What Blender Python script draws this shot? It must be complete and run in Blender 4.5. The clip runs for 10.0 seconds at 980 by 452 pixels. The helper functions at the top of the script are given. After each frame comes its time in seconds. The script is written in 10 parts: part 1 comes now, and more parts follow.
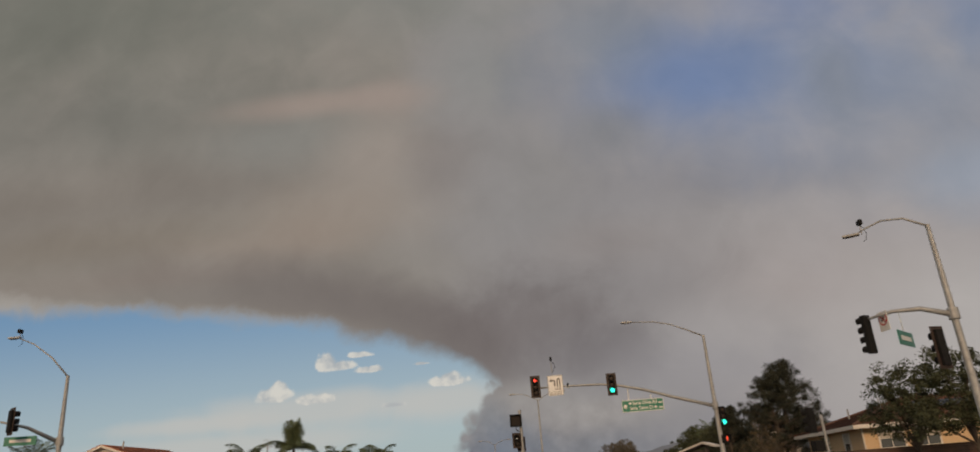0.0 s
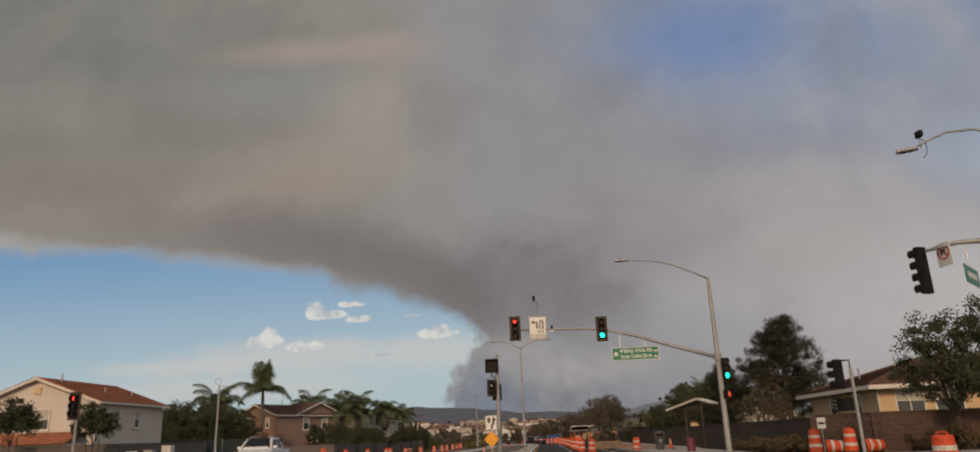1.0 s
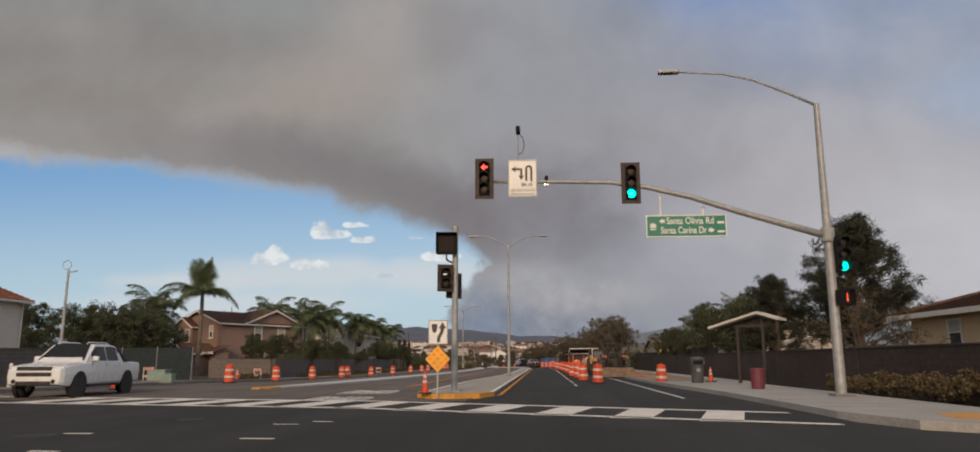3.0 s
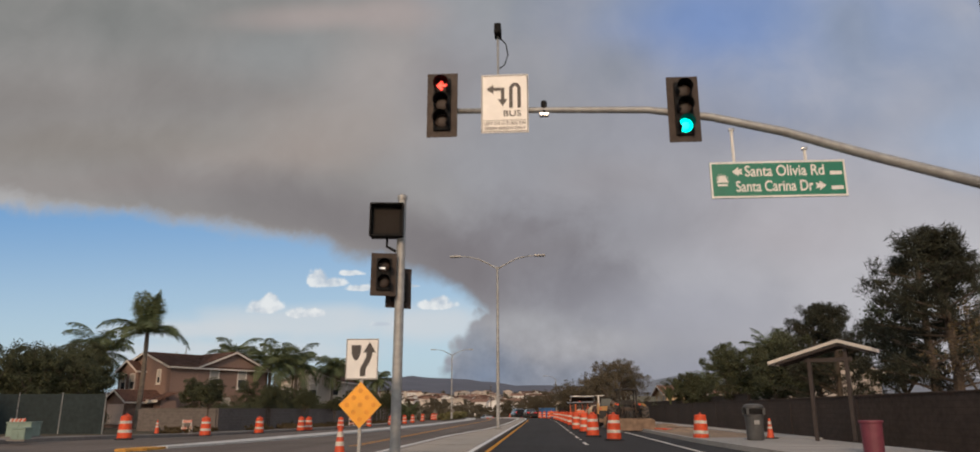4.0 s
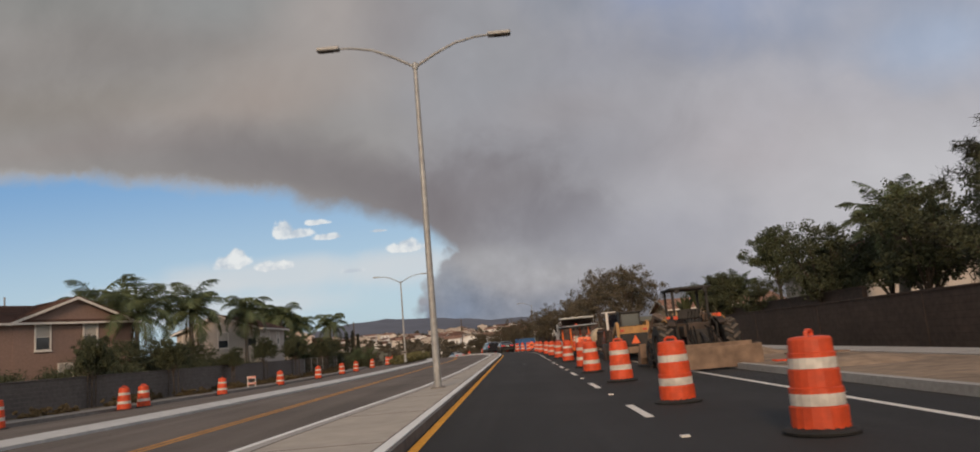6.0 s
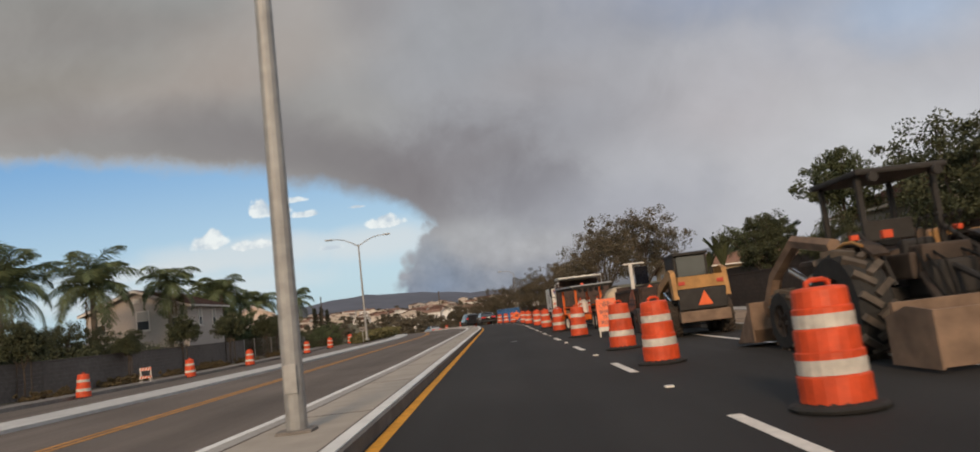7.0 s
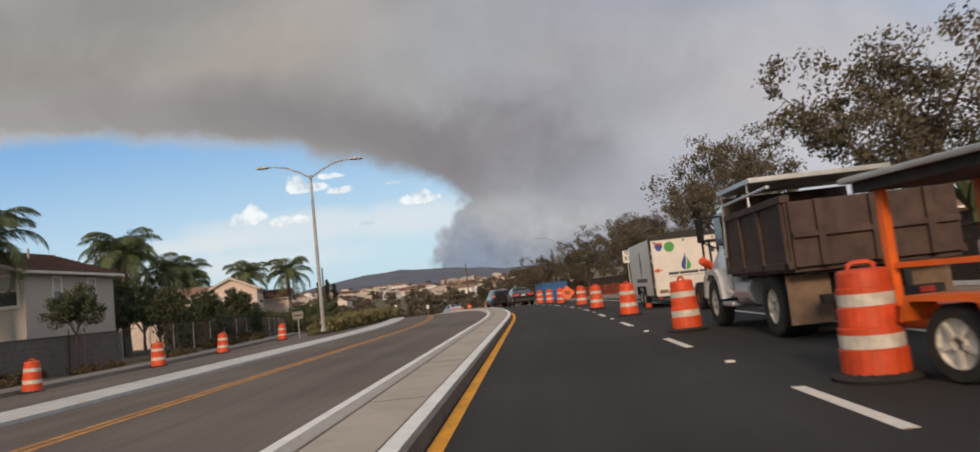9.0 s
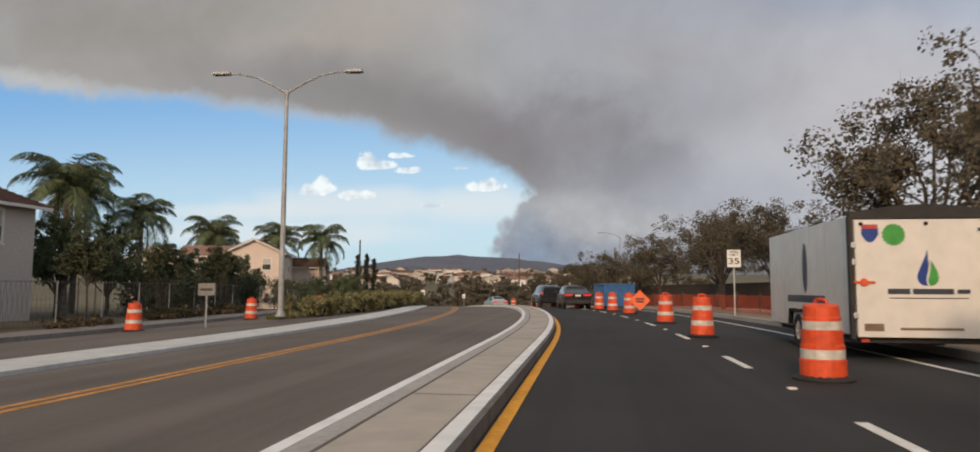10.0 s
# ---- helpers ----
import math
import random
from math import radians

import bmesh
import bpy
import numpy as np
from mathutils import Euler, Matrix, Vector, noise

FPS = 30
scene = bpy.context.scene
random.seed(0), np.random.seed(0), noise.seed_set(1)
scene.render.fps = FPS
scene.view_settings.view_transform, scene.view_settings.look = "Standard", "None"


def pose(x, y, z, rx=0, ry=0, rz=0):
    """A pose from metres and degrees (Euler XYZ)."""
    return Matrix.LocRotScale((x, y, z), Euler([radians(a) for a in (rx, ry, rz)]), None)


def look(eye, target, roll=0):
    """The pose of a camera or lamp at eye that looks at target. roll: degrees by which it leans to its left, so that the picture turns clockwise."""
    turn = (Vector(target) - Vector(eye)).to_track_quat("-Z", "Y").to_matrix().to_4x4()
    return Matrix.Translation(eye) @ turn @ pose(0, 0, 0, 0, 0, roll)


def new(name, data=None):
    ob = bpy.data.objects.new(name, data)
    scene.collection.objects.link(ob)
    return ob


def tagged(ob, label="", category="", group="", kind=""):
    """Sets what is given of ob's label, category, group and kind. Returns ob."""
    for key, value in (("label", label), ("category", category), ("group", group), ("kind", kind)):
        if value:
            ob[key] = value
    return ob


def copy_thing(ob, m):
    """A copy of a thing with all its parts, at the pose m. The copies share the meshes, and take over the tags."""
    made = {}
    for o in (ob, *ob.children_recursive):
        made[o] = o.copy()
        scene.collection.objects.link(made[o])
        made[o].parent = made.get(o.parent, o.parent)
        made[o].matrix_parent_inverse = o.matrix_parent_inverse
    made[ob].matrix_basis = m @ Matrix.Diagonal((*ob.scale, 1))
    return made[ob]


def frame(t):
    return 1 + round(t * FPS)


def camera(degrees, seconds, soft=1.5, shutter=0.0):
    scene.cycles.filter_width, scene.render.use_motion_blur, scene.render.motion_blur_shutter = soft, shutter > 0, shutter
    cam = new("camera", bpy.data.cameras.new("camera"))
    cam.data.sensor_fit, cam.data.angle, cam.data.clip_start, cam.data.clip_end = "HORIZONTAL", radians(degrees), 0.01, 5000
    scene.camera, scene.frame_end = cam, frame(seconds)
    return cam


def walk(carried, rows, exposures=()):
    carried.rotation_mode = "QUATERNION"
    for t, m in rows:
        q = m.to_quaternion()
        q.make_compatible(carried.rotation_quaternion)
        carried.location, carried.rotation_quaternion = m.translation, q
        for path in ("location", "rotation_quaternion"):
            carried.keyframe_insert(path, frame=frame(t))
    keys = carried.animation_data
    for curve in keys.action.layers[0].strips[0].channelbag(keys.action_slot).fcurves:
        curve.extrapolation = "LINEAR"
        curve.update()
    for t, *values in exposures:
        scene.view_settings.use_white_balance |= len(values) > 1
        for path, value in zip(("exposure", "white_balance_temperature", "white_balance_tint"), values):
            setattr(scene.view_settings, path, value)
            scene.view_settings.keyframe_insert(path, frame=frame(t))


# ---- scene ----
cam = camera(68.52, 10.0, 1.7, 0.15)
PATH = [
    (0.0, pose(0.045, -0.762, 1.267, 110.07, 4.07, 5.46)),
    (0.5, pose(0.164, 2.172, 1.265, 109.17, 3.04, 8.45)),
    (1.0, pose(0.290, 5.327, 1.262, 106.49, 2.10, 4.26)),
    (1.5, pose(0.427, 8.804, 1.257, 100.04, 2.19, 2.21)),
    (1.7, pose(0.489, 10.392, 1.255, 98.41, 1.27, 3.22)),
    (2.0, pose(0.581, 12.876, 1.253, 96.78, 1.31, 4.42)),
    (2.2, pose(0.623, 14.533, 1.249, 98.59, 0.69, 4.38)),
    (2.5, pose(0.681, 17.162, 1.240, 100.13, 0.02, 4.37)),
    (2.7, pose(0.725, 19.085, 1.231, 100.39, 0.09, 4.03)),
    (3.8, pose(0.796, 29.392, 1.134, 102.83, -0.10, 4.79)),
    (4.0, pose(0.785, 31.347, 1.140, 104.39, 0.09, 3.94)),
    (4.5, pose(0.804, 36.543, 1.154, 103.99, 0.77, 3.81)),
    (5.0, pose(0.864, 41.727, 1.174, 103.94, 0.99, 4.21)),
    (5.5, pose(0.747, 47.352, 1.197, 103.83, 2.32, 3.38)),
    (5.7, pose(0.668, 49.681, 1.204, 101.95, 4.32, 2.70)),
    (6.8, pose(0.474, 63.130, 1.071, 97.47, 5.39, 1.30)),
    (7.0, pose(0.459, 65.651, 1.065, 97.03, 6.60, 0.64)),
    (7.5, pose(0.430, 71.891, 1.087, 96.78, 6.11, -0.01)),
    (8.0, pose(0.384, 78.253, 1.088, 95.67, 5.65, 2.17)),
    (8.4, pose(0.258, 83.074, 1.083, 95.88, 6.21, 2.70)),
    (9.0, pose(0.076, 90.597, 1.114, 95.42, 6.19, 3.36)),
    (9.5, pose(-0.043, 97.077, 1.148, 96.61, 2.73, 5.01)),
    (10.0, pose(-0.035, 103.145, 1.156, 95.00, -0.27, 7.74)),
]
walk(cam, PATH, [(0.0, -0.27, 6950, 5), (2.0, 0.0, 6350, 4), (4.0, 0.1, 6200, 5), (5.5, 0.08, 6300, 6), (7.0, 0.24, 6230, 2), (9.0, 0.36, 6190, 3), (9.5, 0.47, 6180, 3), (10.0, 0.38, 6170, 2)])

# ---- light ----
SUN_ELEVATION, SUN_AZIMUTH = 23.0, 186.0   # degrees; azimuth clockwise from +y
world = bpy.data.worlds.new("sky_with_smoke")
scene.world = world
world.use_nodes = True
wt = world.node_tree
wt.nodes.clear()


def lin(r, g, b):
    """Linear colour from 0..255 display values."""
    f = lambda c: c / 255 / 12.92 if c <= 10.31 else ((c / 255 + 0.055) / 1.055) ** 2.4
    return (f(r), f(g), f(b))


def wm(op, a, b=None, c=None, clamp=False):
    n = wt.nodes.new("ShaderNodeMath")
    n.operation, n.use_clamp = op, clamp
    for i, v in enumerate((a, b, c)):
        if v is None:
            continue
        if isinstance(v, (int, float)):
            n.inputs[i].default_value = v
        else:
            wt.links.new(v, n.inputs[i])
    return n.outputs[0]


def wsmooth(v, lo, hi):
    n = wt.nodes.new("ShaderNodeMapRange")
    n.interpolation_type = "SMOOTHSTEP"
    n.inputs["From Min"].default_value, n.inputs["From Max"].default_value = lo, hi
    wt.links.new(v, n.inputs["Value"])
    return n.outputs["Result"]


def wmix(f, a, b):
    n = wt.nodes.new("ShaderNodeMix")
    n.data_type = "RGBA"
    for sock, v in ((n.inputs[0], f), (n.inputs[6], a), (n.inputs[7], b)):
        if isinstance(v, (int, float)):
            sock.default_value = v
        elif isinstance(v, tuple):
            sock.default_value = (*v, 1)
        else:
            wt.links.new(v, sock)
    return n.outputs[2]


def wnoise(vec, scale, detail=4.0, rough=0.55, distort=0.0):
    n = wt.nodes.new("ShaderNodeTexNoise")
    n.inputs["Scale"].default_value, n.inputs["Detail"].default_value = scale, detail
    n.inputs["Roughness"].default_value, n.inputs["Distortion"].default_value = rough, distort
    wt.links.new(vec, n.inputs["Vector"])
    return n.outputs[0]


def wcurve(v, points, lo, hi):
    """A piecewise function of v between lo and hi, as a grey ramp; values 0..1."""
    n = wt.nodes.new("ShaderNodeValToRGB")
    n.color_ramp.interpolation = "LINEAR"
    while len(n.color_ramp.elements) < len(points):
        n.color_ramp.elements.new(0.5)
    for e, (x, y) in zip(n.color_ramp.elements, points):
        e.position, e.color = (x - lo) / (hi - lo), (y, y, y, 1)
    wt.links.new(wm("DIVIDE", wm("SUBTRACT", v, lo), hi - lo), n.inputs[0])
    return n.outputs[0]


coord = wt.nodes.new("ShaderNodeTexCoord").outputs["Generated"]
sep = wt.nodes.new("ShaderNodeSeparateXYZ")
wt.links.new(coord, sep.inputs[0])
ahead = wm("MAXIMUM", sep.outputs[1], 0.08)
U = wm("DIVIDE", sep.outputs[0], ahead)
V = wm("DIVIDE", sep.outputs[2], ahead)
comb = wt.nodes.new("ShaderNodeCombineXYZ")
wt.links.new(U, comb.inputs[0]), wt.links.new(V, comb.inputs[1])
flat = comb.outputs[0]
big = wnoise(flat, 3.2, 3.0, 0.5, 0.6)
mid = wnoise(flat, 9.0, 4.0, 0.55, 0.4)
fine = wnoise(flat, 34.0, 5.0, 0.6)

# clear evening sky
sky = wt.nodes.new("ShaderNodeTexSky")
sky.sky_type, sky.sun_disc = "NISHITA", False
sky.sun_elevation, sky.sun_rotation = radians(SUN_ELEVATION), radians(SUN_AZIMUTH)
sky.air_density, sky.dust_density, sky.ozone_density = 1.0, 1.6, 1.0
dim = wt.nodes.new("ShaderNodeVectorMath")
dim.operation = "SCALE"
dim.inputs["Scale"].default_value = 0.10
wt.links.new(sky.outputs[0], dim.inputs[0])
blue = wmix(wsmooth(V, 0.06, 0.33), lin(180, 197, 211), lin(114, 154, 200))
clear = wmix(0.82, dim.outputs[0], blue)

# small cumulus clouds and a low bank over the hills
puff = wt.nodes.new("ShaderNodeTexVoronoi")
puff.feature = "SMOOTH_F1"
puff.inputs["Scale"].default_value, puff.inputs["Smoothness"].default_value = 62.0, 0.35
warp = wt.nodes.new("ShaderNodeVectorMath")
warp.operation = "MULTIPLY_ADD"
wt.links.new(wnoise(flat, 40.0, 3.0), warp.inputs[0])
warp.inputs[1].default_value = (0.012, 0.012, 0.012)
wt.links.new(flat, warp.inputs[2])
wt.links.new(warp.outputs[0], puff.inputs["Vector"])
wob = wm("MULTIPLY", wm("SUBTRACT", wnoise(flat, 38.0, 5.0, 0.55), 0.5), 1.7)
clouds = None
for cu, cv, ru, rv in ((-0.314, 0.180, 0.022, 0.026), (-0.300, 0.176, 0.030, 0.014), (-0.268, 0.190, 0.024, 0.008), (-0.250, 0.168, 0.030, 0.010),
                       (-0.392, 0.142, 0.034, 0.022), (-0.384, 0.150, 0.018, 0.022), (-0.345, 0.132, 0.018, 0.015), (-0.322, 0.132, 0.026, 0.013),
                       (-0.142, 0.142, 0.034, 0.014), (-0.140, 0.148, 0.020, 0.015), (-0.221, 0.117, 0.022, 0.009), (-0.180, 0.171, 0.016, 0.005)):
    ru, rv = 0.86 * ru, 0.82 * rv
    du = wm("DIVIDE", wm("SUBTRACT", U, cu), ru)
    dv = wm("SUBTRACT", V, cv)
    dv = wm("MAXIMUM", wm("DIVIDE", dv, rv), wm("DIVIDE", dv, -0.45 * rv))
    r = wm("SQRT", wm("ADD", wm("MULTIPLY", du, du), wm("MULTIPLY", dv, dv)))
    m = wsmooth(wm("ADD", r, wob), 1.0, 0.62)
    clouds = m if clouds is None else wm("MAXIMUM", clouds, m)


def wblob(cu, cv, ru, rv, soft=0.15, amount=1.0, jitter=None):
    """A soft-edged ellipse of the sky, roughened by noise."""
    du, dv = wm("DIVIDE", wm("SUBTRACT", U, cu), ru), wm("DIVIDE", wm("SUBTRACT", V, cv), rv)
    r = wm("SQRT", wm("ADD", wm("MULTIPLY", du, du), wm("MULTIPLY", dv, dv)))
    if jitter is not None:
        r = wm("ADD", r, jitter)
    return wm("MULTIPLY", wsmooth(r, 1.35, soft), amount)


ragged = wm("MULTIPLY", wm("SUBTRACT", mid, 0.5), 0.9)
for spot in ((-0.34, 0.122, 0.20, 0.026), (-0.15, 0.116, 0.11, 0.030), (-0.50, 0.112, 0.14, 0.014), (-0.46, 0.080, 0.26, 0.022)):
    clear = wmix(wblob(*spot, 0.3, 0.78, ragged), clear, lin(203, 203, 206))
cloud_tone = wmix(wsmooth(wm("ADD", wob, wm("MULTIPLY", wm("SUBTRACT", fine, 0.5), -0.8)), 0.25, -0.25), lin(186, 190, 199), lin(230, 226, 224))
clear = wmix(wm("MULTIPLY", clouds, 0.88), clear, cloud_tone)

# the smoke: a sheet with a curved lower edge, and the column that feeds it
edge = wcurve(U, ((-1.0, 0.326), (-0.82, 0.303), (-0.71, 0.293), (-0.61, 0.285), (-0.52, 0.273), (-0.41, 0.254), (-0.33, 0.242),
                  (-0.27, 0.222), (-0.213, 0.204), (-0.15, 0.180), (-0.095, 0.152), (-0.055, 0.112)), -1.0, 0.0)
above = wm("SUBTRACT", V, edge)
# streaks drawn out along the sheet, fanning from the column
px_, py_ = wm("ADD", U, -0.02), wm("SUBTRACT", V, 0.02)
ang = wm("ARCTAN2", py_, px_)
rad = wm("SQRT", wm("ADD", wm("MULTIPLY", px_, px_), wm("MULTIPLY", py_, py_)))
fan = wt.nodes.new("ShaderNodeCombineXYZ")
wt.links.new(wm("MULTIPLY", ang, 2.2), fan.inputs[0]), wt.links.new(wm("MULTIPLY", rad, 1.5), fan.inputs[1])
streak = wnoise(fan.outputs[0], 1.9, 3.0, 0.5, 1.6)
lump = wnoise(flat, 16.0, 4.0, 0.55, 0.5)
curl = wm("ADD", wm("ADD", wm("MULTIPLY", wm("SUBTRACT", mid, 0.5), 0.034), wm("MULTIPLY", wm("SUBTRACT", lump, 0.5), 0.030)), wm("MULTIPLY", wm("SUBTRACT", fine, 0.5), 0.020))
over = wm("ADD", above, curl)
sheet = wsmooth(over, -0.016, 0.017)
side = wcurve(V, ((0.0, 0.136), (0.05, 0.136), (0.085, 0.126), (0.11, 0.108), (0.14, 0.082), (0.20, 0.06)), 0.0, 0.5)
knobs = wm("MULTIPLY", wm("SUBTRACT", 0.45, puff.outputs["Distance"]), 0.024)
inside = wm("ADD", wm("ADD", wm("ADD", U, side), knobs), wm("ADD", wm("MULTIPLY", wm("SUBTRACT", fine, 0.5), 0.030), wm("MULTIPLY", wm("SUBTRACT", mid, 0.5), 0.02)))
column = wsmooth(inside, -0.006, 0.016)
smoke = wm("MAXIMUM", sheet, column)

soft_edge = wm("ADD", wm("MULTIPLY", wm("SUBTRACT", big, 0.5), 1.1), wm("MULTIPLY", wm("SUBTRACT", mid, 0.5), 0.55))
drift = wm("ADD", U, wm("MULTIPLY", wm("SUBTRACT", big, 0.5), 0.3))
tone = wmix(wsmooth(drift, -0.30, 0.00), lin(146, 138, 132), lin(150, 145, 146))
tone = wmix(wsmooth(drift, 0.00, 0.40), tone, lin(168, 161, 162))
for cu, cv, ru, rv, col, amount in (
        (-0.80, 0.84, 0.60, 0.24, (113, 114, 107), 0.8), (-0.66, 0.60, 0.42, 0.10, (122, 120, 115), 0.6), (-0.20, 0.84, 0.34, 0.15, (136, 137, 133), 0.6),
        (-0.78, 0.475, 0.36, 0.075, (122, 112, 105), 0.5), (-0.52, 0.480, 0.20, 0.055, (126, 118, 113), 0.4), (-0.62, 0.395, 0.30, 0.050, (132, 120, 109), 0.55),
        (-0.40, 0.545, 0.16, 0.055, (138, 136, 133), 0.6), (-0.34, 0.605, 0.18, 0.026, (168, 150, 142), 0.65), (-0.20, 0.600, 0.09, 0.040, (166, 150, 143), 0.65),
        (-0.24, 0.500, 0.09, 0.080, (166, 153, 146), 0.55), (-0.30, 0.405, 0.18, 0.060, (164, 148, 138), 0.5), (-0.42, 0.370, 0.22, 0.036, (156, 140, 130), 0.5), (-0.58, 0.335, 0.30, 0.030, (146, 131, 123), 0.45),
        (-0.13, 0.480, 0.07, 0.080, (140, 131, 129), 0.6), (-0.07, 0.64, 0.10, 0.12, (143, 143, 143), 0.6), (0.00, 0.43, 0.12, 0.12, (144, 140, 140), 0.5),
        (0.16, 0.40, 0.14, 0.10, (144, 140, 144), 0.6), (0.10, 0.32, 0.14, 0.05, (150, 140, 138), 0.5), (0.36, 0.23, 0.22, 0.09, (172, 161, 159), 0.65), (0.14, 0.25, 0.16, 0.08, (140, 134, 136), 0.6), (0.24, 0.175, 0.14, 0.06, (168, 162, 163), 0.7),
        (0.58, 0.14, 0.26, 0.13, (190, 183, 181), 0.8), (0.36, 0.40, 0.24, 0.04, (148, 144, 149), 0.6), (0.62, 0.52, 0.30, 0.18, (138, 146, 164), 0.75),
        (0.66, 0.37, 0.14, 0.07, (158, 170, 190), 0.55), (0.33, 0.60, 0.32, 0.17, (118, 136, 170), 0.65), (0.26, 0.585, 0.15, 0.09, (104, 130, 178), 0.55),
        (0.44, 0.70, 0.13, 0.10, (106, 132, 180), 0.45), (0.47, 0.55, 0.05, 0.12, (134, 138, 148), 0.5), (0.12, 0.68, 0.12, 0.10, (134, 139, 149), 0.5),
        (0.12, 0.50, 0.06, 0.05, (128, 128, 132), 0.5), (0.70, 0.66, 0.10, 0.12, (112, 134, 172), 0.5)):
    tone = wmix(wblob(cu, cv, ru, rv, 0.0, amount, soft_edge), tone, lin(*col))
# dark belly that follows the edge into the core over the column
belly = wm("MULTIPLY", wsmooth(wm("ABSOLUTE", wm("SUBTRACT", wm("ADD", above, wm("MULTIPLY", wm("SUBTRACT", mid, 0.5), 0.05)), 0.045)), 0.085, 0.005), wsmooth(wm("ABSOLUTE", wm("ADD", U, 0.22)), 0.56, 0.06))
belly = wm("MULTIPLY", belly, wsmooth(U, -0.02, -0.10))
tone = wmix(wm("MULTIPLY", belly, 0.66), tone, lin(112, 103, 102))
jit = wm("ADD", wm("MULTIPLY", wm("SUBTRACT", mid, 0.5), 1.2), wm("MULTIPLY", wm("SUBTRACT", fine, 0.5), 0.5))
for cu, cv, ru, rv, col, amount in (
        (-0.04, 0.215, 0.15, 0.09, (117, 108, 108), 0.7), (0.06, 0.165, 0.11, 0.05, (124, 118, 121), 0.65), (0.22, 0.130, 0.16, 0.05, (158, 153, 157), 0.6),
        (-0.03, 0.115, 0.08, 0.024, (166, 160, 158), 0.6), (0.06, 0.088, 0.10, 0.024, (168, 161, 159), 0.65), (-0.09, 0.085, 0.035, 0.035, (140, 141, 147), 0.8),
        (-0.08, 0.045, 0.075, 0.040, (113, 121, 136), 0.85), (0.05, 0.035, 0.12, 0.030, (128, 130, 139), 0.7), (0.20, 0.050, 0.12, 0.035, (140, 138, 145), 0.55)):
    tone = wmix(wblob(cu, cv, ru, rv, 0.1, amount, jit), tone, lin(*col))
# pale fringe where the sheet thins out
wisps = wm("ADD", over, wm("MULTIPLY", wm("SUBTRACT", big, 0.5), 0.07))
fringe = wm("MULTIPLY", wsmooth(wisps, 0.030, 0.0), wsmooth(U, -0.22, -0.42))
tone = wmix(wm("MULTIPLY", fringe, 0.6), tone, lin(182, 176, 172))
# soft streaks and faint billows
shade = wm("ADD", 0.86, wm("MULTIPLY", wm("MULTIPLY", wm("SUBTRACT", streak, 0.5), 0.10), wsmooth(rad, 0.12, 0.40)))
shade = wm("ADD", shade, wm("ADD", wm("ADD", wm("MULTIPLY", wm("SUBTRACT", mid, 0.5), 0.22), wm("MULTIPLY", wm("SUBTRACT", lump, 0.5), 0.09)), 0.12))
lobes = wm("MULTIPLY", wsmooth(V, 0.16, 0.07), wsmooth(wm("ABSOLUTE", wm("ADD", U, 0.04)), 0.22, 0.08))
shade = wm("ADD", shade, wm("MULTIPLY", lobes, wm("ADD", wm("MULTIPLY", wm("SUBTRACT", 0.42, puff.outputs["Distance"]), 0.10), wm("MULTIPLY", wm("SUBTRACT", fine, 0.5), 0.55))))
tinted = wt.nodes.new("ShaderNodeVectorMath")
tinted.operation = "SCALE"
hue = wt.nodes.new("ShaderNodeVectorMath")
hue.operation = "MULTIPLY"
hue.inputs[1].default_value = (1.055, 1.08, 1.145)
wt.links.new(tone, hue.inputs[0])
wt.links.new(hue.outputs[0], tinted.inputs[0]), wt.links.new(shade, tinted.inputs["Scale"])
front = wmix(smoke, clear, tinted.outputs[0])

# behind the viewer: the bright hazy western sky round the sun
west = wmix(wsmooth(sep.outputs[2], -0.05, 0.9), (0.72, 0.66, 0.60), (0.38, 0.44, 0.54))
west = wmix(0.25, west, dim.outputs[0])
whole = wmix(wsmooth(sep.outputs[1], -0.45, 0.12), west, front)
bg = wt.nodes.new("ShaderNodeBackground")
wt.links.new(whole, bg.inputs["Color"])
bg.inputs["Strength"].default_value = 1.0
wt.links.new(bg.outputs[0], wt.nodes.new("ShaderNodeOutputWorld").inputs[0])

sun_data = bpy.data.lights.new("sun", "SUN")
sun_data.energy, sun_data.angle, sun_data.color = 2.0, radians(11), (1.0, 0.66, 0.42)
sun = new("sun", sun_data)
az, el = radians(SUN_AZIMUTH), radians(SUN_ELEVATION)
sun.matrix_world = look((0, 0, 60), (-math.sin(az) * math.cos(el), -math.cos(az) * math.cos(el), 60 - math.sin(el)))

# ---- materials ----
MATS = {}


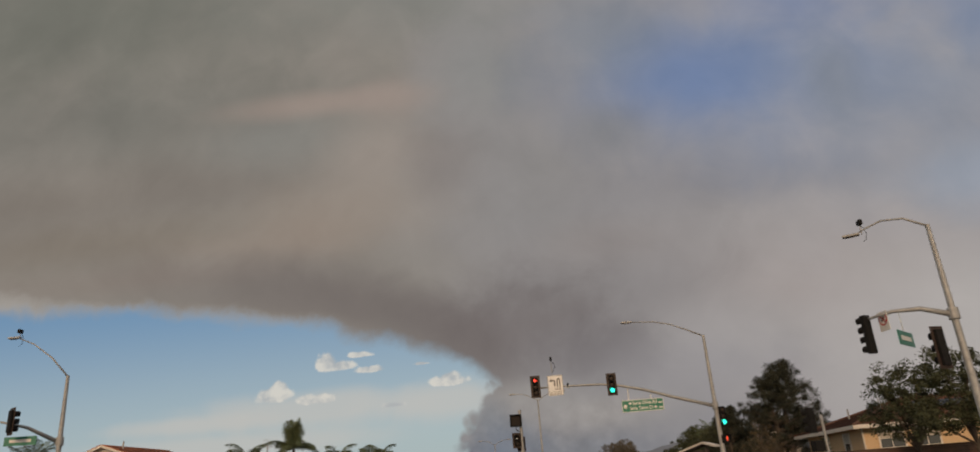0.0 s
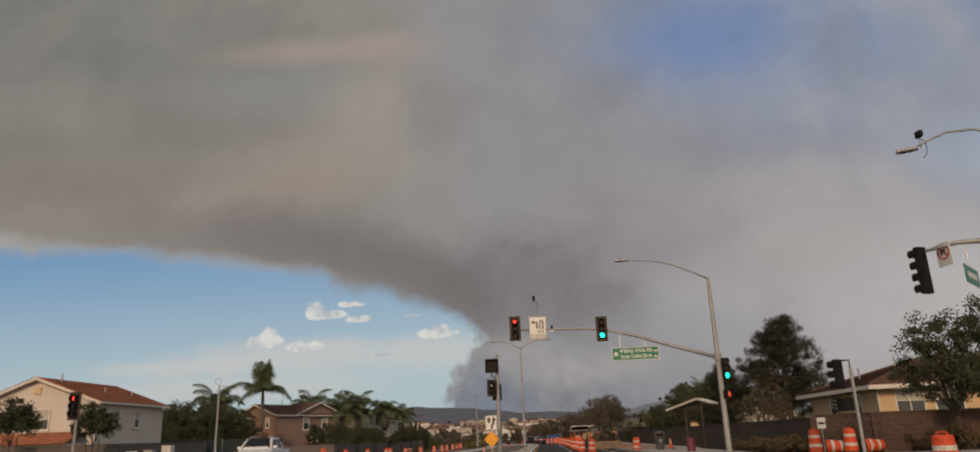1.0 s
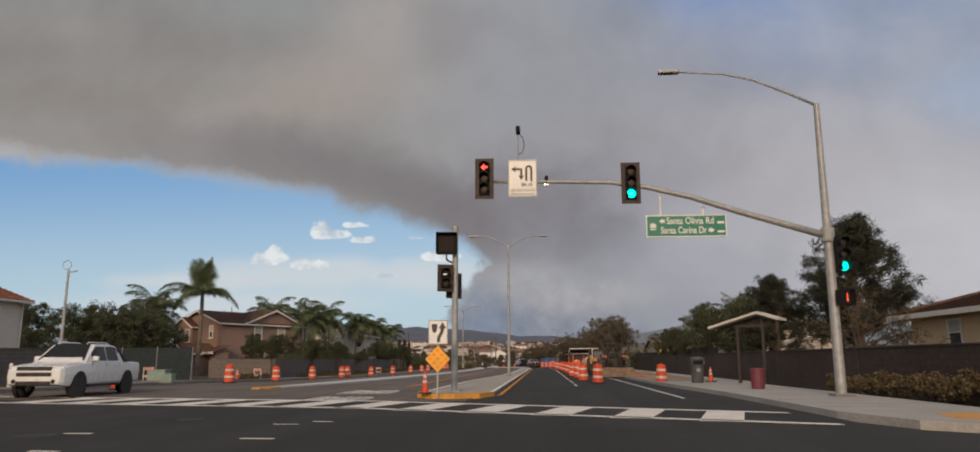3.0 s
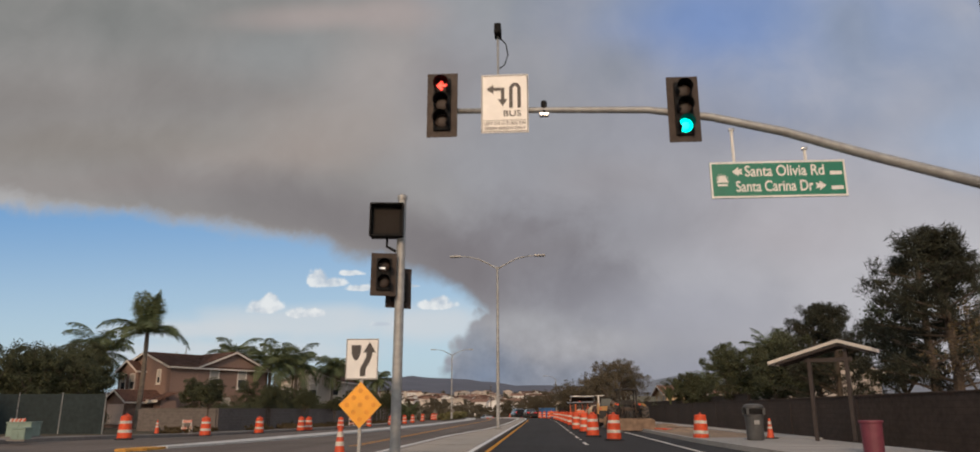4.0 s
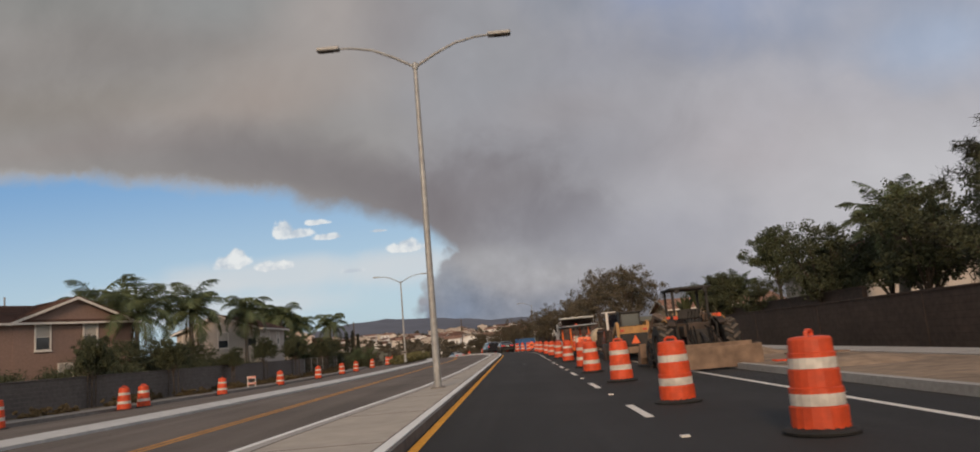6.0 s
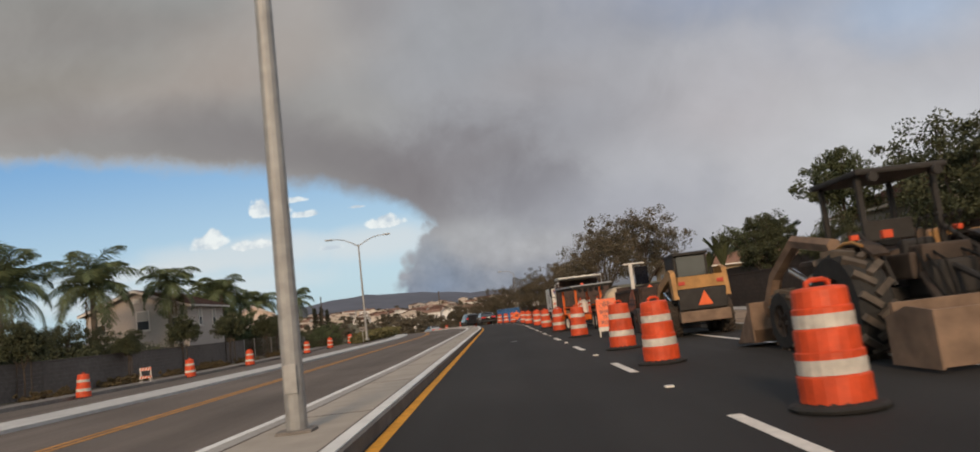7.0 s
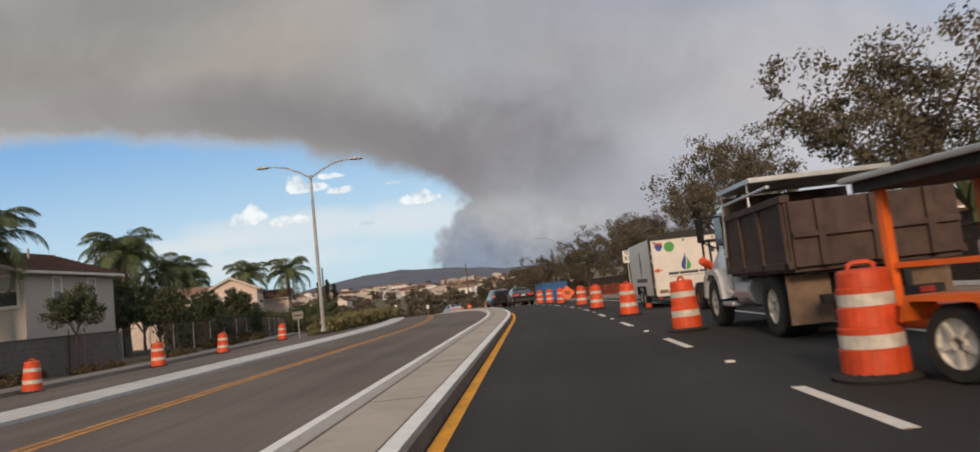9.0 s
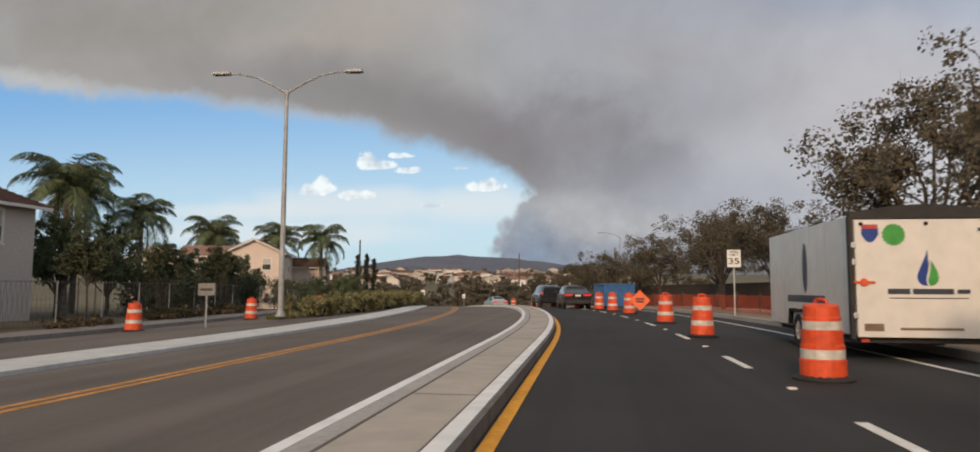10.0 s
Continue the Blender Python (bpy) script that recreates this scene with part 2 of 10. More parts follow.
def material(name, colour, rough=0.7, metal=0.0, vary=0.18, grain=6.0, stain=0.7, bump=0.15, bump_scale=60.0, second=None, island=0.0, coat=0.0, spec=0.5):
    """A node material: base colour varied by fine grain and broad stains, with fine relief."""
    if name in MATS:
        return MATS[name]
    m = bpy.data.materials.new(name)
    m.use_nodes = True
    nt = m.node_tree
    b = nt.nodes["Principled BSDF"]
    geo = nt.nodes.new("ShaderNodeNewGeometry")

    def noise_at(scale, detail=4.0):
        n = nt.nodes.new("ShaderNodeTexNoise")
        n.inputs["Scale"].default_value, n.inputs["Detail"].default_value = scale, detail
        nt.links.new(geo.outputs["Position"], n.inputs["Vector"])
        return n.outputs[0]

    def ramp(sock, lo, hi, a, c):
        r = nt.nodes.new("ShaderNodeValToRGB")
        r.color_ramp.elements[0].position, r.color_ramp.elements[1].position = lo, hi
        r.color_ramp.elements[0].color, r.color_ramp.elements[1].color = (*a, 1), (*c, 1)
        nt.links.new(sock, r.inputs[0])
        return r.outputs[0]

    def mul(a, c, f=1.0):
        x = nt.nodes.new("ShaderNodeMix")
        x.data_type, x.blend_type = "RGBA", "MULTIPLY"
        x.inputs[0].default_value = f
        nt.links.new(a, x.inputs[6]), nt.links.new(c, x.inputs[7])
        return x.outputs[2]

    dark = tuple(c * (1 - vary) for c in colour)
    lite = tuple(min(1, c * (1 + vary * 0.7)) for c in (second or colour))
    col = ramp(noise_at(grain, 6.0), 0.32, 0.68, dark, lite)
    g = 1 - vary * 0.9
    col = mul(col, ramp(noise_at(stain, 3.0), 0.35, 0.65, (g, g, g), (1, 1, 1)))
    if island:
        info = nt.nodes.new("ShaderNodeObjectInfo")
        add = nt.nodes.new("ShaderNodeMath")
        add.operation = "ADD"
        frac = nt.nodes.new("ShaderNodeMath")
        frac.operation = "FRACT"
        nt.links.new(info.outputs["Random"], add.inputs[0]), nt.links.new(geo.outputs["Random Per Island"], add.inputs[1])
        nt.links.new(add.outputs[0], frac.inputs[0])
        k = 1 - island
        col = mul(col, ramp(frac.outputs[0], 0.0, 1.0, (k, k, k * 0.97), (1, 1, 1)))
    nt.links.new(col, b.inputs["Base Color"])
    rr = nt.nodes.new("ShaderNodeMapRange")
    rr.inputs["To Min"].default_value, rr.inputs["To Max"].default_value = max(0.02, rough - 0.1), min(1, rough + 0.1)
    nt.links.new(noise_at(grain * 1.7), rr.inputs["Value"])
    nt.links.new(rr.outputs[0], b.inputs["Roughness"])
    b.inputs["Metallic"].default_value = metal
    b.inputs["Coat Weight"].default_value = coat
    b.inputs["Specular IOR Level"].default_value = spec
    if bump:
        bp = nt.nodes.new("ShaderNodeBump")
        bp.inputs["Strength"].default_value, bp.inputs["Distance"].default_value = bump, 0.02
        nt.links.new(noise_at(bump_scale, 5.0), bp.inputs["Height"])
        nt.links.new(bp.outputs[0], b.inputs["Normal"])
    MATS[name] = m
    return m


def tracks(m, amount, across=0.9, along=0.03):
    """Wheel-worn bands along the road and broad patches, multiplied into the surface."""
    nt = m.node_tree
    b = nt.nodes["Principled BSDF"]
    old = b.inputs["Base Color"].links[0].from_socket
    geo = nt.nodes.new("ShaderNodeNewGeometry")
    for sx, sy, lo, hi, k in ((across, along, 0.36, 0.64, amount), (6.0, 0.12, 0.3, 0.7, amount * 0.55), (0.16, 0.16, 0.42, 0.58, amount * 0.6)):
        mp = nt.nodes.new("ShaderNodeMapping")
        mp.inputs["Scale"].default_value = (sx, sy, 1.0)
        n = nt.nodes.new("ShaderNodeTexNoise")
        n.inputs["Scale"].default_value, n.inputs["Detail"].default_value = 1.0, 3.0
        r = nt.nodes.new("ShaderNodeMapRange")
        r.inputs["From Min"].default_value, r.inputs["From Max"].default_value = lo, hi
        r.inputs["To Min"].default_value, r.inputs["To Max"].default_value = 1 - k, 1 + k
        x = nt.nodes.new("ShaderNodeVectorMath")
        x.operation = "SCALE"
        nt.links.new(geo.outputs["Position"], mp.inputs["Vector"]), nt.links.new(mp.outputs[0], n.inputs["Vector"])
        nt.links.new(n.outputs[0], r.inputs["Value"]), nt.links.new(old, x.inputs[0]), nt.links.new(r.outputs[0], x.inputs["Scale"])
        old = x.outputs[0]
    nt.links.new(old, b.inputs["Base Color"])
    return m


def glow(name, colour, strength):
    m = bpy.data.materials.new(name)
    m.use_nodes = True
    b = m.node_tree.nodes["Principled BSDF"]
    b.inputs["Base Color"].default_value = (*colour, 1)
    b.inputs["Emission Color"].default_value = (*colour, 1)
    b.inputs["Emission Strength"].default_value = strength
    return m


def glass(name, colour=(0.02, 0.025, 0.03), rough=0.05):
    m = material(name, colour, rough, 0.0, 0.1, 1.0, 0.5, 0.0)
    m.node_tree.nodes["Principled BSDF"].inputs["Specular IOR Level"].default_value = 0.8
    return m


ASPHALT = material("fresh_asphalt", (0.034, 0.0325, 0.032), 0.88, vary=0.22, grain=45, stain=0.35, bump=0.35, bump_scale=160, spec=0.35)
OLD_ASPHALT = material("worn_asphalt", (0.160, 0.135, 0.117), 0.92, vary=0.2, grain=38, stain=0.25, bump=0.3, bump_scale=140, spec=0.3)
tracks(ASPHALT, 0.16, 0.8, 0.035)
tracks(OLD_ASPHALT, 0.13, 1.1, 0.02)
CONCRETE = material("pale_concrete", (0.40, 0.375, 0.345), 0.9, vary=0.16, grain=14, stain=0.6, bump=0.2, bump_scale=80)
GREY_CONCRETE = material("grey_concrete", (0.22, 0.20, 0.182), 0.92, vary=0.2, grain=10, stain=0.5, bump=0.25, bump_scale=70)
KERB_WHITE = material("white_kerb", (0.56, 0.55, 0.53), 0.8, vary=0.13, grain=4, stain=0.9, bump=0.15)
DIRT = material("bare_dirt", (0.30, 0.215, 0.145), 0.97, vary=0.3, grain=3.5, stain=0.4, bump=0.6, bump_scale=14)
EARTH = material("dry_ground", (0.17, 0.13, 0.085), 0.97, vary=0.35, grain=1.2, stain=0.05, bump=0.5, bump_scale=8, second=(0.13, 0.125, 0.06))
LINE_WHITE = material("white_road_paint", (0.80, 0.75, 0.68), 0.75, vary=0.12, grain=12, stain=1.5, bump=0.15)
LINE_YELLOW = material("yellow_road_paint", (0.80, 0.37, 0.02), 0.75, vary=0.2, grain=12, stain=1.3, bump=0.15)
LINE_WORN = material("worn_orange_paint", (0.56, 0.26, 0.055), 0.8, vary=0.32, grain=9, stain=2.2, bump=0.15)
RAMP_YELLOW = material("yellow_ramp_tile", (0.66, 0.33, 0.06), 0.8, vary=0.2, grain=8, stain=1.0)
GALV = material("galvanised_steel", (0.37, 0.37, 0.365), 0.58, 0.4, vary=0.16, grain=7, stain=1.2, bump=0.05)
BLACK = material("black_metal", (0.014, 0.0135, 0.0135), 0.8, 0.0, vary=0.25, grain=8, stain=2, bump=0.08, spec=0.2)
BROWN_BLACK = material("weathered_black_plate", (0.052, 0.036, 0.029), 0.55, 0.0, vary=0.3, grain=6, stain=2, bump=0.05, spec=0.25)
DARK_LENS = material("unlit_lens", (0.035, 0.022, 0.018), 0.6, vary=0.2, grain=30, bump=0.0)
RED_GLOW = glow("red_signal", (1.0, 0.05, 0.03), 2.2)
GREEN_GLOW = glow("green_signal", (0.02, 0.95, 0.72), 2.0)
HAND_GLOW = glow("red_hand", (0.9, 0.12, 0.06), 0.6)
TAIL_GLOW = glow("tail_light", (0.6, 0.02, 0.02), 0.14)
SIGN_GREEN = material("green_sign_sheet", (0.004, 0.17, 0.105), 0.4, vary=0.1, grain=5, bump=0.0)
SIGN_WHITE = material("white_sign_sheet", (0.72, 0.70, 0.67), 0.4, vary=0.06, grain=5, bump=0.0)
SIGN_BLACK = material("black_sign_print", (0.03, 0.025, 0.025), 0.5, vary=0.1, grain=5, bump=0.0)
SIGN_YELLOW = material("yellow_marker_sheet", (0.83, 0.36, 0.02), 0.4, vary=0.08, grain=5, bump=0.0)
SIGN_ORANGE = material("orange_sign_sheet", (0.82, 0.135, 0.03), 0.5, vary=0.12, grain=6, bump=0.0)
ORANGE = material("orange_plastic", (0.72, 0.085, 0.022), 0.55, vary=0.2, grain=8, stain=2.2, bump=0.08, island=0.15)
BAND_WHITE = material("white_reflective_band", (0.62, 0.58, 0.52), 0.5, vary=0.22, grain=9, stain=3, bump=0.06)
RUBBER = material("black_rubber", (0.024, 0.023, 0.022), 0.85, vary=0.3, grain=10, stain=2, bump=0.2)
MUDDY_TYRE = material("muddy_tyre", (0.060, 0.047, 0.037), 0.92, vary=0.35, grain=6, stain=2, bump=0.3)
CHROME = material("bright_metal", (0.55, 0.55, 0.55), 0.25, 0.95, vary=0.08, grain=4, bump=0.0)

# ---- building tools ----
def part(name, bm, mat_, parent, label=""):
    """Links a bmesh as one mesh object under a thing or a part."""
    me = bpy.data.meshes.new(name)
    bmesh.ops.recalc_face_normals(bm, faces=bm.faces)
    bm.to_mesh(me)
    bm.free()
    me.materials.append(mat_)
    ob = new(name, me)
    ob.parent = parent
    if label:
        tagged(ob, label)
    return ob


def shared(name, ob, parent, m):
    """Another object on the same mesh."""
    o = new(name, ob.data)
    o.parent = parent
    o.matrix_basis = m
    return o


def thing(name, m, label, category, group="", kind=""):
    ob = new(name)
    ob.empty_display_size = 0.2
    ob.matrix_basis = m
    return tagged(ob, label, category, group, kind)


def solid(name, bm, mat_, label, category="", group="", kind="", m=None):
    ob = part(name, bm, mat_, None)
    if m is not None:
        ob.matrix_basis = m
    return tagged(ob, label, category, group, kind)


def smooth(ob, on=True):
    for p in ob.data.polygons:
        p.use_smooth = on
    return ob


def box(bm, x0, x1, y0, y1, z0, z1, bevel=0.0, m=None):
    g = bmesh.ops.create_cube(bm, size=1.0, matrix=Matrix.Translation(((x0 + x1) / 2, (y0 + y1) / 2, (z0 + z1) / 2)) @ Matrix.Diagonal((x1 - x0, y1 - y0, z1 - z0, 1)))
    vs = g["verts"]
    if bevel:
        es = list({e for v in vs for e in v.link_edges})
        r = bmesh.ops.bevel(bm, geom=es, offset=bevel, segments=2, affect="EDGES", profile=0.6)
        vs = list({v for f in r["faces"] for v in f.verts} | {v for v in vs if v.is_valid})
    if m is not None:
        bmesh.ops.transform(bm, matrix=m, verts=vs)
    return bm


def ring(bm, centre, axis, radius, n, start=None):
    axis = Vector(axis).normalized()
    side = axis.orthogonal().normalized() if start is None else start
    other = axis.cross(side)
    return [bm.verts.new(Vector(centre) + radius * (math.cos(2 * math.pi * i / n) * side + math.sin(2 * math.pi * i / n) * other)) for i in range(n)], side


def tube(bm, points, radii, n=8, caps=True):
    """A round tube through points; radii a number or one for each point."""
    pts = [Vector(p) for p in points]
    rs = [radii] * len(pts) if isinstance(radii, (int, float)) else list(radii)
    side, last = None, None
    for i, p in enumerate(pts):
        a = pts[min(i + 1, len(pts) - 1)] - pts[max(i - 1, 0)]
        if side is not None:
            side = side - a.normalized() * side.dot(a.normalized())
            side = side.normalized() if side.length > 1e-6 else None
        vs, side = ring(bm, p, a, rs[i], n, side)
        if last:
            for k in range(n):
                bm.faces.new((last[k], last[(k + 1) % n], vs[(k + 1) % n], vs[k]))
        elif caps:
            bm.faces.new(vs[::-1])
        last = vs
    if caps:
        bm.faces.new(last)
    return bm


def lathe(bm, profile, n=24, m=None, caps=True):
    """A turned solid from (radius, height) pairs, bottom to top."""
    last, first = None, None
    made = []
    for r, z in profile:
        vs = [bm.verts.new((r * math.cos(2 * math.pi * i / n), r * math.sin(2 * math.pi * i / n), z)) for i in range(n)]
        made += vs
        if last:
            for k in range(n):
                bm.faces.new((last[k], last[(k + 1) % n], vs[(k + 1) % n], vs[k]))
        else:
            first = vs
        last = vs
    if caps:
        bm.faces.new(first[::-1]), bm.faces.new(last)
    if m is not None:
        bmesh.ops.transform(bm, matrix=m, verts=made)
    return bm


def plate(bm, outline, depth, m=None):
    """A flat outline in x, z with thickness along y (0 to depth)."""
    a = [bm.verts.new((x, 0, z)) for x, z in outline]
    b = [bm.verts.new((x, depth, z)) for x, z in outline]
    n = len(a)
    bm.faces.new(a), bm.faces.new(b[::-1])
    for i in range(n):
        bm.faces.new((a[i], b[i], b[(i + 1) % n], a[(i + 1) % n]))
    if m is not None:
        bmesh.ops.transform(bm, matrix=m, verts=a + b)
    return bm


def slab(bm, outline, z0, z1):
    """A flat outline in x, y raised from z0 to z1."""
    a = [bm.verts.new((x, y, z0)) for x, y in outline]
    b = [bm.verts.new((x, y, z1)) for x, y in outline]
    n = len(a)
    bm.faces.new(a[::-1]), bm.faces.new(b)
    for i in range(n):
        bm.faces.new((a[i], a[(i + 1) % n], b[(i + 1) % n], b[i]))
    return bm


def bend(y):
    """How far the road has swung to the left at y."""
    if y < 118:
        return 0.0
    if y < 190:
        return -0.0031 * (y - 118) ** 2
    return -0.0031 * 72 ** 2 - 0.4464 * (y - 190)


def dip(y):
    """How far the road has dropped past its crest at y."""
    if y < 140:
        return 0.0
    if y < 180:
        return -0.0006 * (y - 140) ** 2
    return -0.96 - 0.048 * (min(y, 250) - 180)


def strip(bm, left, right, y0, y1, z0, z1, step=6.0):
    """A band along the road between two edges given as functions of y."""
    n = max(1, round((y1 - y0) / step))
    rows = []
    for i in range(n + 1):
        y = y0 + (y1 - y0) * i / n
        xl, xr = left(y) + bend(y), right(y) + bend(y)
        rows.append([bm.verts.new(p) for p in ((xl, y, z0 + dip(y)), (xl, y, z1 + dip(y)), (xr, y, z1 + dip(y)), (xr, y, z0 + dip(y)))])
    for a, b in zip(rows, rows[1:]):
        for k in range(4):
            bm.faces.new((a[k], a[(k + 1) % 4], b[(k + 1) % 4], b[k]))
    bm.faces.new(rows[0]), bm.faces.new(rows[-1][::-1])
    return bm


def writing(text, size, mat_, parent, x, y, z, turn=(90, 0, 0), name="lettering", width=None, align="CENTER"):
    c = bpy.data.curves.new(name, "FONT")
    c.body, c.size, c.extrude, c.align_x, c.align_y = text, size, 0.003, align, "CENTER"
    c.offset = size * 0.012
    c.materials.append(mat_)
    ob = new(name, c)
    ob.parent = parent
    ob.matrix_basis = pose(x, y, z, *turn)
    if width:
        bpy.context.view_layer.update()
        ob.scale.x = width / max(ob.dimensions.x, 1e-4)
    return ob


def pieces(table):
    """Piecewise-linear function."""
    def f(y):
        for (a, va), (b, vb) in zip(table, table[1:]):
            if y <= b:
                return va + (vb - va) * max(0, (y - a)) / (b - a)
        return table[-1][1]
    return f

# ---- ground, roads, kerbs ----
def structure(name, bm, mat_, label, category=""):
    return solid(name, bm, mat_, label, category or name, kind="structure")


left_kerb = pieces([(38, -21.5), (48, -19.6), (58, -18.3), (68, -17.9), (78, -17.6), (88, -17.3), (98, -17.0), (108, -16.4), (400, -16.2)])
right_kerb = pieces([(38, 6.9), (48, 6.9), (58, 6.35), (70, 6.3), (400, 6.3)])
median_left = pieces([(45.6, -3.4), (62, -3.1), (74, -2.28), (84, -2.04), (400, -2.04)])
island_left = pieces([(52, -11.6), (66, -10.6), (80, -9.5), (95, -8.7), (400, -8.6)])
island_right = pieces([(52, -11.2), (60, -9.75), (72, -8.6), (84, -7.8), (95, -7.5), (400, -7.45)])
const = lambda v: (lambda y: v)
fall = pieces([(60, 0.0), (70, 0.025), (80, 0.036), (95, 0.050), (105, 0.056), (400, 0.056)])


def cross(x, y):
    """How far the ground beyond the island lies below the road."""
    return -fall(y) * max(0.0, min(8.0, island_left(y) - (x - bend(y))))


def level(x, y):
    """Height of the roadside ground."""
    return cross(x, y) + dip(y)


def settle(ob):
    """Lets a flat sheet follow the fall of the far side."""
    for v in ob.data.vertices:
        v.co.z += cross(v.co.x, v.co.y)
    return ob



MULCH = material("bark_mulch", (0.10, 0.068, 0.045), 0.97, vary=0.4, grain=5, stain=0.5, bump=0.8, bump_scale=18, second=(0.10, 0.085, 0.045))
# the ground: one sheet that falls a little and rises to far hills
climb = pieces([(280, 0.0), (460, 4.6), (660, 11.5), (950, 24.0), (1400, 24.0)])


def land(x, y):
    d = math.hypot(x, y - 40)
    h = -0.10 - (0.6 if x < -24 and 40 < y < 330 else 0) + (dip(y) if y > 0 else 0)
    if y > 0:
        h += climb(d)
    h += 0.9 * max(0, min(1, (d - 300) / 200)) * noise.noise(Vector((x * 0.006, y * 0.006, 0)))
    return h


bm = bmesh.new()
xs = [-3000, -2200, -1500, -1000, -700, -480, -320, -220, -150, -100, -60, -30, 0, 30, 60, 100, 150, 220, 320, 480, 700, 1000, 1500, 2200, 3000]
ys = [-1500, -800, -400, -200, -80, 0, 60, 120, 180, 230, 270, 310, 350, 400, 450, 500, 560, 630, 700, 780, 860, 950, 1050, 1200, 1400, 1700, 2100, 2600]
grid = [[bm.verts.new((x, y, land(x, y) if d0 else 0)) for x in xs] for y in ys for d0 in (1,)]
for a, b in zip(grid, grid[1:]):
    for i in range(len(xs) - 1):
        bm.faces.new((a[i], a[i + 1], b[i + 1], b[i]))
smooth(structure("ground", bm, EARTH, "dry brown earth with sparse grass reaching the hills"))

# roadway: fresh dark asphalt on the near side and in the junction, worn asphalt on the far side
bm = bmesh.new()
slab(bm, [(-21.5, -60), (8.2, -60), (8.2, 24.6), (-21.5, 24.6)], -0.25, 0.0)
slab(bm, [(-220, 24.6), (220, 24.6), (220, 34.4), (-220, 34.4)], -0.25, 0.0)
slab(bm, [(-21.5, 34.4), (8.6, 34.4), (7.4, 35.4), (6.9, 37.0), (6.9, 44.0), (-21.5, 44.0)], -0.25, 0.0)
strip(bm, const(-1.6), right_kerb, 44.0, 330, -0.25, 0.0, 3)
structure("road", bm, ASPHALT, "fresh dark asphalt carriageway and junction", "road")
bm = bmesh.new()
strip(bm, island_left, const(-1.6), 44.0, 330, -0.25, 0.0, 3)
structure("road_far_side", bm, OLD_ASPHALT, "worn brownish asphalt of the opposite carriageway", "road")
bm = bmesh.new()
strip(bm, left_kerb, island_left, 44.0, 330, -0.25, 0.0, 3)
settle(structure("frontage_lane", bm, OLD_ASPHALT, "worn asphalt lane beyond the dividing strip", "road"))

KERB_PAINT = material("white_painted_kerb", (0.80, 0.785, 0.75), 0.7, vary=0.10, grain=4, stain=0.9, bump=0.1)
MEDIAN_TOP = material("buff_concrete", (0.42, 0.37, 0.31), 0.92, vary=0.10, grain=3, stain=0.5, bump=0.2, bump_scale=70)
KERB_FACE_DARK = material("dark_kerb_concrete", (0.15, 0.14, 0.13), 0.95, vary=0.22, grain=4, stain=1.0, bump=0.2)
# raised central median
bm = bmesh.new()
strip(bm, lambda y: median_left(y) + 0.30, const(-1.07), 47.0, 330, 0.002, 0.15, 3)
slab(bm, [(-3.3, 47.0), (-3.2, 46.1), (-2.7, 45.6), (-2.1, 45.7), (-1.4, 46.2), (-1.07, 47.0)], 0.002, 0.15)
median = structure("median", bm, MEDIAN_TOP, "raised concrete central reservation with smooth grey top", "median")
bm = bmesh.new()
strip(bm, const(-1.07), const(-0.925), 47.0, 330, 0.002, 0.155, 3)
part("kerb", bm, KERB_PAINT, median, "white painted kerb edge")
# road-facing side of the kerb, a darker grey than its top
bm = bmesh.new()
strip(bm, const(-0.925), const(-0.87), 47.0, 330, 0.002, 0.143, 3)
part("kerb_face", bm, KERB_FACE_DARK, median, "dark grey kerb face")
bm = bmesh.new()
strip(bm, median_left, lambda y: median_left(y) + 0.115, 47.0, 330, 0.002, 0.155, 3)
part("kerb", bm, KERB_PAINT, median, "white painted kerb edge")
bm = bmesh.new()
strip(bm, lambda y: median_left(y) + 0.115, lambda y: median_left(y) + 0.30, 47.0, 330, 0.002, 0.152, 3)
part("kerb_top", bm, CONCRETE, median, "plain concrete top of the kerb")
bm = bmesh.new()
slab(bm, [(-3.5, 47.0), (-3.35, 45.8), (-2.75, 45.1), (-2.05, 45.2), (-1.3, 45.8), (-0.90, 47.0), (-1.07, 47.0), (-1.4, 46.2), (-2.1, 45.7), (-2.7, 45.6), (-3.2, 46.1), (-3.3, 47.0)], 0.002, 0.155)
part("nose", bm, RAMP_YELLOW, median, "yellow painted median nose")
y = 50.0
while y < 190:
    b = bend(y)
    bm = bmesh.new()
    part("joint", box(bm, median_left(y) + 0.33 + b, -1.08 + b, y, y + 0.025, 0.1505 + dip(y), 0.1525 + dip(y)), OLD_ASPHALT, median)
    y += 4.0
bm = bmesh.new()
strip(bm, const(-1.085), const(-1.068), 48, 190, 0.150, 0.1575, 3)
strip(bm, lambda y: median_left(y) + 0.295, lambda y: median_left(y) + 0.325, 48, 190, 0.150, 0.1535, 3)
part("joint", bm, OLD_ASPHALT, median, "dark joint along the concrete")

# low island on the far side
bm = bmesh.new()
strip(bm, island_left, island_right, 54.0, 300, 0.002, 0.07, 3)
island = structure("traffic_island", bm, KERB_WHITE, "low pale concrete dividing strip", "island")
bm = bmesh.new()
slab(bm, [(-11.5, 54.0), (-11.75, 53.0), (-11.6, 52.4), (-11.25, 52.4), (-10.95, 53.0), (-10.9, 54.0)], 0.002, 0.072)
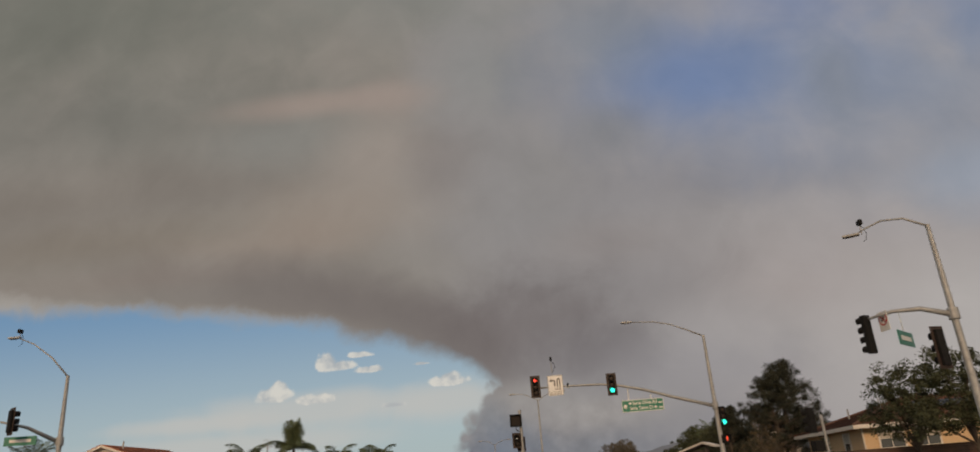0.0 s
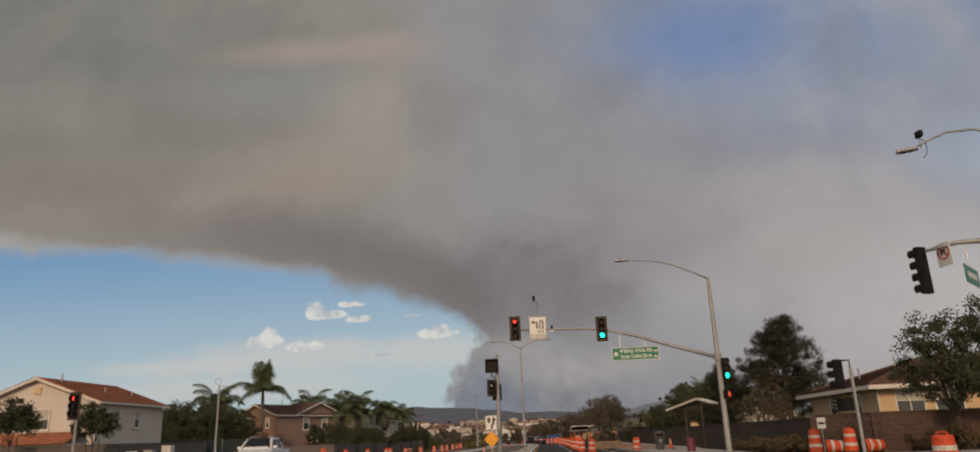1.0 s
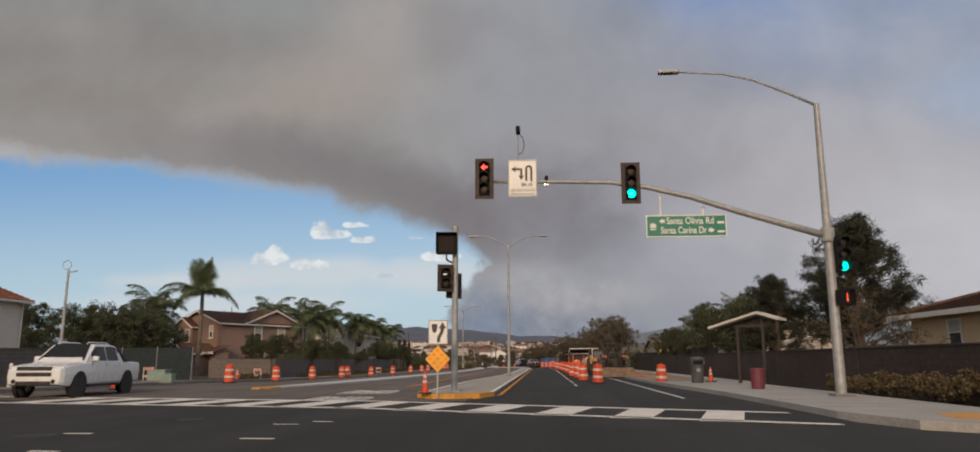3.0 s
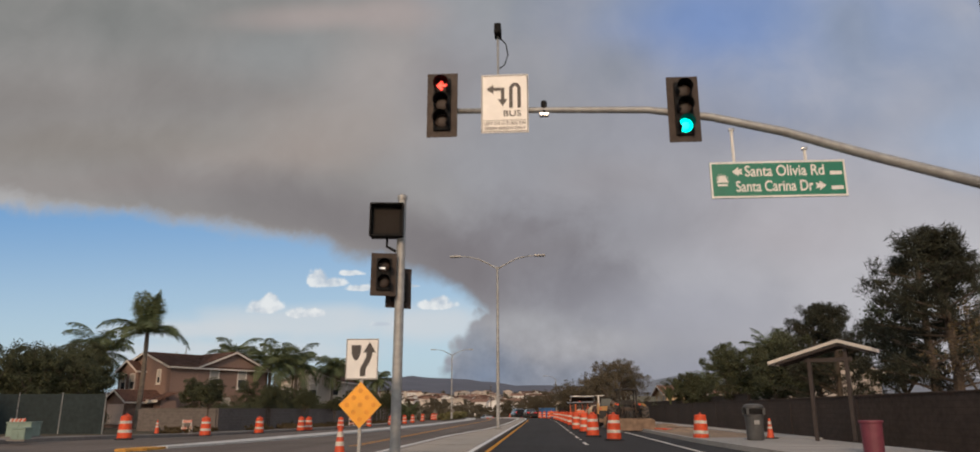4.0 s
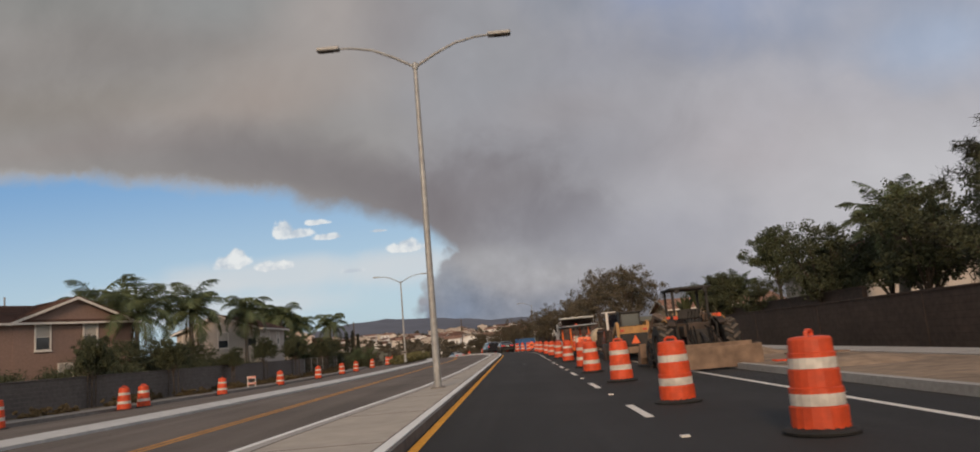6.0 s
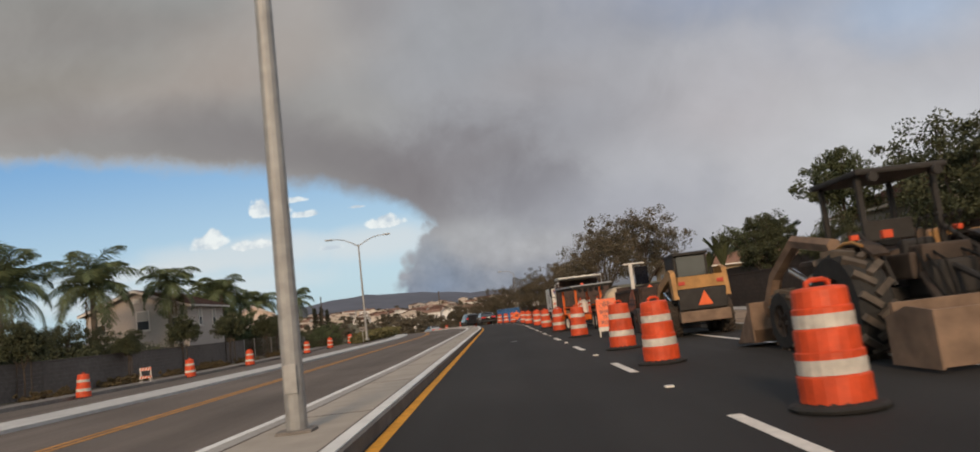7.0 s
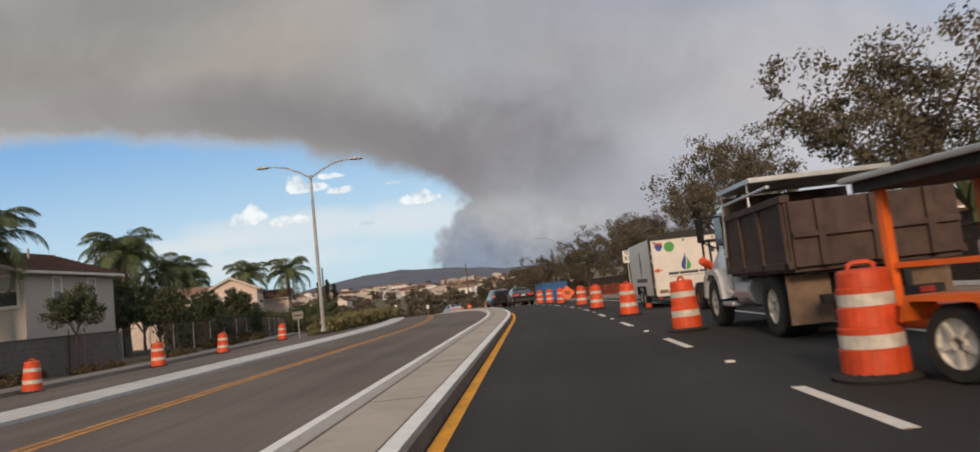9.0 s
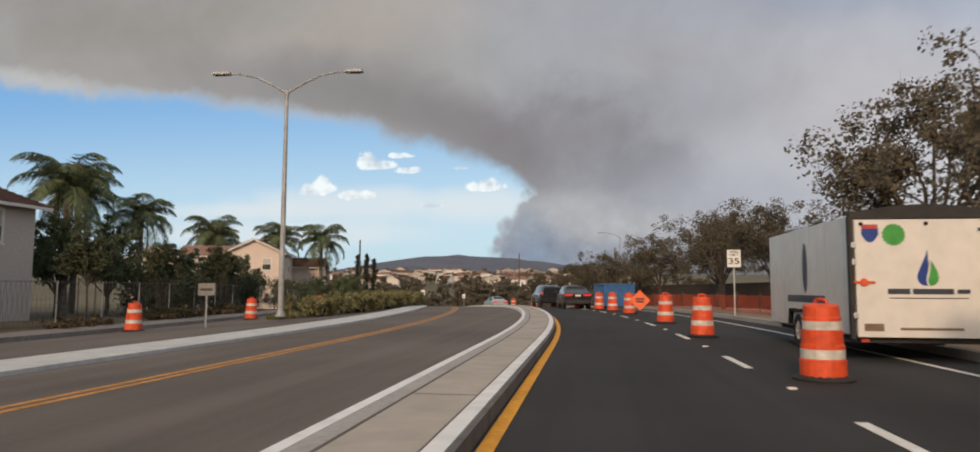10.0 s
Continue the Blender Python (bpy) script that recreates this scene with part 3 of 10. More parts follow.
part("nose", bm, RAMP_YELLOW, island, "yellow painted island nose")

# right-hand pavement, verge of bare dirt
bm = bmesh.new()
strip(bm, right_kerb, lambda y: right_kerb(y) + 0.18, 38.0, 330, -0.2, 0.15, 3)
kerb_r = structure("kerb_right", bm, CONCRETE, "pale concrete kerb along the works", "kerb")
bm = bmesh.new()
slab(bm, [(6.9, 38.0), (7.4, 35.6), (8.6, 34.6), (10.0, 34.4), (40, 34.4), (40, 34.58), (10.05, 34.58), (8.7, 34.8), (7.55, 35.75), (7.08, 38.0)], -0.2, 0.15)
structure("kerb_corner", bm, CONCRETE, "curved pale concrete kerb at the junction corner", "kerb")
bm = bmesh.new()
strip(bm, lambda y: right_kerb(y) + 0.18, const(10.6), 38.0, 60.0, -0.2, 0.148, 3)
slab(bm, [(7.08, 38.0), (7.55, 35.75), (8.7, 34.8), (10.05, 34.58), (40, 34.58), (40, 36.6), (12.2, 36.8), (10.6, 38.0)], -0.2, 0.148)
strip(bm, const(9.9), const(11.2), 60.0, 330, -0.2, 0.148, 4)
pavement_r = structure("pavement_right", bm, CONCRETE, "pale concrete footway beside the garden wall", "pavement")
y = 39.5
while y < 150:
    x0 = right_kerb(y) + 0.2 if y < 60 else 9.92
    x1 = 10.58 if y < 60 else 11.18
    bm = bmesh.new()
    part("joint", box(bm, x0 + bend(y), x1 + bend(y), y, y + 0.02, 0.1482 + dip(y), 0.1505 + dip(y)), GREY_CONCRETE, pavement_r)
    y += 1.5
bm = bmesh.new()
strip(bm, lambda y: right_kerb(y) + 0.18, const(9.9), 60.0, 330, -0.2, 0.12, 4)
structure("verge_right", bm, DIRT, "bare tan dirt dug up beside the road", "dirt verge")
bm = bmesh.new()
slab(bm, [(8.3, 36.2), (9.4, 34.9), (10.3, 34.9), (10.3, 36.2), (9.4, 37.6), (8.6, 37.4)], 0.10, 0.153)
structure("ramp_tile_corner", bm, RAMP_YELLOW, "yellow tactile paving of a kerb ramp", "tactile paving")

# near right-hand corner
bm = bmesh.new()
slab(bm, [(9.0, -60), (9.0, 14), (9.3, 18.5), (10.2, 21.5), (12.0, 23.6), (15, 24.5), (60, 24.5), (60, -60)], -0.2, 0.15)
structure("pavement_near", bm, CONCRETE, "pale concrete corner footway with rounded kerb", "pavement")

# left-hand pavement
bm = bmesh.new()
strip(bm, lambda y: left_kerb(y) - 0.18, left_kerb, 44, 330, -0.2, 0.15, 3)
settle(structure("kerb_left", bm, GREY_CONCRETE, "pale concrete kerb of the far footway", "kerb"))
bm = bmesh.new()
strip(bm, lambda y: left_kerb(y) - 1.9, lambda y: left_kerb(y) - 0.18, 44, 330, -0.2, 0.146, 3)
slab(bm, [(-60, 38.2), (-21.5, 38.2), (-21.5, 44), (-60, 44)], -0.2, 0.146)
settle(structure("pavement_left", bm, GREY_CONCRETE, "pale concrete footway of the far side", "pavement"))
bm = bmesh.new()
slab(bm, [(-60, -60), (-22, -60), (-22, 24.5), (-60, 24.5)], -0.2, 0.146)
structure("pavement_near_left", bm, CONCRETE, "pale concrete footway of the near left corner", "pavement")
bm = bmesh.new()
strip(bm, lambda y: left_kerb(y) - 5.0, lambda y: left_kerb(y) - 1.9, 44, 330, -0.2, 0.10, 3)
strip(bm, const(-44), lambda y: left_kerb(y) - 5.0, 44, 330, -0.5, 0.10, 6)
settle(structure("verge_left", bm, MULCH, "dry planted verge with bark and weeds", "verge"))

# ---- road markings ----
def marking(name, label, parts_, mat_):
    top = thing(name, pose(0, 0, 0), label, "road marking", kind="structure")
    for n_, b_ in parts_:
        part(n_, b_, mat_, top)
    return top


Z0, Z1 = 0.0005, 0.005
bms = []
for left, y0, y1 in ((-0.84, 48, 320),):
    b_ = bmesh.new()
    strip(b_, const(left), const(left + 0.13), y0, y1, Z0, Z1, 2)
    bms.append(("line", b_))
b_ = bmesh.new()
slab(b_, [(-1.55, 45.2), (-1.4, 45.2), (-0.71, 48.0), (-0.84, 48.0)], Z0, Z1)
bms.append(("line", b_))
marking("median_edge_line", "solid orange-yellow edge line along the median", bms, LINE_YELLOW)
bms = []
for left in (-5.66, -5.46):
    b_ = bmesh.new()
    strip(b_, const(left), const(left + 0.11), 56, 320, Z0, Z1, 3)
    bms.append(("line", b_))
marking("double_line", "double orange-yellow centre line on worn asphalt", bms, LINE_WORN)
bms = []
for i in range(16):
    y = 57.25 + 6.35 * i
    b_ = bmesh.new()
    strip(b_, const(2.27), const(2.39), y, y + 1.92, Z0, Z1, 1)
    bms.append(("dash", b_))
marking("lane_line", "broken white lane line", bms, LINE_WHITE)
bms = []
for i in range(15):
    y = 61.45 + 6.33 * i
    b_ = bmesh.new()
    box(b_, 2.28 + bend(y), 2.38 + bend(y), y, y + 0.10, dip(y), dip(y) + 0.02, 0.004)
    bms.append(("reflector", b_))
marking("lane_reflectors", "raised white lane reflectors", bms, LINE_WHITE)
b_ = bmesh.new()
strip(b_, const(5.2), const(5.31), 46, 320, Z0, Z1, 3)
marking("edge_line", "solid white edge line", [("line", b_)], LINE_WHITE)

# near crosswalk
near_top = pieces([(-21, 21.0), (-5.2, 23.35), (0.1, 24.24), (4.9, 24.48), (8.0, 24.6)])
near_low = pieces([(-21, 17.6), (-3.4, 20.53), (0.05, 21.18), (4.8, 21.66), (8.0, 21.9)])
bms = []
for f, d in ((near_top, 0.0), (near_low, -0.34)):
    b_ = bmesh.new()
    for xa, xb in ((-21, -5.2), (-5.2, -3.4), (-3.4, 0.1), (0.1, 4.85), (4.85, 8.0)):
        slab(b_, [(xa, f(xa) + d), (xb, f(xb) + d), (xb, f(xb) + d + 0.34), (xa, f(xa) + d + 0.34)], Z0, Z1)
    bms.append(("line", b_))
for i in range(-10, 6):
    x = -0.26 + (1.61 if i > 0 else 1.74) * i
    b_ = bmesh.new()
    slab(b_, [(x - 0.34, near_low(x - 0.34)), (x + 0.34, near_low(x + 0.34)), (x + 0.35, near_top(x + 0.35)), (x - 0.35, near_top(x - 0.35))], Z0, Z1)
    bms.append(("stripe", b_))
b_ = bmesh.new()
slab(b_, [(-9.5, 17.4), (8.0, 17.9), (8.0, 18.2), (-9.5, 17.7)], Z0, Z1)
bms.append(("stop_line", b_))
marking("near_crosswalk", "white ladder crosswalk with a stop line on dark asphalt", bms, LINE_WHITE)

# far crosswalk, skewed
far_top = pieces([(-19, 46.3), (-4.2, 44.0), (6.4, 39.7)])
bms = []
for off in (-0.28, -3.35):
    b_ = bmesh.new()
    for xa, xb in ((-19, -4.2), (-4.2, 6.4)):
        slab(b_, [(xa, far_top(xa) + off), (xb, far_top(xb) + off), (xb, far_top(xb) + off + 0.28), (xa, far_top(xa) + off + 0.28)], Z0, Z1)
    bms.append(("line", b_))
for i in range(-8, 4):
    x = -0.1 + 1.72 * i
    b_ = bmesh.new()
    s = 0.75
    slab(b_, [(x - 0.42 - s, far_top(x) - 3.06), (x + 0.42 - s, far_top(x + 0.42) - 3.06), (x + 0.42, far_top(x + 0.42) - 0.29), (x - 0.42, far_top(x) - 0.29)], Z0, Z1)
    bms.append(("stripe", b_))
marking("far_crosswalk", "white ladder crosswalk across the far side of the junction", bms, LINE_WHITE)

# crosswalk over the right-hand side street
bms = []
for x in (7.9, 11.3):
    b_ = bmesh.new()
    slab(b_, [(x, 25.2), (x + 0.3, 25.2), (x + 0.9, 34.2), (x + 0.6, 34.2)], Z0, Z1)
    bms.append(("line", b_))
for i in range(10):
    y = 25.5 + 0.9 * i
    k = (y - 25.2) / 9 * 0.6
    b_ = bmesh.new()
    slab(b_, [(8.21 + k, y), (11.29 + k, y), (11.29 + k, y + 0.42), (8.21 + k, y + 0.42)], Z0, Z1)
    bms.append(("stripe", b_))
marking("side_crosswalk", "white ladder crosswalk over the side street", bms, LINE_WHITE)

# lane lettering on the left-turn lane, worn
top = thing("lane_lettering", pose(0, 0, 0), "worn unreadable white lettering painted on the asphalt", "road marking", kind="structure")
for cx, cy, tall_, marks in ((-5.75, 45.25, 2.3, 4), (-5.9, 50.1, 2.9, 4)):
    for k in range(marks):
        x = cx - 1.0 + 2.0 * (k + 0.5) / marks
        for a, b, c, d in ((x - 0.19, x - 0.08, cy - tall_ / 2, cy + tall_ / 2), (x + 0.08, x + 0.19, cy - tall_ / 2, cy + tall_ / 2 - 0.5 * (k % 2)),
                           (x - 0.07, x + 0.07, cy + tall_ / 2 - 0.3 - 0.7 * (k % 3), cy + tall_ / 2 - 0.7 * (k % 3))):
            bm = bmesh.new()
            part("painted_bar", slab(bm, [(a, c), (b, c), (b, d), (a, d)], 0.001, 0.006), LINE_WHITE, top)

# ---- drums and cones ----
def drum_thing():
    top = thing("traffic_drum", pose(0, 0, 0), "orange plastic traffic drum with white reflective bands on a rubber base", "traffic drum", "drums along the works")
    bm = bmesh.new()
    prof = [(0.285, 0.05)]
    steps = ((0.285, 0.27), (0.268, 0.28), (0.268, 0.46), (0.252, 0.47), (0.252, 0.64), (0.236, 0.65), (0.236, 0.81), (0.222, 0.82), (0.218, 0.95), (0.20, 0.975), (0.12, 0.985))
    prof += list(steps)
    smooth(part("body", lathe(bm, prof, 20), ORANGE, top), False)
    for z0, z1, r in ((0.285, 0.405, 0.2705), (0.655, 0.765, 0.2385)):
        bm = bmesh.new()
        part("band", lathe(bm, [(r, z0), (r, z1)], 20), BAND_WHITE, top, "white reflective band")
    bm = bmesh.new()
    tube(bm, [(-0.11, 0, 0.96), (-0.105, 0, 1.02), (-0.06, 0, 1.04), (0.06, 0, 1.04), (0.105, 0, 1.02), (0.11, 0, 0.96)], 0.022, 6)
    part("handle", bm, ORANGE, top)
    bm = bmesh.new()
    part("base", lathe(bm, [(0.375, 0.004), (0.385, 0.03), (0.36, 0.05), (0.29, 0.06), (0.27, 0.10)], 16), RUBBER, top, "black rubber base ring")
    return top


rng = random.Random(7)
drum = drum_thing()
DRUMS_R = [(3.62, 61.0), (3.1, 65.3), (3.1, 71.6), (2.95, 77.2), (3.08, 81.5), (3.06, 89.7), (3.05, 97.3), (3.0, 104.9), (2.98, 113.1), (2.75, 121.6), (2.6, 128.7), (1.9, 138.0), (1.25, 142.4), (0.6, 145.8), (6.75, 59.9), (8.98, 22.5), (11.75, 38.35), (13.1, 38.1)]
DRUMS_R += [(3.0 + bend(y) - 0.1, y) for y in (152, 160, 168, 176)]
DRUMS_L = [(-16.6, 61.5), (-17.3, 70.5), (-17.0, 77.4), (-16.8, 85.0), (-16.7, 86.5), (-16.7, 95.4), (-16.5, 105.2), (-15.8, 112.6), (-15.6, 119.9), (-15.8, 126.6), (-16.0, 135.9), (-15.7, 144), (-16.4, 152), (-18.2, 160), (-17.0, 43.6), (-17.2, 51.9), (-22.6, 61.0)]
first = True
for x, y in DRUMS_R + DRUMS_L:
    z = 0.15 if (x > 6.9 and y > 35) or (x < -20 and y < 62) else 0.002 + level(x, y)
    m = pose(x, y, z, rng.uniform(-1.2, 1.2), rng.uniform(-1.2, 1.2), rng.uniform(0, 360))
    if first:
        drum.matrix_basis, first = m, False
    else:
        copy_thing(drum, m)
fallen = copy_thing(drum, pose(12.15, 38.62, 0.42, 90, 0, 84))
tagged(fallen, "orange traffic drum lying on its side on the corner")
copy_thing(fallen, pose(13.6, 38.3, 0.42, 90, 0, 100))


def cone_thing():
    top = thing("traffic_cone", pose(0, 0, 0), "orange traffic cone with two white reflective collars", "traffic cone")
    bm = bmesh.new()
    lathe(bm, [(0.13, 0.035), (0.115, 0.09), (0.035, 0.70), (0.03, 0.71)], 16)
    part("body", bm, ORANGE, top)
    for z0, z1 in ((0.34, 0.42), (0.50, 0.60)):
        r = lambda z: 0.1165 - 0.1311 * (z - 0.09) + 0.002
        bm = bmesh.new()
        part("collar", lathe(bm, [(r(z0), z0), (r(z1), z1)], 16), BAND_WHITE, top, "white reflective collar")
    bm = bmesh.new()
    part("base", box(bm, -0.19, 0.19, -0.19, 0.19, 0.003, 0.038, 0.01), RUBBER, top, "square rubber base")
    return top


cone = cone_thing()
cone.matrix_basis = pose(-3.02, 45.3, 0.16)
copy_thing(cone, pose(9.0, 58.9, 0.15, 0, 0, 30))
copy_thing(cone, pose(-20.0, 70.5, 0.15 + cross(-20, 70.5), 0, 0, 10))


def barricade_thing():
    top = thing("barricade", pose(0, 0, 0), "folding barricade with orange and white striped boards", "barricade", "barricades on the far side")
    for s in (-1, 1):
        for x in (-0.28, 0.28):
            bm = bmesh.new()
            box(bm, x - 0.02, x + 0.02, -0.015, 0.015, 0.0, 1.05, 0.004, Matrix.Translation((0, s * 0.22, 0)) @ Matrix.Rotation(s * 0.2, 4, "X"))
            part("leg", bm, BAND_WHITE, top)
    for z0, z1 in ((0.78, 1.0), (0.25, 0.42)):
        bm = bmesh.new()
        board = part("board", box(bm, -0.32, 0.32, -0.24 + 0.2 * z0, -0.22 + 0.2 * z0, z0, z1, 0.004), BAND_WHITE, top, "white board")
        for k in range(4):
            x = -0.27 + k * 0.16
            bm = bmesh.new()
            plate(bm, [(x, z0 + 0.005), (x + 0.08, z0 + 0.005), (x + 0.14, z1 - 0.005), (x + 0.06, z1 - 0.005)], 0.004, Matrix.Translation((0, -0.245 + 0.2 * z0, 0)))
            part("stripe", bm, ORANGE, board)
    return top


bar = barricade_thing()
bar.matrix_basis = pose(-17.5, 102.3, 0.15 + cross(-17.5, 102.3), 0, 0, 12)
bar.scale = (0.85, 0.85, 0.72)
for x, y, r in ((-19.8, 73.5, 5), (-21.0, 61.0, 30)):
    copy_thing(bar, pose(x, y, 0.15 + cross(x, y), 0, 0, r)).scale = (0.85, 0.85, 0.72)


# ---- street lamps ----
def lamp_head(parent, x, y, z, sign, yaw=0):
    bm = bmesh.new()
    m = Matrix.Translation((x, y, z)) @ Matrix.Rotation(radians(yaw), 4, "Z")
    box(bm, -0.05 if sign > 0 else -0.62, 0.62 if sign > 0 else 0.05, -0.13, 0.13, -0.05, 0.06, 0.04, m)
    h = part("lamp_head", bm, GALV, parent, "flat grey lantern")
    bm = bmesh.new()
    part("lens", box(bm, 0.15 if sign > 0 else -0.55, 0.55 if sign > 0 else -0.15, -0.09, 0.09, -0.062, -0.05, 0.004, m), DARK_LENS, h)


def twin_lamp(x, y, height, yaw=0, bare=False):
    top = thing("street_lamp", pose(x, y, 0.15, 0, 0, yaw), "tall galvanised street lamp with two curved arms", "street lamp", "twin-arm lamps")
    bm = bmesh.new()
    part("pole", tube(bm, [(0, 0, 0.02), (0, 0, height * 0.5), (0, 0, height)], (0.105, 0.086, 0.062), 14), GALV, top)
    bm = bmesh.new()
    if bare:
        slab(bm, [(-0.17, -0.15), (0.02, -0.19), (0.17, -0.14), (0.19, 0.06), (0.12, 0.17), (-0.1, 0.18), (-0.18, 0.04)], 0.001, 0.03)
        part("footing", bm, GREY_CONCRETE, top, "rough grout footing")
        bm = bmesh.new()
        part("hand_hole_cover", box(bm, -0.065, 0.065, -0.115, -0.10, 0.38, 0.66, 0.006), GALV, top, "cover plate near the foot")
    else:
        part("base", lathe(bm, [(0.2, 0.0), (0.2, 0.03), (0.15, 0.05), (0.14, 0.16), (0.12, 0.18)], 14), GALV, top, "bolted base flange")
    bm = bmesh.new()
    part("cap", lathe(bm, [(0.085, height - 0.12), (0.085, height + 0.05), (0.05, height + 0.09)], 12), GALV, top)
    for s in (-1, 1):
        bm = bmesh.new()
        pts = [(s * 0.05, 0, height - 0.02), (s * 0.6, 0, height + 0.30), (s * 1.2, 0, height + 0.58), (s * 1.8, 0, height + 0.70), (s * 2.3, 0, height + 0.72)]
        part("arm", tube(bm, pts, (0.045, 0.042, 0.038, 0.034, 0.03), 8), GALV, top)
        lamp_head(top, s * 2.2, 0, height + 0.72, s)
    return top


twin_lamp(-1.62, 72.85, 9.1, bare=True)
twin_lamp(-10.9, 127.7, 8.15, 3)


def single_lamp(x, y, height, reach, yaw, name="street_lamp"):
    top = thing(name, pose(x, y, 0.1 + dip(y), 0, 0, yaw), "slender grey street lamp with one curved arm", "street lamp")
    bm = bmesh.new()
    part("pole", tube(bm, [(0, 0, 0), (0, 0, height)], (0.11, 0.065), 12), GALV, top)
    bm = bmesh.new()
    part("arm", tube(bm, [(0, 0, height - 0.05), (reach * 0.3, 0, height + 0.35), (reach * 0.7, 0, height + 0.6), (reach, 0, height + 0.65)], (0.05, 0.042, 0.036, 0.03), 8), GALV, top)
    lamp_head(top, reach, 0, height + 0.65, 1)
    return top


single_lamp(4.3, 202.4, 10.2, 2.4, 172)


# ---- traffic signals ----
def lens_disc(bm, r, m):
    return lathe(bm, [(r, 0.0), (r * 0.92, 0.02), (r * 0.55, 0.035), (0.01, 0.04)], 16, m)


def signal_head(m, sections=3, lit=None, lit_mat=None, arrow=False, label="black traffic light in a dark backplate", plate_on=True, size=0.36):
    """A signal head facing -y, its middle at the pose's origin."""
    top = thing("traffic_light", m, label, "traffic light", "traffic lights of the junction")
    h = sections * size
    bm = bmesh.new()
    part("housing", box(bm, -0.17, 0.17, 0.0, 0.2, -h / 2, h / 2, 0.02), BLACK, top)
    if plate_on:
        bm = bmesh.new()
        part("backplate", box(bm, -0.3, 0.3, 0.06, 0.075, -h / 2 - 0.13, h / 2 + 0.13, 0.004), BROWN_BLACK, top, "dark louvred backplate")
    for k in range(sections):
        z = h / 2 - size * (k + 0.5)
        face = Matrix.Translation((0, -0.002, z)) @ Matrix.Rotation(radians(90), 4, "X")
        bm = bmesh.new()
        if lit == k and arrow:
            part("lens", lens_disc(bm, 0.14, face), DARK_LENS, top)
            bm = bmesh.new()
            plate(bm, [(-0.11, 0), (-0.01, 0.10), (0.03, 0.07), (-0.02, 0.025), (0.11, 0.025), (0.11, -0.025), (-0.02, -0.025), (0.03, -0.07), (-0.01, -0.10)], 0.01, Matrix.Translation((0, -0.06, z)))
            part("arrow", bm, lit_mat, top, "glowing red arrow")
        else:
            part("lens", lens_disc(bm, 0.14, face), lit_mat if lit == k else DARK_LENS, top, "glowing lens" if lit == k else "")
        bm = bmesh.new()
        a, b_ = [], []
        for i in range(15):
            t = radians(-50 + 280 * i / 14)
            a.append((0.155 * math.cos(t), 0.155 * math.sin(t)))
        rows = []
        for y, cut in ((0.0, 0), (-0.24, 0)):
            rows.append([bm.verts.new((px, y, z + pz)) for px, pz in a])
        rows2 = [[bm.verts.new((v.co.x * 0.96, v.co.y, z + (v.co.z - z) * 0.96)) for v in r_] for r_ in rows]
        for q, w in ((rows[0], rows[1]), (rows2[0], rows2[1]), (rows[1], rows2[1])):
            for i in range(14):
                bm.faces.new((q[i], q[i + 1], w[i + 1], w[i]))
        part("visor", bm, BLACK, top)
    return top


def mast(x, y, height, arm_from, arm_pts, lum_pts, label, yaw=0):
    top = thing("signal_mast", pose(x, y, 0.15, 0, 0, yaw), label, "traffic signal pole")
    bm = bmesh.new()
    part("pole", tube(bm, [(0, 0, 0.05), (0, 0, arm_from), (0, 0, height)], (0.155, 0.125, 0.085), 16), GALV, top)
    bm = bmesh.new()
    part("base", box(bm, -0.28, 0.28, -0.28, 0.28, 0.0, 0.07, 0.01), GREY_CONCRETE, top, "concrete footing with bolts")
    bm = bmesh.new()
    part("collar", lathe(bm, [(0.19, arm_from - 0.22), (0.2, arm_from - 0.18), (0.2, arm_from + 0.18), (0.19, arm_from + 0.22)], 14), GALV, top)
    n = len(arm_pts)
    bm = bmesh.new()
    smooth(part("mast_arm", tube(bm, arm_pts, [0.115 - 0.065 * i / (n - 1) for i in range(n)], 12), GALV, top))
    bm = bmesh.new()
    smooth(part("lamp_arm", tube(bm, lum_pts, [0.05 - 0.02 * i / (len(lum_pts) - 1) for i in range(len(lum_pts))], 8), GALV, top))
    return top


# far right mast
m1 = mast(9.57, 44.5, 9.1, 4.84, [(-0.1, 0, 4.84), (-1.2, 0, 5.18), (-2.5, 0, 5.58), (-4.1, 0, 6.12), (-5.4, 0, 6.45), (-6.6, 0, 6.64), (-8.6, 0, 6.70), (-10.9, 0, 6.74)],
          [(0, 0, 9.05), (-0.9, 0, 9.5), (-1.9, 0, 9.95), (-2.9, 0, 10.2), (-4.35, 0, 10.3)], "tall galvanised traffic signal pole with long curved mast arm")
lamp_head(m1, -4.3, 0, 10.3, -1)
signal_head(pose(-1.04, 44.28, 6.95), 3, 0, RED_GLOW, True, "traffic light with a lit red arrow on the mast arm")
signal_head(pose(3.61, 44.28, 6.72), 3, 2, GREEN_GLOW, False, "traffic light lit green on the mast arm")
signal_head(pose(9.85, 44.2, 4.35, 0, 0, 4), 3, 2, GREEN_GLOW, False, "traffic light lit green on the pole", False)


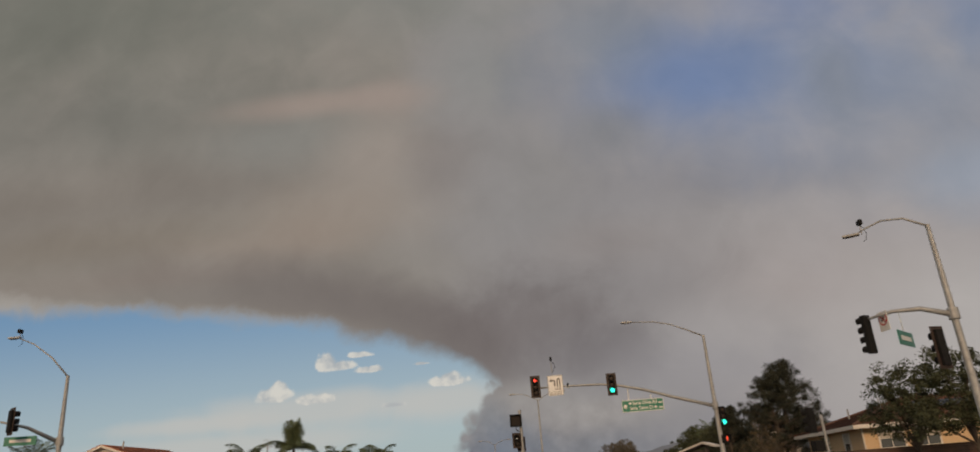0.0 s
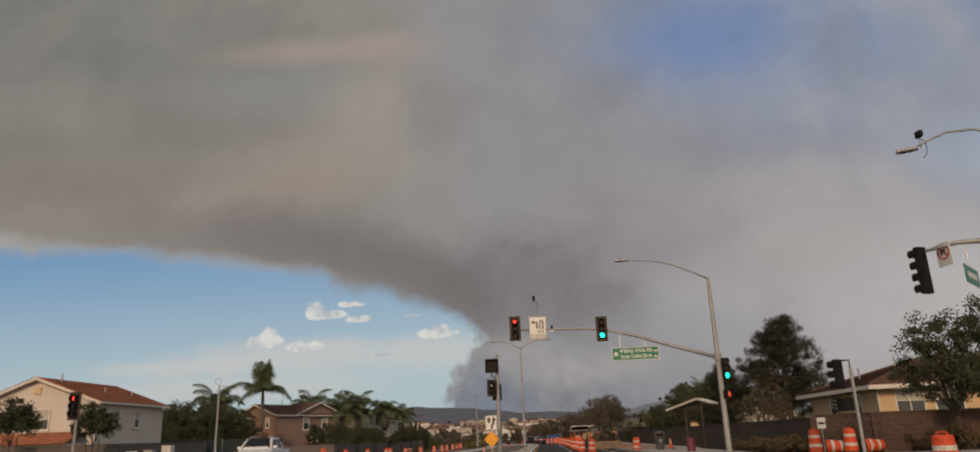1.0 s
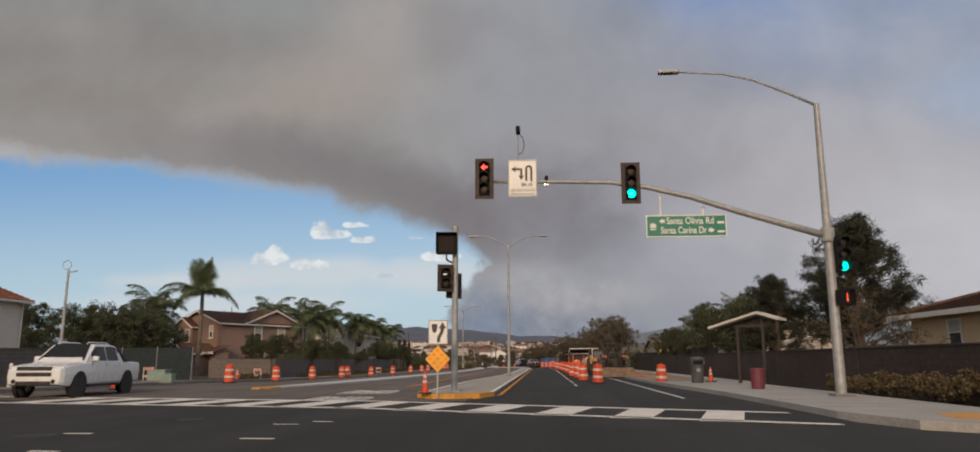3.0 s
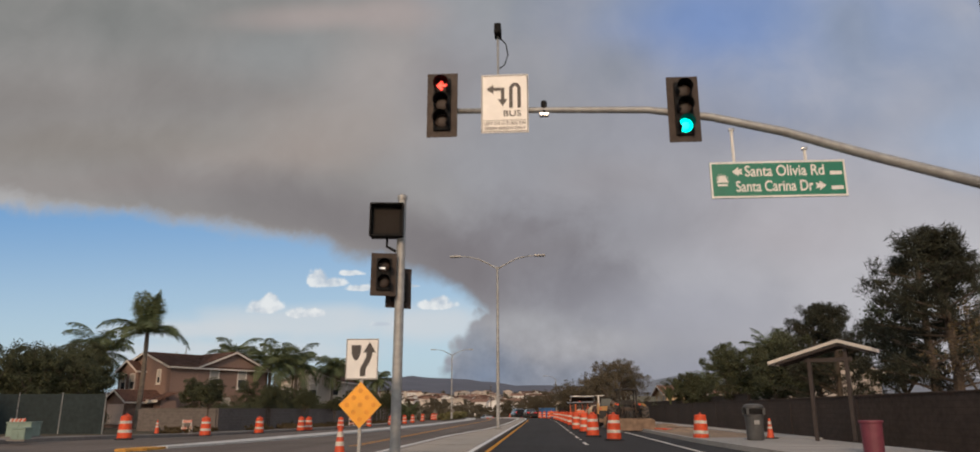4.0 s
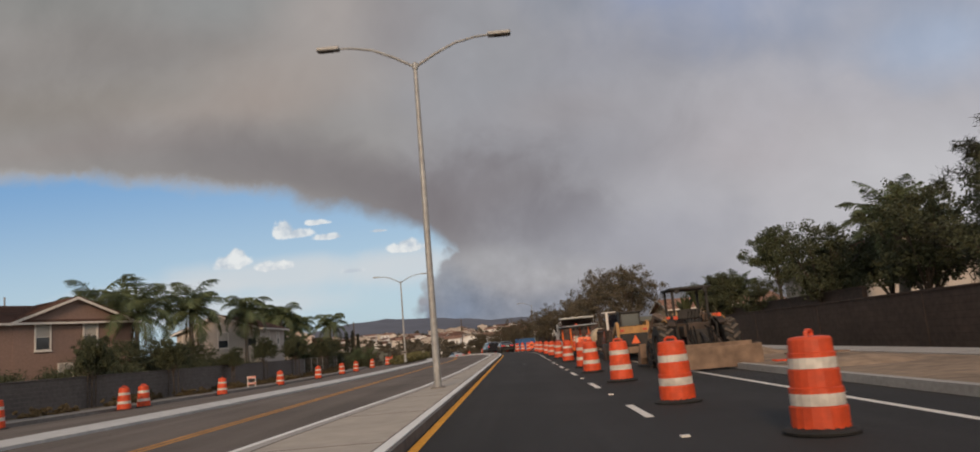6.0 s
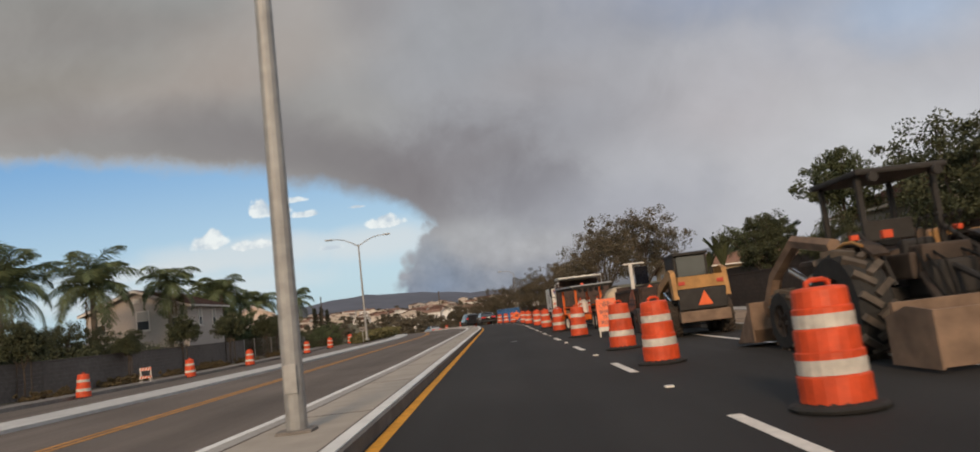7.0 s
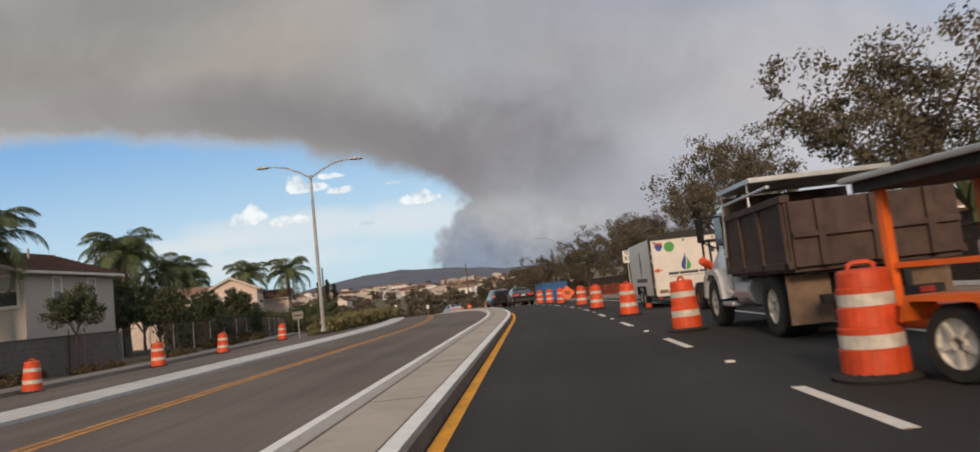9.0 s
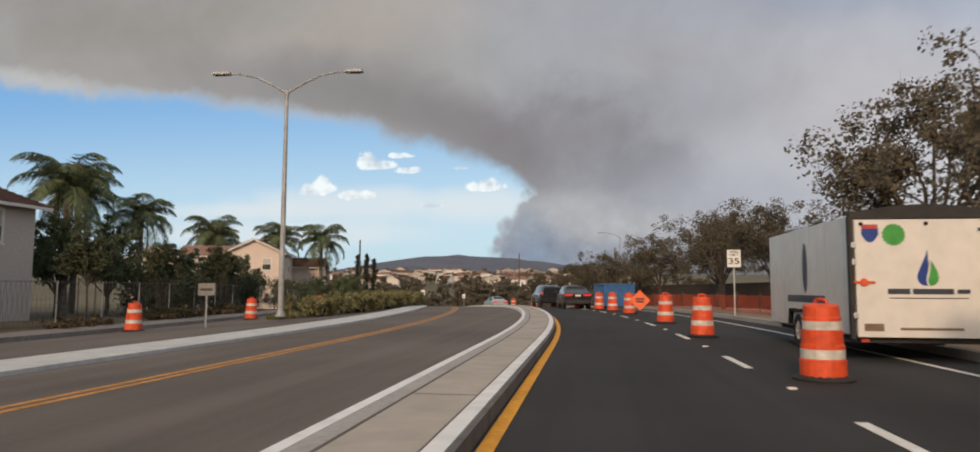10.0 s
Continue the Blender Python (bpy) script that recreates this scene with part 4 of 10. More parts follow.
def walk_signal(m, glowing=True, label="pedestrian signal box with a lit orange hand"):
    top = thing("walk_signal", m, label, "pedestrian signal")
    bm = bmesh.new()
    part("housing", box(bm, -0.23, 0.23, 0.0, 0.2, -0.23, 0.23, 0.02), BLACK, top)
    bm = bmesh.new()
    part("face", box(bm, -0.19, 0.19, -0.006, 0.0, -0.19, 0.19), DARK_LENS, top)
    if glowing:
        bm = bmesh.new()
        box(bm, -0.08, 0.06, -0.016, -0.007, -0.12, 0.02, 0.02)
        for k in range(4):
            box(bm, -0.08 + 0.037 * k, -0.053 + 0.037 * k, -0.016, -0.007, 0.02, 0.13, 0.008)
        part("hand_symbol", bm, HAND_GLOW, top, "lit orange palm symbol")
    for s in (-1, 1):
        bm = bmesh.new()
        part("visor", box(bm, s * 0.23 - 0.008, s * 0.23 + 0.008, -0.16, 0.0, -0.23, 0.24), BLACK, top)
    bm = bmesh.new()
    part("visor", box(bm, -0.24, 0.24, -0.16, 0.0, 0.235, 0.25), BLACK, top)
    return top


walk_signal(pose(9.86, 44.25, 3.05, 0, 0, 35))

# street name sign under the mast arm
def name_sign():
    top = thing("street_name_sign", pose(5.32, 44.6, 5.37), "green street name sign with white border and letters", "street sign")
    bm = bmesh.new()
    panel = part("panel", box(bm, -1.25, 1.25, 0, 0.03, -0.36, 0.36, 0.01), SIGN_GREEN, top)
    for x0, x1, z0, z1 in ((-1.25, 1.25, 0.32, 0.355), (-1.25, 1.25, -0.355, -0.32), (-1.248, -1.215, -0.32, 0.32), (1.215, 1.248, -0.32, 0.32)):
        bm = bmesh.new()
        part("border", box(bm, x0, x1, -0.004, 0.0, z0, z1), SIGN_WHITE, panel)
    writing("Santa Olivia Rd", 0.30, SIGN_WHITE, panel, 0.13, -0.005, 0.155, width=1.46)
    writing("Santa Carina Dr", 0.30, SIGN_WHITE, panel, -0.08, -0.005, -0.145, width=1.42)
    for z, s, x in ((0.16, -1, -0.74), (-0.145, 1, 0.77)):
        bm = bmesh.new()
        plate(bm, [(s * 0.1, 0), (-s * 0.02, 0.09), (-s * 0.02, 0.035), (-s * 0.1, 0.06), (-s * 0.07, 0), (-s * 0.1, -0.06), (-s * 0.02, -0.035), (-s * 0.02, -0.09)], 0.004, Matrix.Translation((x, -0.006, z)))
        part("arrow", bm, SIGN_WHITE, panel)
    for z in (0.10, -0.19):
        bm = bmesh.new()
        part("small_bar", box(bm, 0.96, 1.18, -0.005, 0, z - 0.035, z + 0.035), SIGN_WHITE, panel, "small unreadable figures")
    rays = [(-1.03 + (0.13 if k % 2 else 0.07) * math.cos(radians(10 * k)), 0.01 + (0.12 if k % 2 else 0.065) * math.sin(radians(10 * k))) for k in range(19)]
    bm = bmesh.new()
    part("emblem", plate(bm, rays + [(-1.15, -0.05), (-0.91, -0.05)][::1], 0.004, Matrix.Translation((0, -0.005, 0))), SIGN_WHITE, panel, "small white sunburst emblem")
    bm = bmesh.new()
    part("small_bar", box(bm, -1.12, -0.94, -0.005, 0, -0.12, -0.08), SIGN_WHITE, panel)
    for x, z in ((-0.78, 1.02), (0.55, 0.60)):
        bm = bmesh.new()
        part("hanger", tube(bm, [(x, 0.015, 0.34), (x, 0.015, z)], 0.03, 8), SIGN_WHITE, top, "white hanger rod")
        bm = bmesh.new()
        part("clamp", box(bm, x - 0.05, x + 0.05, -0.03, 0.06, z - 0.03, z + 0.02, 0.01), CHROME, top)
    return top


ns = name_sign()
ns.matrix_basis = pose(5.32, 44.6, 5.36, 0, 0, 0)


# bus lane sign
def bus_sign():
    top = thing("lane_sign", pose(0.19, 44.3, 6.93), "white lane-use sign with black arrows and small lettering", "traffic sign")
    bm = bmesh.new()
    panel = part("panel", box(bm, -0.46, 0.46, 0, 0.02, -0.61, 0.61, 0.008), SIGN_WHITE, top)
    for x0, x1, z0, z1 in ((-0.45, 0.45, 0.575, 0.59), (-0.45, 0.45, -0.59, -0.575), (-0.45, -0.435, -0.575, 0.575), (0.435, 0.45, -0.575, 0.575), (-0.43, 0.43, -0.36, -0.35)):
        bm = bmesh.new()
        part("border", box(bm, x0, x1, -0.003, 0, z0, z1), SIGN_BLACK, panel)
    bm = bmesh.new()
    outer = [(0.20 - 0.115 * math.cos(radians(22.5 * k)), 0.30 + 0.13 * math.sin(radians(22.5 * k))) for k in range(9)]
    inner = [(0.20 + 0.045 * math.cos(radians(22.5 * k)), 0.30 + 0.06 * math.sin(radians(22.5 * k))) for k in range(9)]
    plate(bm, [(0.085, -0.1)] + outer + [(0.315, -0.1), (0.245, -0.1)] + inner + [(0.155, -0.1)], 0.004, Matrix.Translation((0, -0.0045, 0)))
    part("arrow", bm, SIGN_BLACK, panel)
    bm = bmesh.new()
    plate(bm, [(-0.14, 0.09), (-0.04, -0.06), (0.05, 0.09), (-0.005, 0.09), (-0.005, 0.33), (-0.075, 0.33), (-0.075, 0.09)], 0.004, Matrix.Translation((0, -0.005, 0)))
    part("arrow", bm, SIGN_BLACK, panel)
    bm = bmesh.new()
    plate(bm, [(-0.36, 0.30), (-0.22, 0.40), (-0.22, 0.335), (-0.08, 0.335), (-0.08, 0.265), (-0.22, 0.265), (-0.22, 0.20)], 0.004, Matrix.Translation((0, -0.0055, 0)))
    part("arrow", bm, SIGN_BLACK, panel)
    writing("BUS", 0.17, SIGN_BLACK, panel, 0.14, -0.004, -0.22, width=0.34)
    writing("LEFT OR U-TURN ON", 0.09, SIGN_BLACK, panel, 0, -0.004, -0.42, width=0.8)
    writing("GREEN ARROW ONLY", 0.09, SIGN_BLACK, panel, 0, -0.004, -0.52, width=0.8)
    bm = bmesh.new()
    part("bracket", box(bm, -0.05, 0.05, 0.02, 0.24, -0.4, -0.2, 0.01), GALV, top)
    return top


bus_sign()


def detector(x, y, z, rise):
    top = thing("traffic_camera", pose(x, y, z), "small black detector camera on a thin mast with looped cable", "camera")
    bm = bmesh.new()
    part("stem", tube(bm, [(0, 0, 0), (0, 0, rise)], 0.022, 8), GALV, top)
    bm = bmesh.new()
    part("camera_body", box(bm, -0.07, 0.07, -0.18, 0.14, rise, rise + 0.22, 0.03), BLACK, top)
    bm = bmesh.new()
    part("cable", tube(bm, [(0.02, 0.03, rise), (0.16, 0.03, rise - 0.15), (0.2, 0.03, rise - 0.4), (0.13, 0.03, rise - 0.62), (0.01, 0.03, rise - 0.7)], 0.012, 6), BLACK, top)
    return top


detector(0.05, 44.5, 6.73, 1.75)
bm = bmesh.new()
top = thing("signal_sensor", pose(0.95, 44.5, 6.72), "stubby black preemption sensor on the mast arm", "sensor")
part("body", lathe(bm, [(0.05, 0.06), (0.06, 0.12), (0.06, 0.3), (0.03, 0.33)], 10), BLACK, top)
bm = bmesh.new()
part("foot", box(bm, -0.09, 0.09, -0.06, 0.06, 0.0, 0.06, 0.01), CHROME, top)

# near right mast and its lights, seen from the side and from behind
m2 = mast(15.4, 27.6, 9.7, 6.1, [(-0.1, 0, 6.1), (-1.0, 0.3, 6.45), (-1.9, 0.65, 6.5), (-2.7, 0.95, 6.35)],
          [(0, 0, 9.65), (-0.7, 0.3, 10.15), (-1.4, 0.65, 10.25), (-2.0, 0.95, 10.05), (-2.3, 1.1, 9.9)], "tall galvanised traffic signal pole at the near corner")
lamp_head(m2, -2.2, 1.1, 9.9, -1, -25)
signal_head(pose(12.65, 29.0, 5.95, 0, 0, 205), 4, None, None, False, "black four-section traffic light seen from behind", False, 0.38)
signal_head(pose(14.45, 27.4, 5.0, 0, 0, 200), 3, None, None, False, "black traffic light seen from behind on the pole", True, 0.44)
top = thing("no_turn_sign", pose(13.2, 28.5, 6.35, 0, 0, -78), "white no-U-turn sign with a red ring", "traffic sign")
bm = bmesh.new()
panel = part("panel", box(bm, -0.3, 0.3, 0, 0.02, -0.38, 0.38, 0.008), SIGN_WHITE, top)
bm = bmesh.new()
for k in range(20):
    t0, t1 = 2 * math.pi * k / 20, 2 * math.pi * (k + 1) / 20
    plate(bm, [(0.25 * math.cos(t0), 0.08 + 0.25 * math.sin(t0)), (0.25 * math.cos(t1), 0.08 + 0.25 * math.sin(t1)), (0.2 * math.cos(t1), 0.08 + 0.2 * math.sin(t1)), (0.2 * math.cos(t0), 0.08 + 0.2 * math.sin(t0))], 0.004, Matrix.Translation((0, -0.005, 0)))
plate(bm, [(-0.17, 0.22), (-0.14, 0.25), (0.17, -0.06), (0.14, -0.09)], 0.004, Matrix.Translation((0, -0.006, 0)))
part("ring", bm, material("red_sign_print", (0.5, 0.02, 0.02), 0.5, bump=0), panel)
bm = bmesh.new()
plate(bm, [(-0.1, 0.15), (0.1, 0.15), (0.1, -0.05), (0.05, -0.05), (0.05, 0.1), (-0.05, 0.1), (-0.05, 0.05), (0.0, 0.05), (-0.075, -0.04), (-0.15, 0.05), (-0.1, 0.05)], 0.003, Matrix.Translation((0, -0.0035, 0)))
part("arrow", bm, SIGN_BLACK, panel)
top = thing("side_street_sign", pose(13.75, 28.2, 5.55, 0, 0, 50), "green street name sign on the near pole", "street sign")
bm = bmesh.new()
panel = part("panel", box(bm, -0.9, 0.9, 0, 0.03, -0.28, 0.28, 0.01), SIGN_GREEN, top)
bm = bmesh.new()
part("bar", box(bm, -0.6, 0.6, -0.004, 0, -0.08, 0.09), SIGN_WHITE, panel, "white lettering too small to read")
bm = bmesh.new()
part("hanger", tube(bm, [(-0.1, 0.015, 0.25), (-0.1, 0.015, 1.05)], 0.022, 6), CHROME, top)
detector(13.3, 28.6, 10.0, 0.4)

# left mast
m3 = mast(-25.7, 35.9, 8.4, 5.0, [(-0.1, 0, 5.0), (-1.0, -1.2, 5.7), (-1.7, -2.2, 5.95)],
          [(0, 0, 8.35), (-0.9, -0.2, 9.4), (-1.9, -0.4, 10.2), (-2.8, -0.5, 10.6)], "galvanised traffic signal pole on the far corner")
lamp_head(m3, -2.7, -0.5, 10.6, -1)
signal_head(pose(-26.9, 33.9, 6.1, 0, 0, 150), 3, None, None, False, "black traffic light seen from the side", True)
top = thing("side_street_sign", pose(-26.9, 34.6, 5.2, 0, 0, 15), "green street name sign on the far corner pole", "street sign")
bm = bmesh.new()
panel = part("panel", box(bm, -0.75, 0.75, 0, 0.03, -0.22, 0.22, 0.01), SIGN_GREEN, top)
bm = bmesh.new()
part("bar", box(bm, -0.5, 0.5, -0.004, 0, -0.06, 0.08), SIGN_WHITE, panel, "white lettering too small to read")
detector(-28.4, 35.4, 10.68, 0.3)


def post(name, x, y, h, r, label, category="post", mat_=None):
    top = thing(name, pose(x, y, 0.12), label, category)
    bm = bmesh.new()
    part("pole", tube(bm, [(0, 0, 0), (0, 0, h)], r, 10), mat_ or GALV, top)
    bm = bmesh.new()
    part("foot", lathe(bm, [(r * 2.2, 0), (r * 2.2, 0.06), (r * 1.2, 0.12)], 10), GALV, top)
    return top


post("signal_post", -22.5, 40.1, 3.0, 0.055, "slim galvanised signal post on the corner", "traffic signal pole")
signal_head(pose(-22.6, 39.9, 3.55), 3, 0, RED_GLOW, True, "traffic light with a lit red arrow on a slim post")
post("signal_post", 11.75, 33.5, 3.2, 0.06, "slim galvanised signal post on the corner", "traffic signal pole")
signal_head(pose(11.25, 33.6, 3.1, 0, 0, 215), 3, None, None, False, "black traffic light seen from behind on a slim post", False)
walk_signal(pose(11.35, 33.5, 2.0, 0, 0, 200), False, "black pedestrian signal box seen from behind")
bm = bmesh.new()
arm_ = thing("signal_bracket", pose(11.75, 33.5, 3.2), "bent black bracket pipes holding the corner lights", "bracket")
part("pipe", tube(bm, [(0, 0, 0.1), (0, 0, 0.4), (-0.4, 0.08, 0.4), (-0.45, 0.1, 0.2)], 0.03, 6), BLACK, arm_)
bm = bmesh.new()
part("pipe", tube(bm, [(0, 0, -0.8), (-0.3, 0, -0.8)], 0.03, 6), BLACK, arm_)

# median pole with blank-out sign and lights
top = thing("median_pole", pose(-2.26, 46.8, 0.15), "galvanised signal pole standing on the median nose", "traffic signal pole")
bm = bmesh.new()
part("pole", tube(bm, [(0, 0, 0.02), (0, 0, 5.62)], (0.115, 0.095), 16), GALV, top)
bm = bmesh.new()
part("cap", lathe(bm, [(0.105, 5.6), (0.11, 5.63), (0.11, 5.7), (0.06, 5.74)], 14), GALV, top)
bm = bmesh.new()
part("base", box(bm, -0.22, 0.22, -0.22, 0.22, 0, 0.05, 0.01), GALV, top)
bo = thing("blank_out_sign", pose(-2.55, 46.62, 5.22, 0, 0, 6), "dark unlit electronic sign box with deep black hood", "electronic sign")
bm = bmesh.new()
part("body", box(bm, -0.36, 0.36, 0.0, 0.22, -0.36, 0.36, 0.015), BLACK, bo)
bm = bmesh.new()
part("screen", box(bm, -0.27, 0.27, -0.008, 0.0, -0.27, 0.27), material("dim_screen", (0.035, 0.030, 0.027), 0.95, vary=0.1, grain=40, bump=0, spec=0.08), bo, "blank brownish screen")
for x0, x1, z0, z1 in ((-0.37, -0.34, -0.36, 0.38), (0.34, 0.37, -0.36, 0.38), (-0.34, 0.34, 0.35, 0.38), (-0.34, 0.34, -0.37, -0.34)):
    bm = bmesh.new()
    part("hood", box(bm, x0, x1, -0.2, 0.0, z0, z1), BLACK, bo)
bm = bmesh.new()
part("bracket", tube(bm, [(0.0, 0.1, -0.36), (0.0, 0.1, -0.55), (0.2, 0.15, -0.66)], 0.03, 6), BLACK, bo)
hd = signal_head(pose(-2.55, 46.45, 4.0, 0, 0, 14), 2, None, None, False, "black two-section bus signal with a white bar", True, 0.38)
hd.scale = (0.92, 0.92, 0.92)
bm = bmesh.new()
part("white_bar", box(bm, -0.11, 0.03, -0.05, -0.03, 0.11, 0.15, 0.004), glow("white_signal_bar", (0.9, 0.88, 0.85), 0.45), hd, "small lit white bar")
signal_head(pose(-2.36, 47.05, 3.78, 0, 0, 212), 2, None, None, False, "black traffic light seen from behind with its backplate", True, 0.32)

# keep-right sign
top = thing("keep_right_sign", pose(-2.565, 44.9, 0.045), "white keep-clear arrow sign over a yellow diamond marker", "traffic sign")
bm = bmesh.new()
part("post", box(bm, -0.03, 0.03, 0.03, 0.08, 0, 2.36, 0.006), GALV, top)
bm = bmesh.new()
panel = part("panel", box(bm, -0.31, 0.31, 0, 0.012, 1.66, 2.42, 0.004), SIGN_WHITE, top)
for x0, x1, z0, z1 in ((-0.3, 0.3, 2.40, 2.414), (-0.3, 0.3, 1.666, 1.68), (-0.304, -0.29, 1.68, 2.40), (0.29, 0.304, 1.68, 2.40)):
    bm = bmesh.new()
    part("border", box(bm, x0, x1, -0.003, 0, z0, z1), SIGN_BLACK, panel)
bm = bmesh.new()
plate(bm, [(-0.21, 2.30), (-0.02, 2.30), (-0.03, 2.14), (-0.07, 2.04), (-0.115, 2.01), (-0.16, 2.04), (-0.2, 2.14)], 0.004, Matrix.Translation((0, -0.0045, 0)))
part("island_symbol", bm, SIGN_BLACK, panel)
bm = bmesh.new()
plate(bm, [(-0.03, 1.72), (0.07, 1.72), (0.08, 1.86), (0.15, 1.98), (0.19, 2.1), (0.195, 2.16), (0.26, 2.16), (0.14, 2.36), (0.02, 2.16), (0.085, 2.16), (0.08, 2.08), (0.03, 1.98), (-0.03, 1.86)], 0.004, Matrix.Translation((0, -0.0045, 0)))
part("arrow", bm, SIGN_BLACK, panel)
bm = bmesh.new()
dia = part("marker", plate(bm, [(0, 0.78), (0.40, 1.2), (0, 1.62), (-0.40, 1.2)], 0.012), SIGN_YELLOW, top, "yellow diamond object marker")
for i in range(3):
    for k in range(3):
        cx_, cz_ = (i - k) * 0.125, 1.2 + (i + k - 2) * 0.13
        bm = bmesh.new()
        part("reflector", lathe(bm, [(0.045, 0), (0.04, 0.006)], 10, Matrix.Translation((cx_, -0.001, cz_)) @ Matrix.Rotation(radians(90), 4, "X")), material("amber_reflector", (0.76, 0.29, 0.015), 0.35, bump=0), dia)

# ---- walls, houses ----
WALL_BROWN = material("brown_block_wall", (0.066, 0.045, 0.036), 0.95, vary=0.25, grain=5, stain=0.5, bump=0.5, bump_scale=18)
WALL_GREY = material("grey_block_wall", (0.15, 0.128, 0.115), 0.95, vary=0.2, grain=5, stain=0.4, bump=0.4, bump_scale=20)
STUCCO_CREAM = material("cream_stucco", (0.62, 0.56, 0.50), 0.95, vary=0.08, grain=9, stain=0.4, bump=0.3, bump_scale=50)
STUCCO_BROWN = material("brown_stucco", (0.255, 0.170, 0.138), 0.95, vary=0.1, grain=9, stain=0.4, bump=0.3, bump_scale=50)
STUCCO_TAN = material("tan_stucco", (0.62, 0.44, 0.27), 0.95, vary=0.08, grain=9, stain=0.4, bump=0.3, bump_scale=50)
STUCCO_PALE = material("pale_grey_stucco", (0.47, 0.415, 0.37), 0.95, vary=0.08, grain=9, stain=0.4, bump=0.3, bump_scale=50)
STUCCO_PINK = material("pink_stucco", (0.64, 0.52, 0.45), 0.95, vary=0.08, grain=9, stain=0.4, bump=0.3, bump_scale=50)
TILE_RED = material("terracotta_tile", (0.44, 0.165, 0.085), 0.85, vary=0.3, grain=8, stain=1.0, bump=0.6, bump_scale=9, island=0.3)
TILE_BROWN = material("brown_tile", (0.165, 0.085, 0.062), 0.9, vary=0.3, grain=8, stain=1.0, bump=0.6, bump_scale=9, island=0.3)
TILE_ROSE = material("faded_tile", (0.29, 0.18, 0.14), 0.9, vary=0.25, grain=8, stain=1.0, bump=0.6, bump_scale=9)
# lit copy of the brown wall: warm sunlight painted into the south-facing stretch
WALL_SUNLIT = material("sunlit_brown_block_wall", (0.125, 0.078, 0.060), 0.95, vary=0.25, grain=5, stain=0.5, bump=0.5, bump_scale=18)
JOINT = material("dark_joint", (0.036, 0.025, 0.02), 0.95)
TRIM = material("white_trim", (0.68, 0.63, 0.57), 0.7, vary=0.08, grain=6, bump=0.05)
PANE = glass("window_pane", (0.05, 0.055, 0.06), 0.08)
BLIND = material("window_blind", (0.42, 0.39, 0.35), 0.6, vary=0.12, grain=30, bump=0.1)


def window(parent, m, w, h, grid_=1):
    """A window on a wall that faces -y, its sill's middle at the pose."""
    bm = bmesh.new()
    for x0, x1, z0, z1 in ((-w / 2 - 0.1, -w / 2, -0.1, h + 0.1), (w / 2, w / 2 + 0.1, -0.1, h + 0.1), (-w / 2, w / 2, h, h + 0.1), (-w / 2, w / 2, -0.1, 0)):
        box(bm, x0, x1, -0.07, 0.03, z0, z1, 0.0, m)
    fr = part("window", bm, TRIM, parent)
    bm = bmesh.new()
    part("pane", box(bm, -w / 2, w / 2, -0.012, 0.01, h * 0.5, h, 0, m), BLIND, fr, "pane with drawn blind")
    bm = bmesh.new()
    part("pane", box(bm, -w / 2, w / 2, -0.012, 0.01, 0, h * 0.5, 0, m), PANE, fr, "dark glass pane")
    bm = bmesh.new()
    part("mullion", box(bm, -w / 2, w / 2, -0.03, 0.0, h * 0.5 - 0.025, h * 0.5 + 0.025, 0, m), TRIM, fr)
    for k in range(grid_):
        bm = bmesh.new()
        x = -w / 2 + w * (k + 1) / (grid_ + 1)
        if grid_ > 1 or w > 1.1:
            part("mullion", box(bm, x - 0.025, x + 0.025, -0.032, 0.0, 0, h, 0, m), TRIM, fr)
    bm = bmesh.new()
    part("sill", box(bm, -w / 2 - 0.14, w / 2 + 0.14, -0.12, 0.03, -0.16, -0.1, 0, m), TRIM, fr)


def tile_roof(bm, a, b, c, d, thick=0.12, rows=0):
    """One roof slope: eave from a to b, ridge from d to c, as overlapping courses."""
    a, b, c, d = (Vector(p) for p in (a, b, c, d))
    n = (b - a).cross(d - a).normalized()
    if n.z < 0:
        n = -n
    rows = rows or max(4, int((d - a).length / 0.38))
    prof = [(0.0, 0.0)]
    for k in range(rows):
        prof += [(k / rows, thick), ((k + 1) / rows, thick * 0.5)]
    prof.append((1.0, 0.0))
    near = [bm.verts.new(a.lerp(d, t) + n * h) for t, h in prof]
    far = [bm.verts.new(b.lerp(c, t) + n * h) for t, h in prof]
    bm.faces.new(near), bm.faces.new(far[::-1])
    for i in range(len(prof)):
        j = (i + 1) % len(prof)
        bm.faces.new((near[i], far[i], far[j], near[j]))


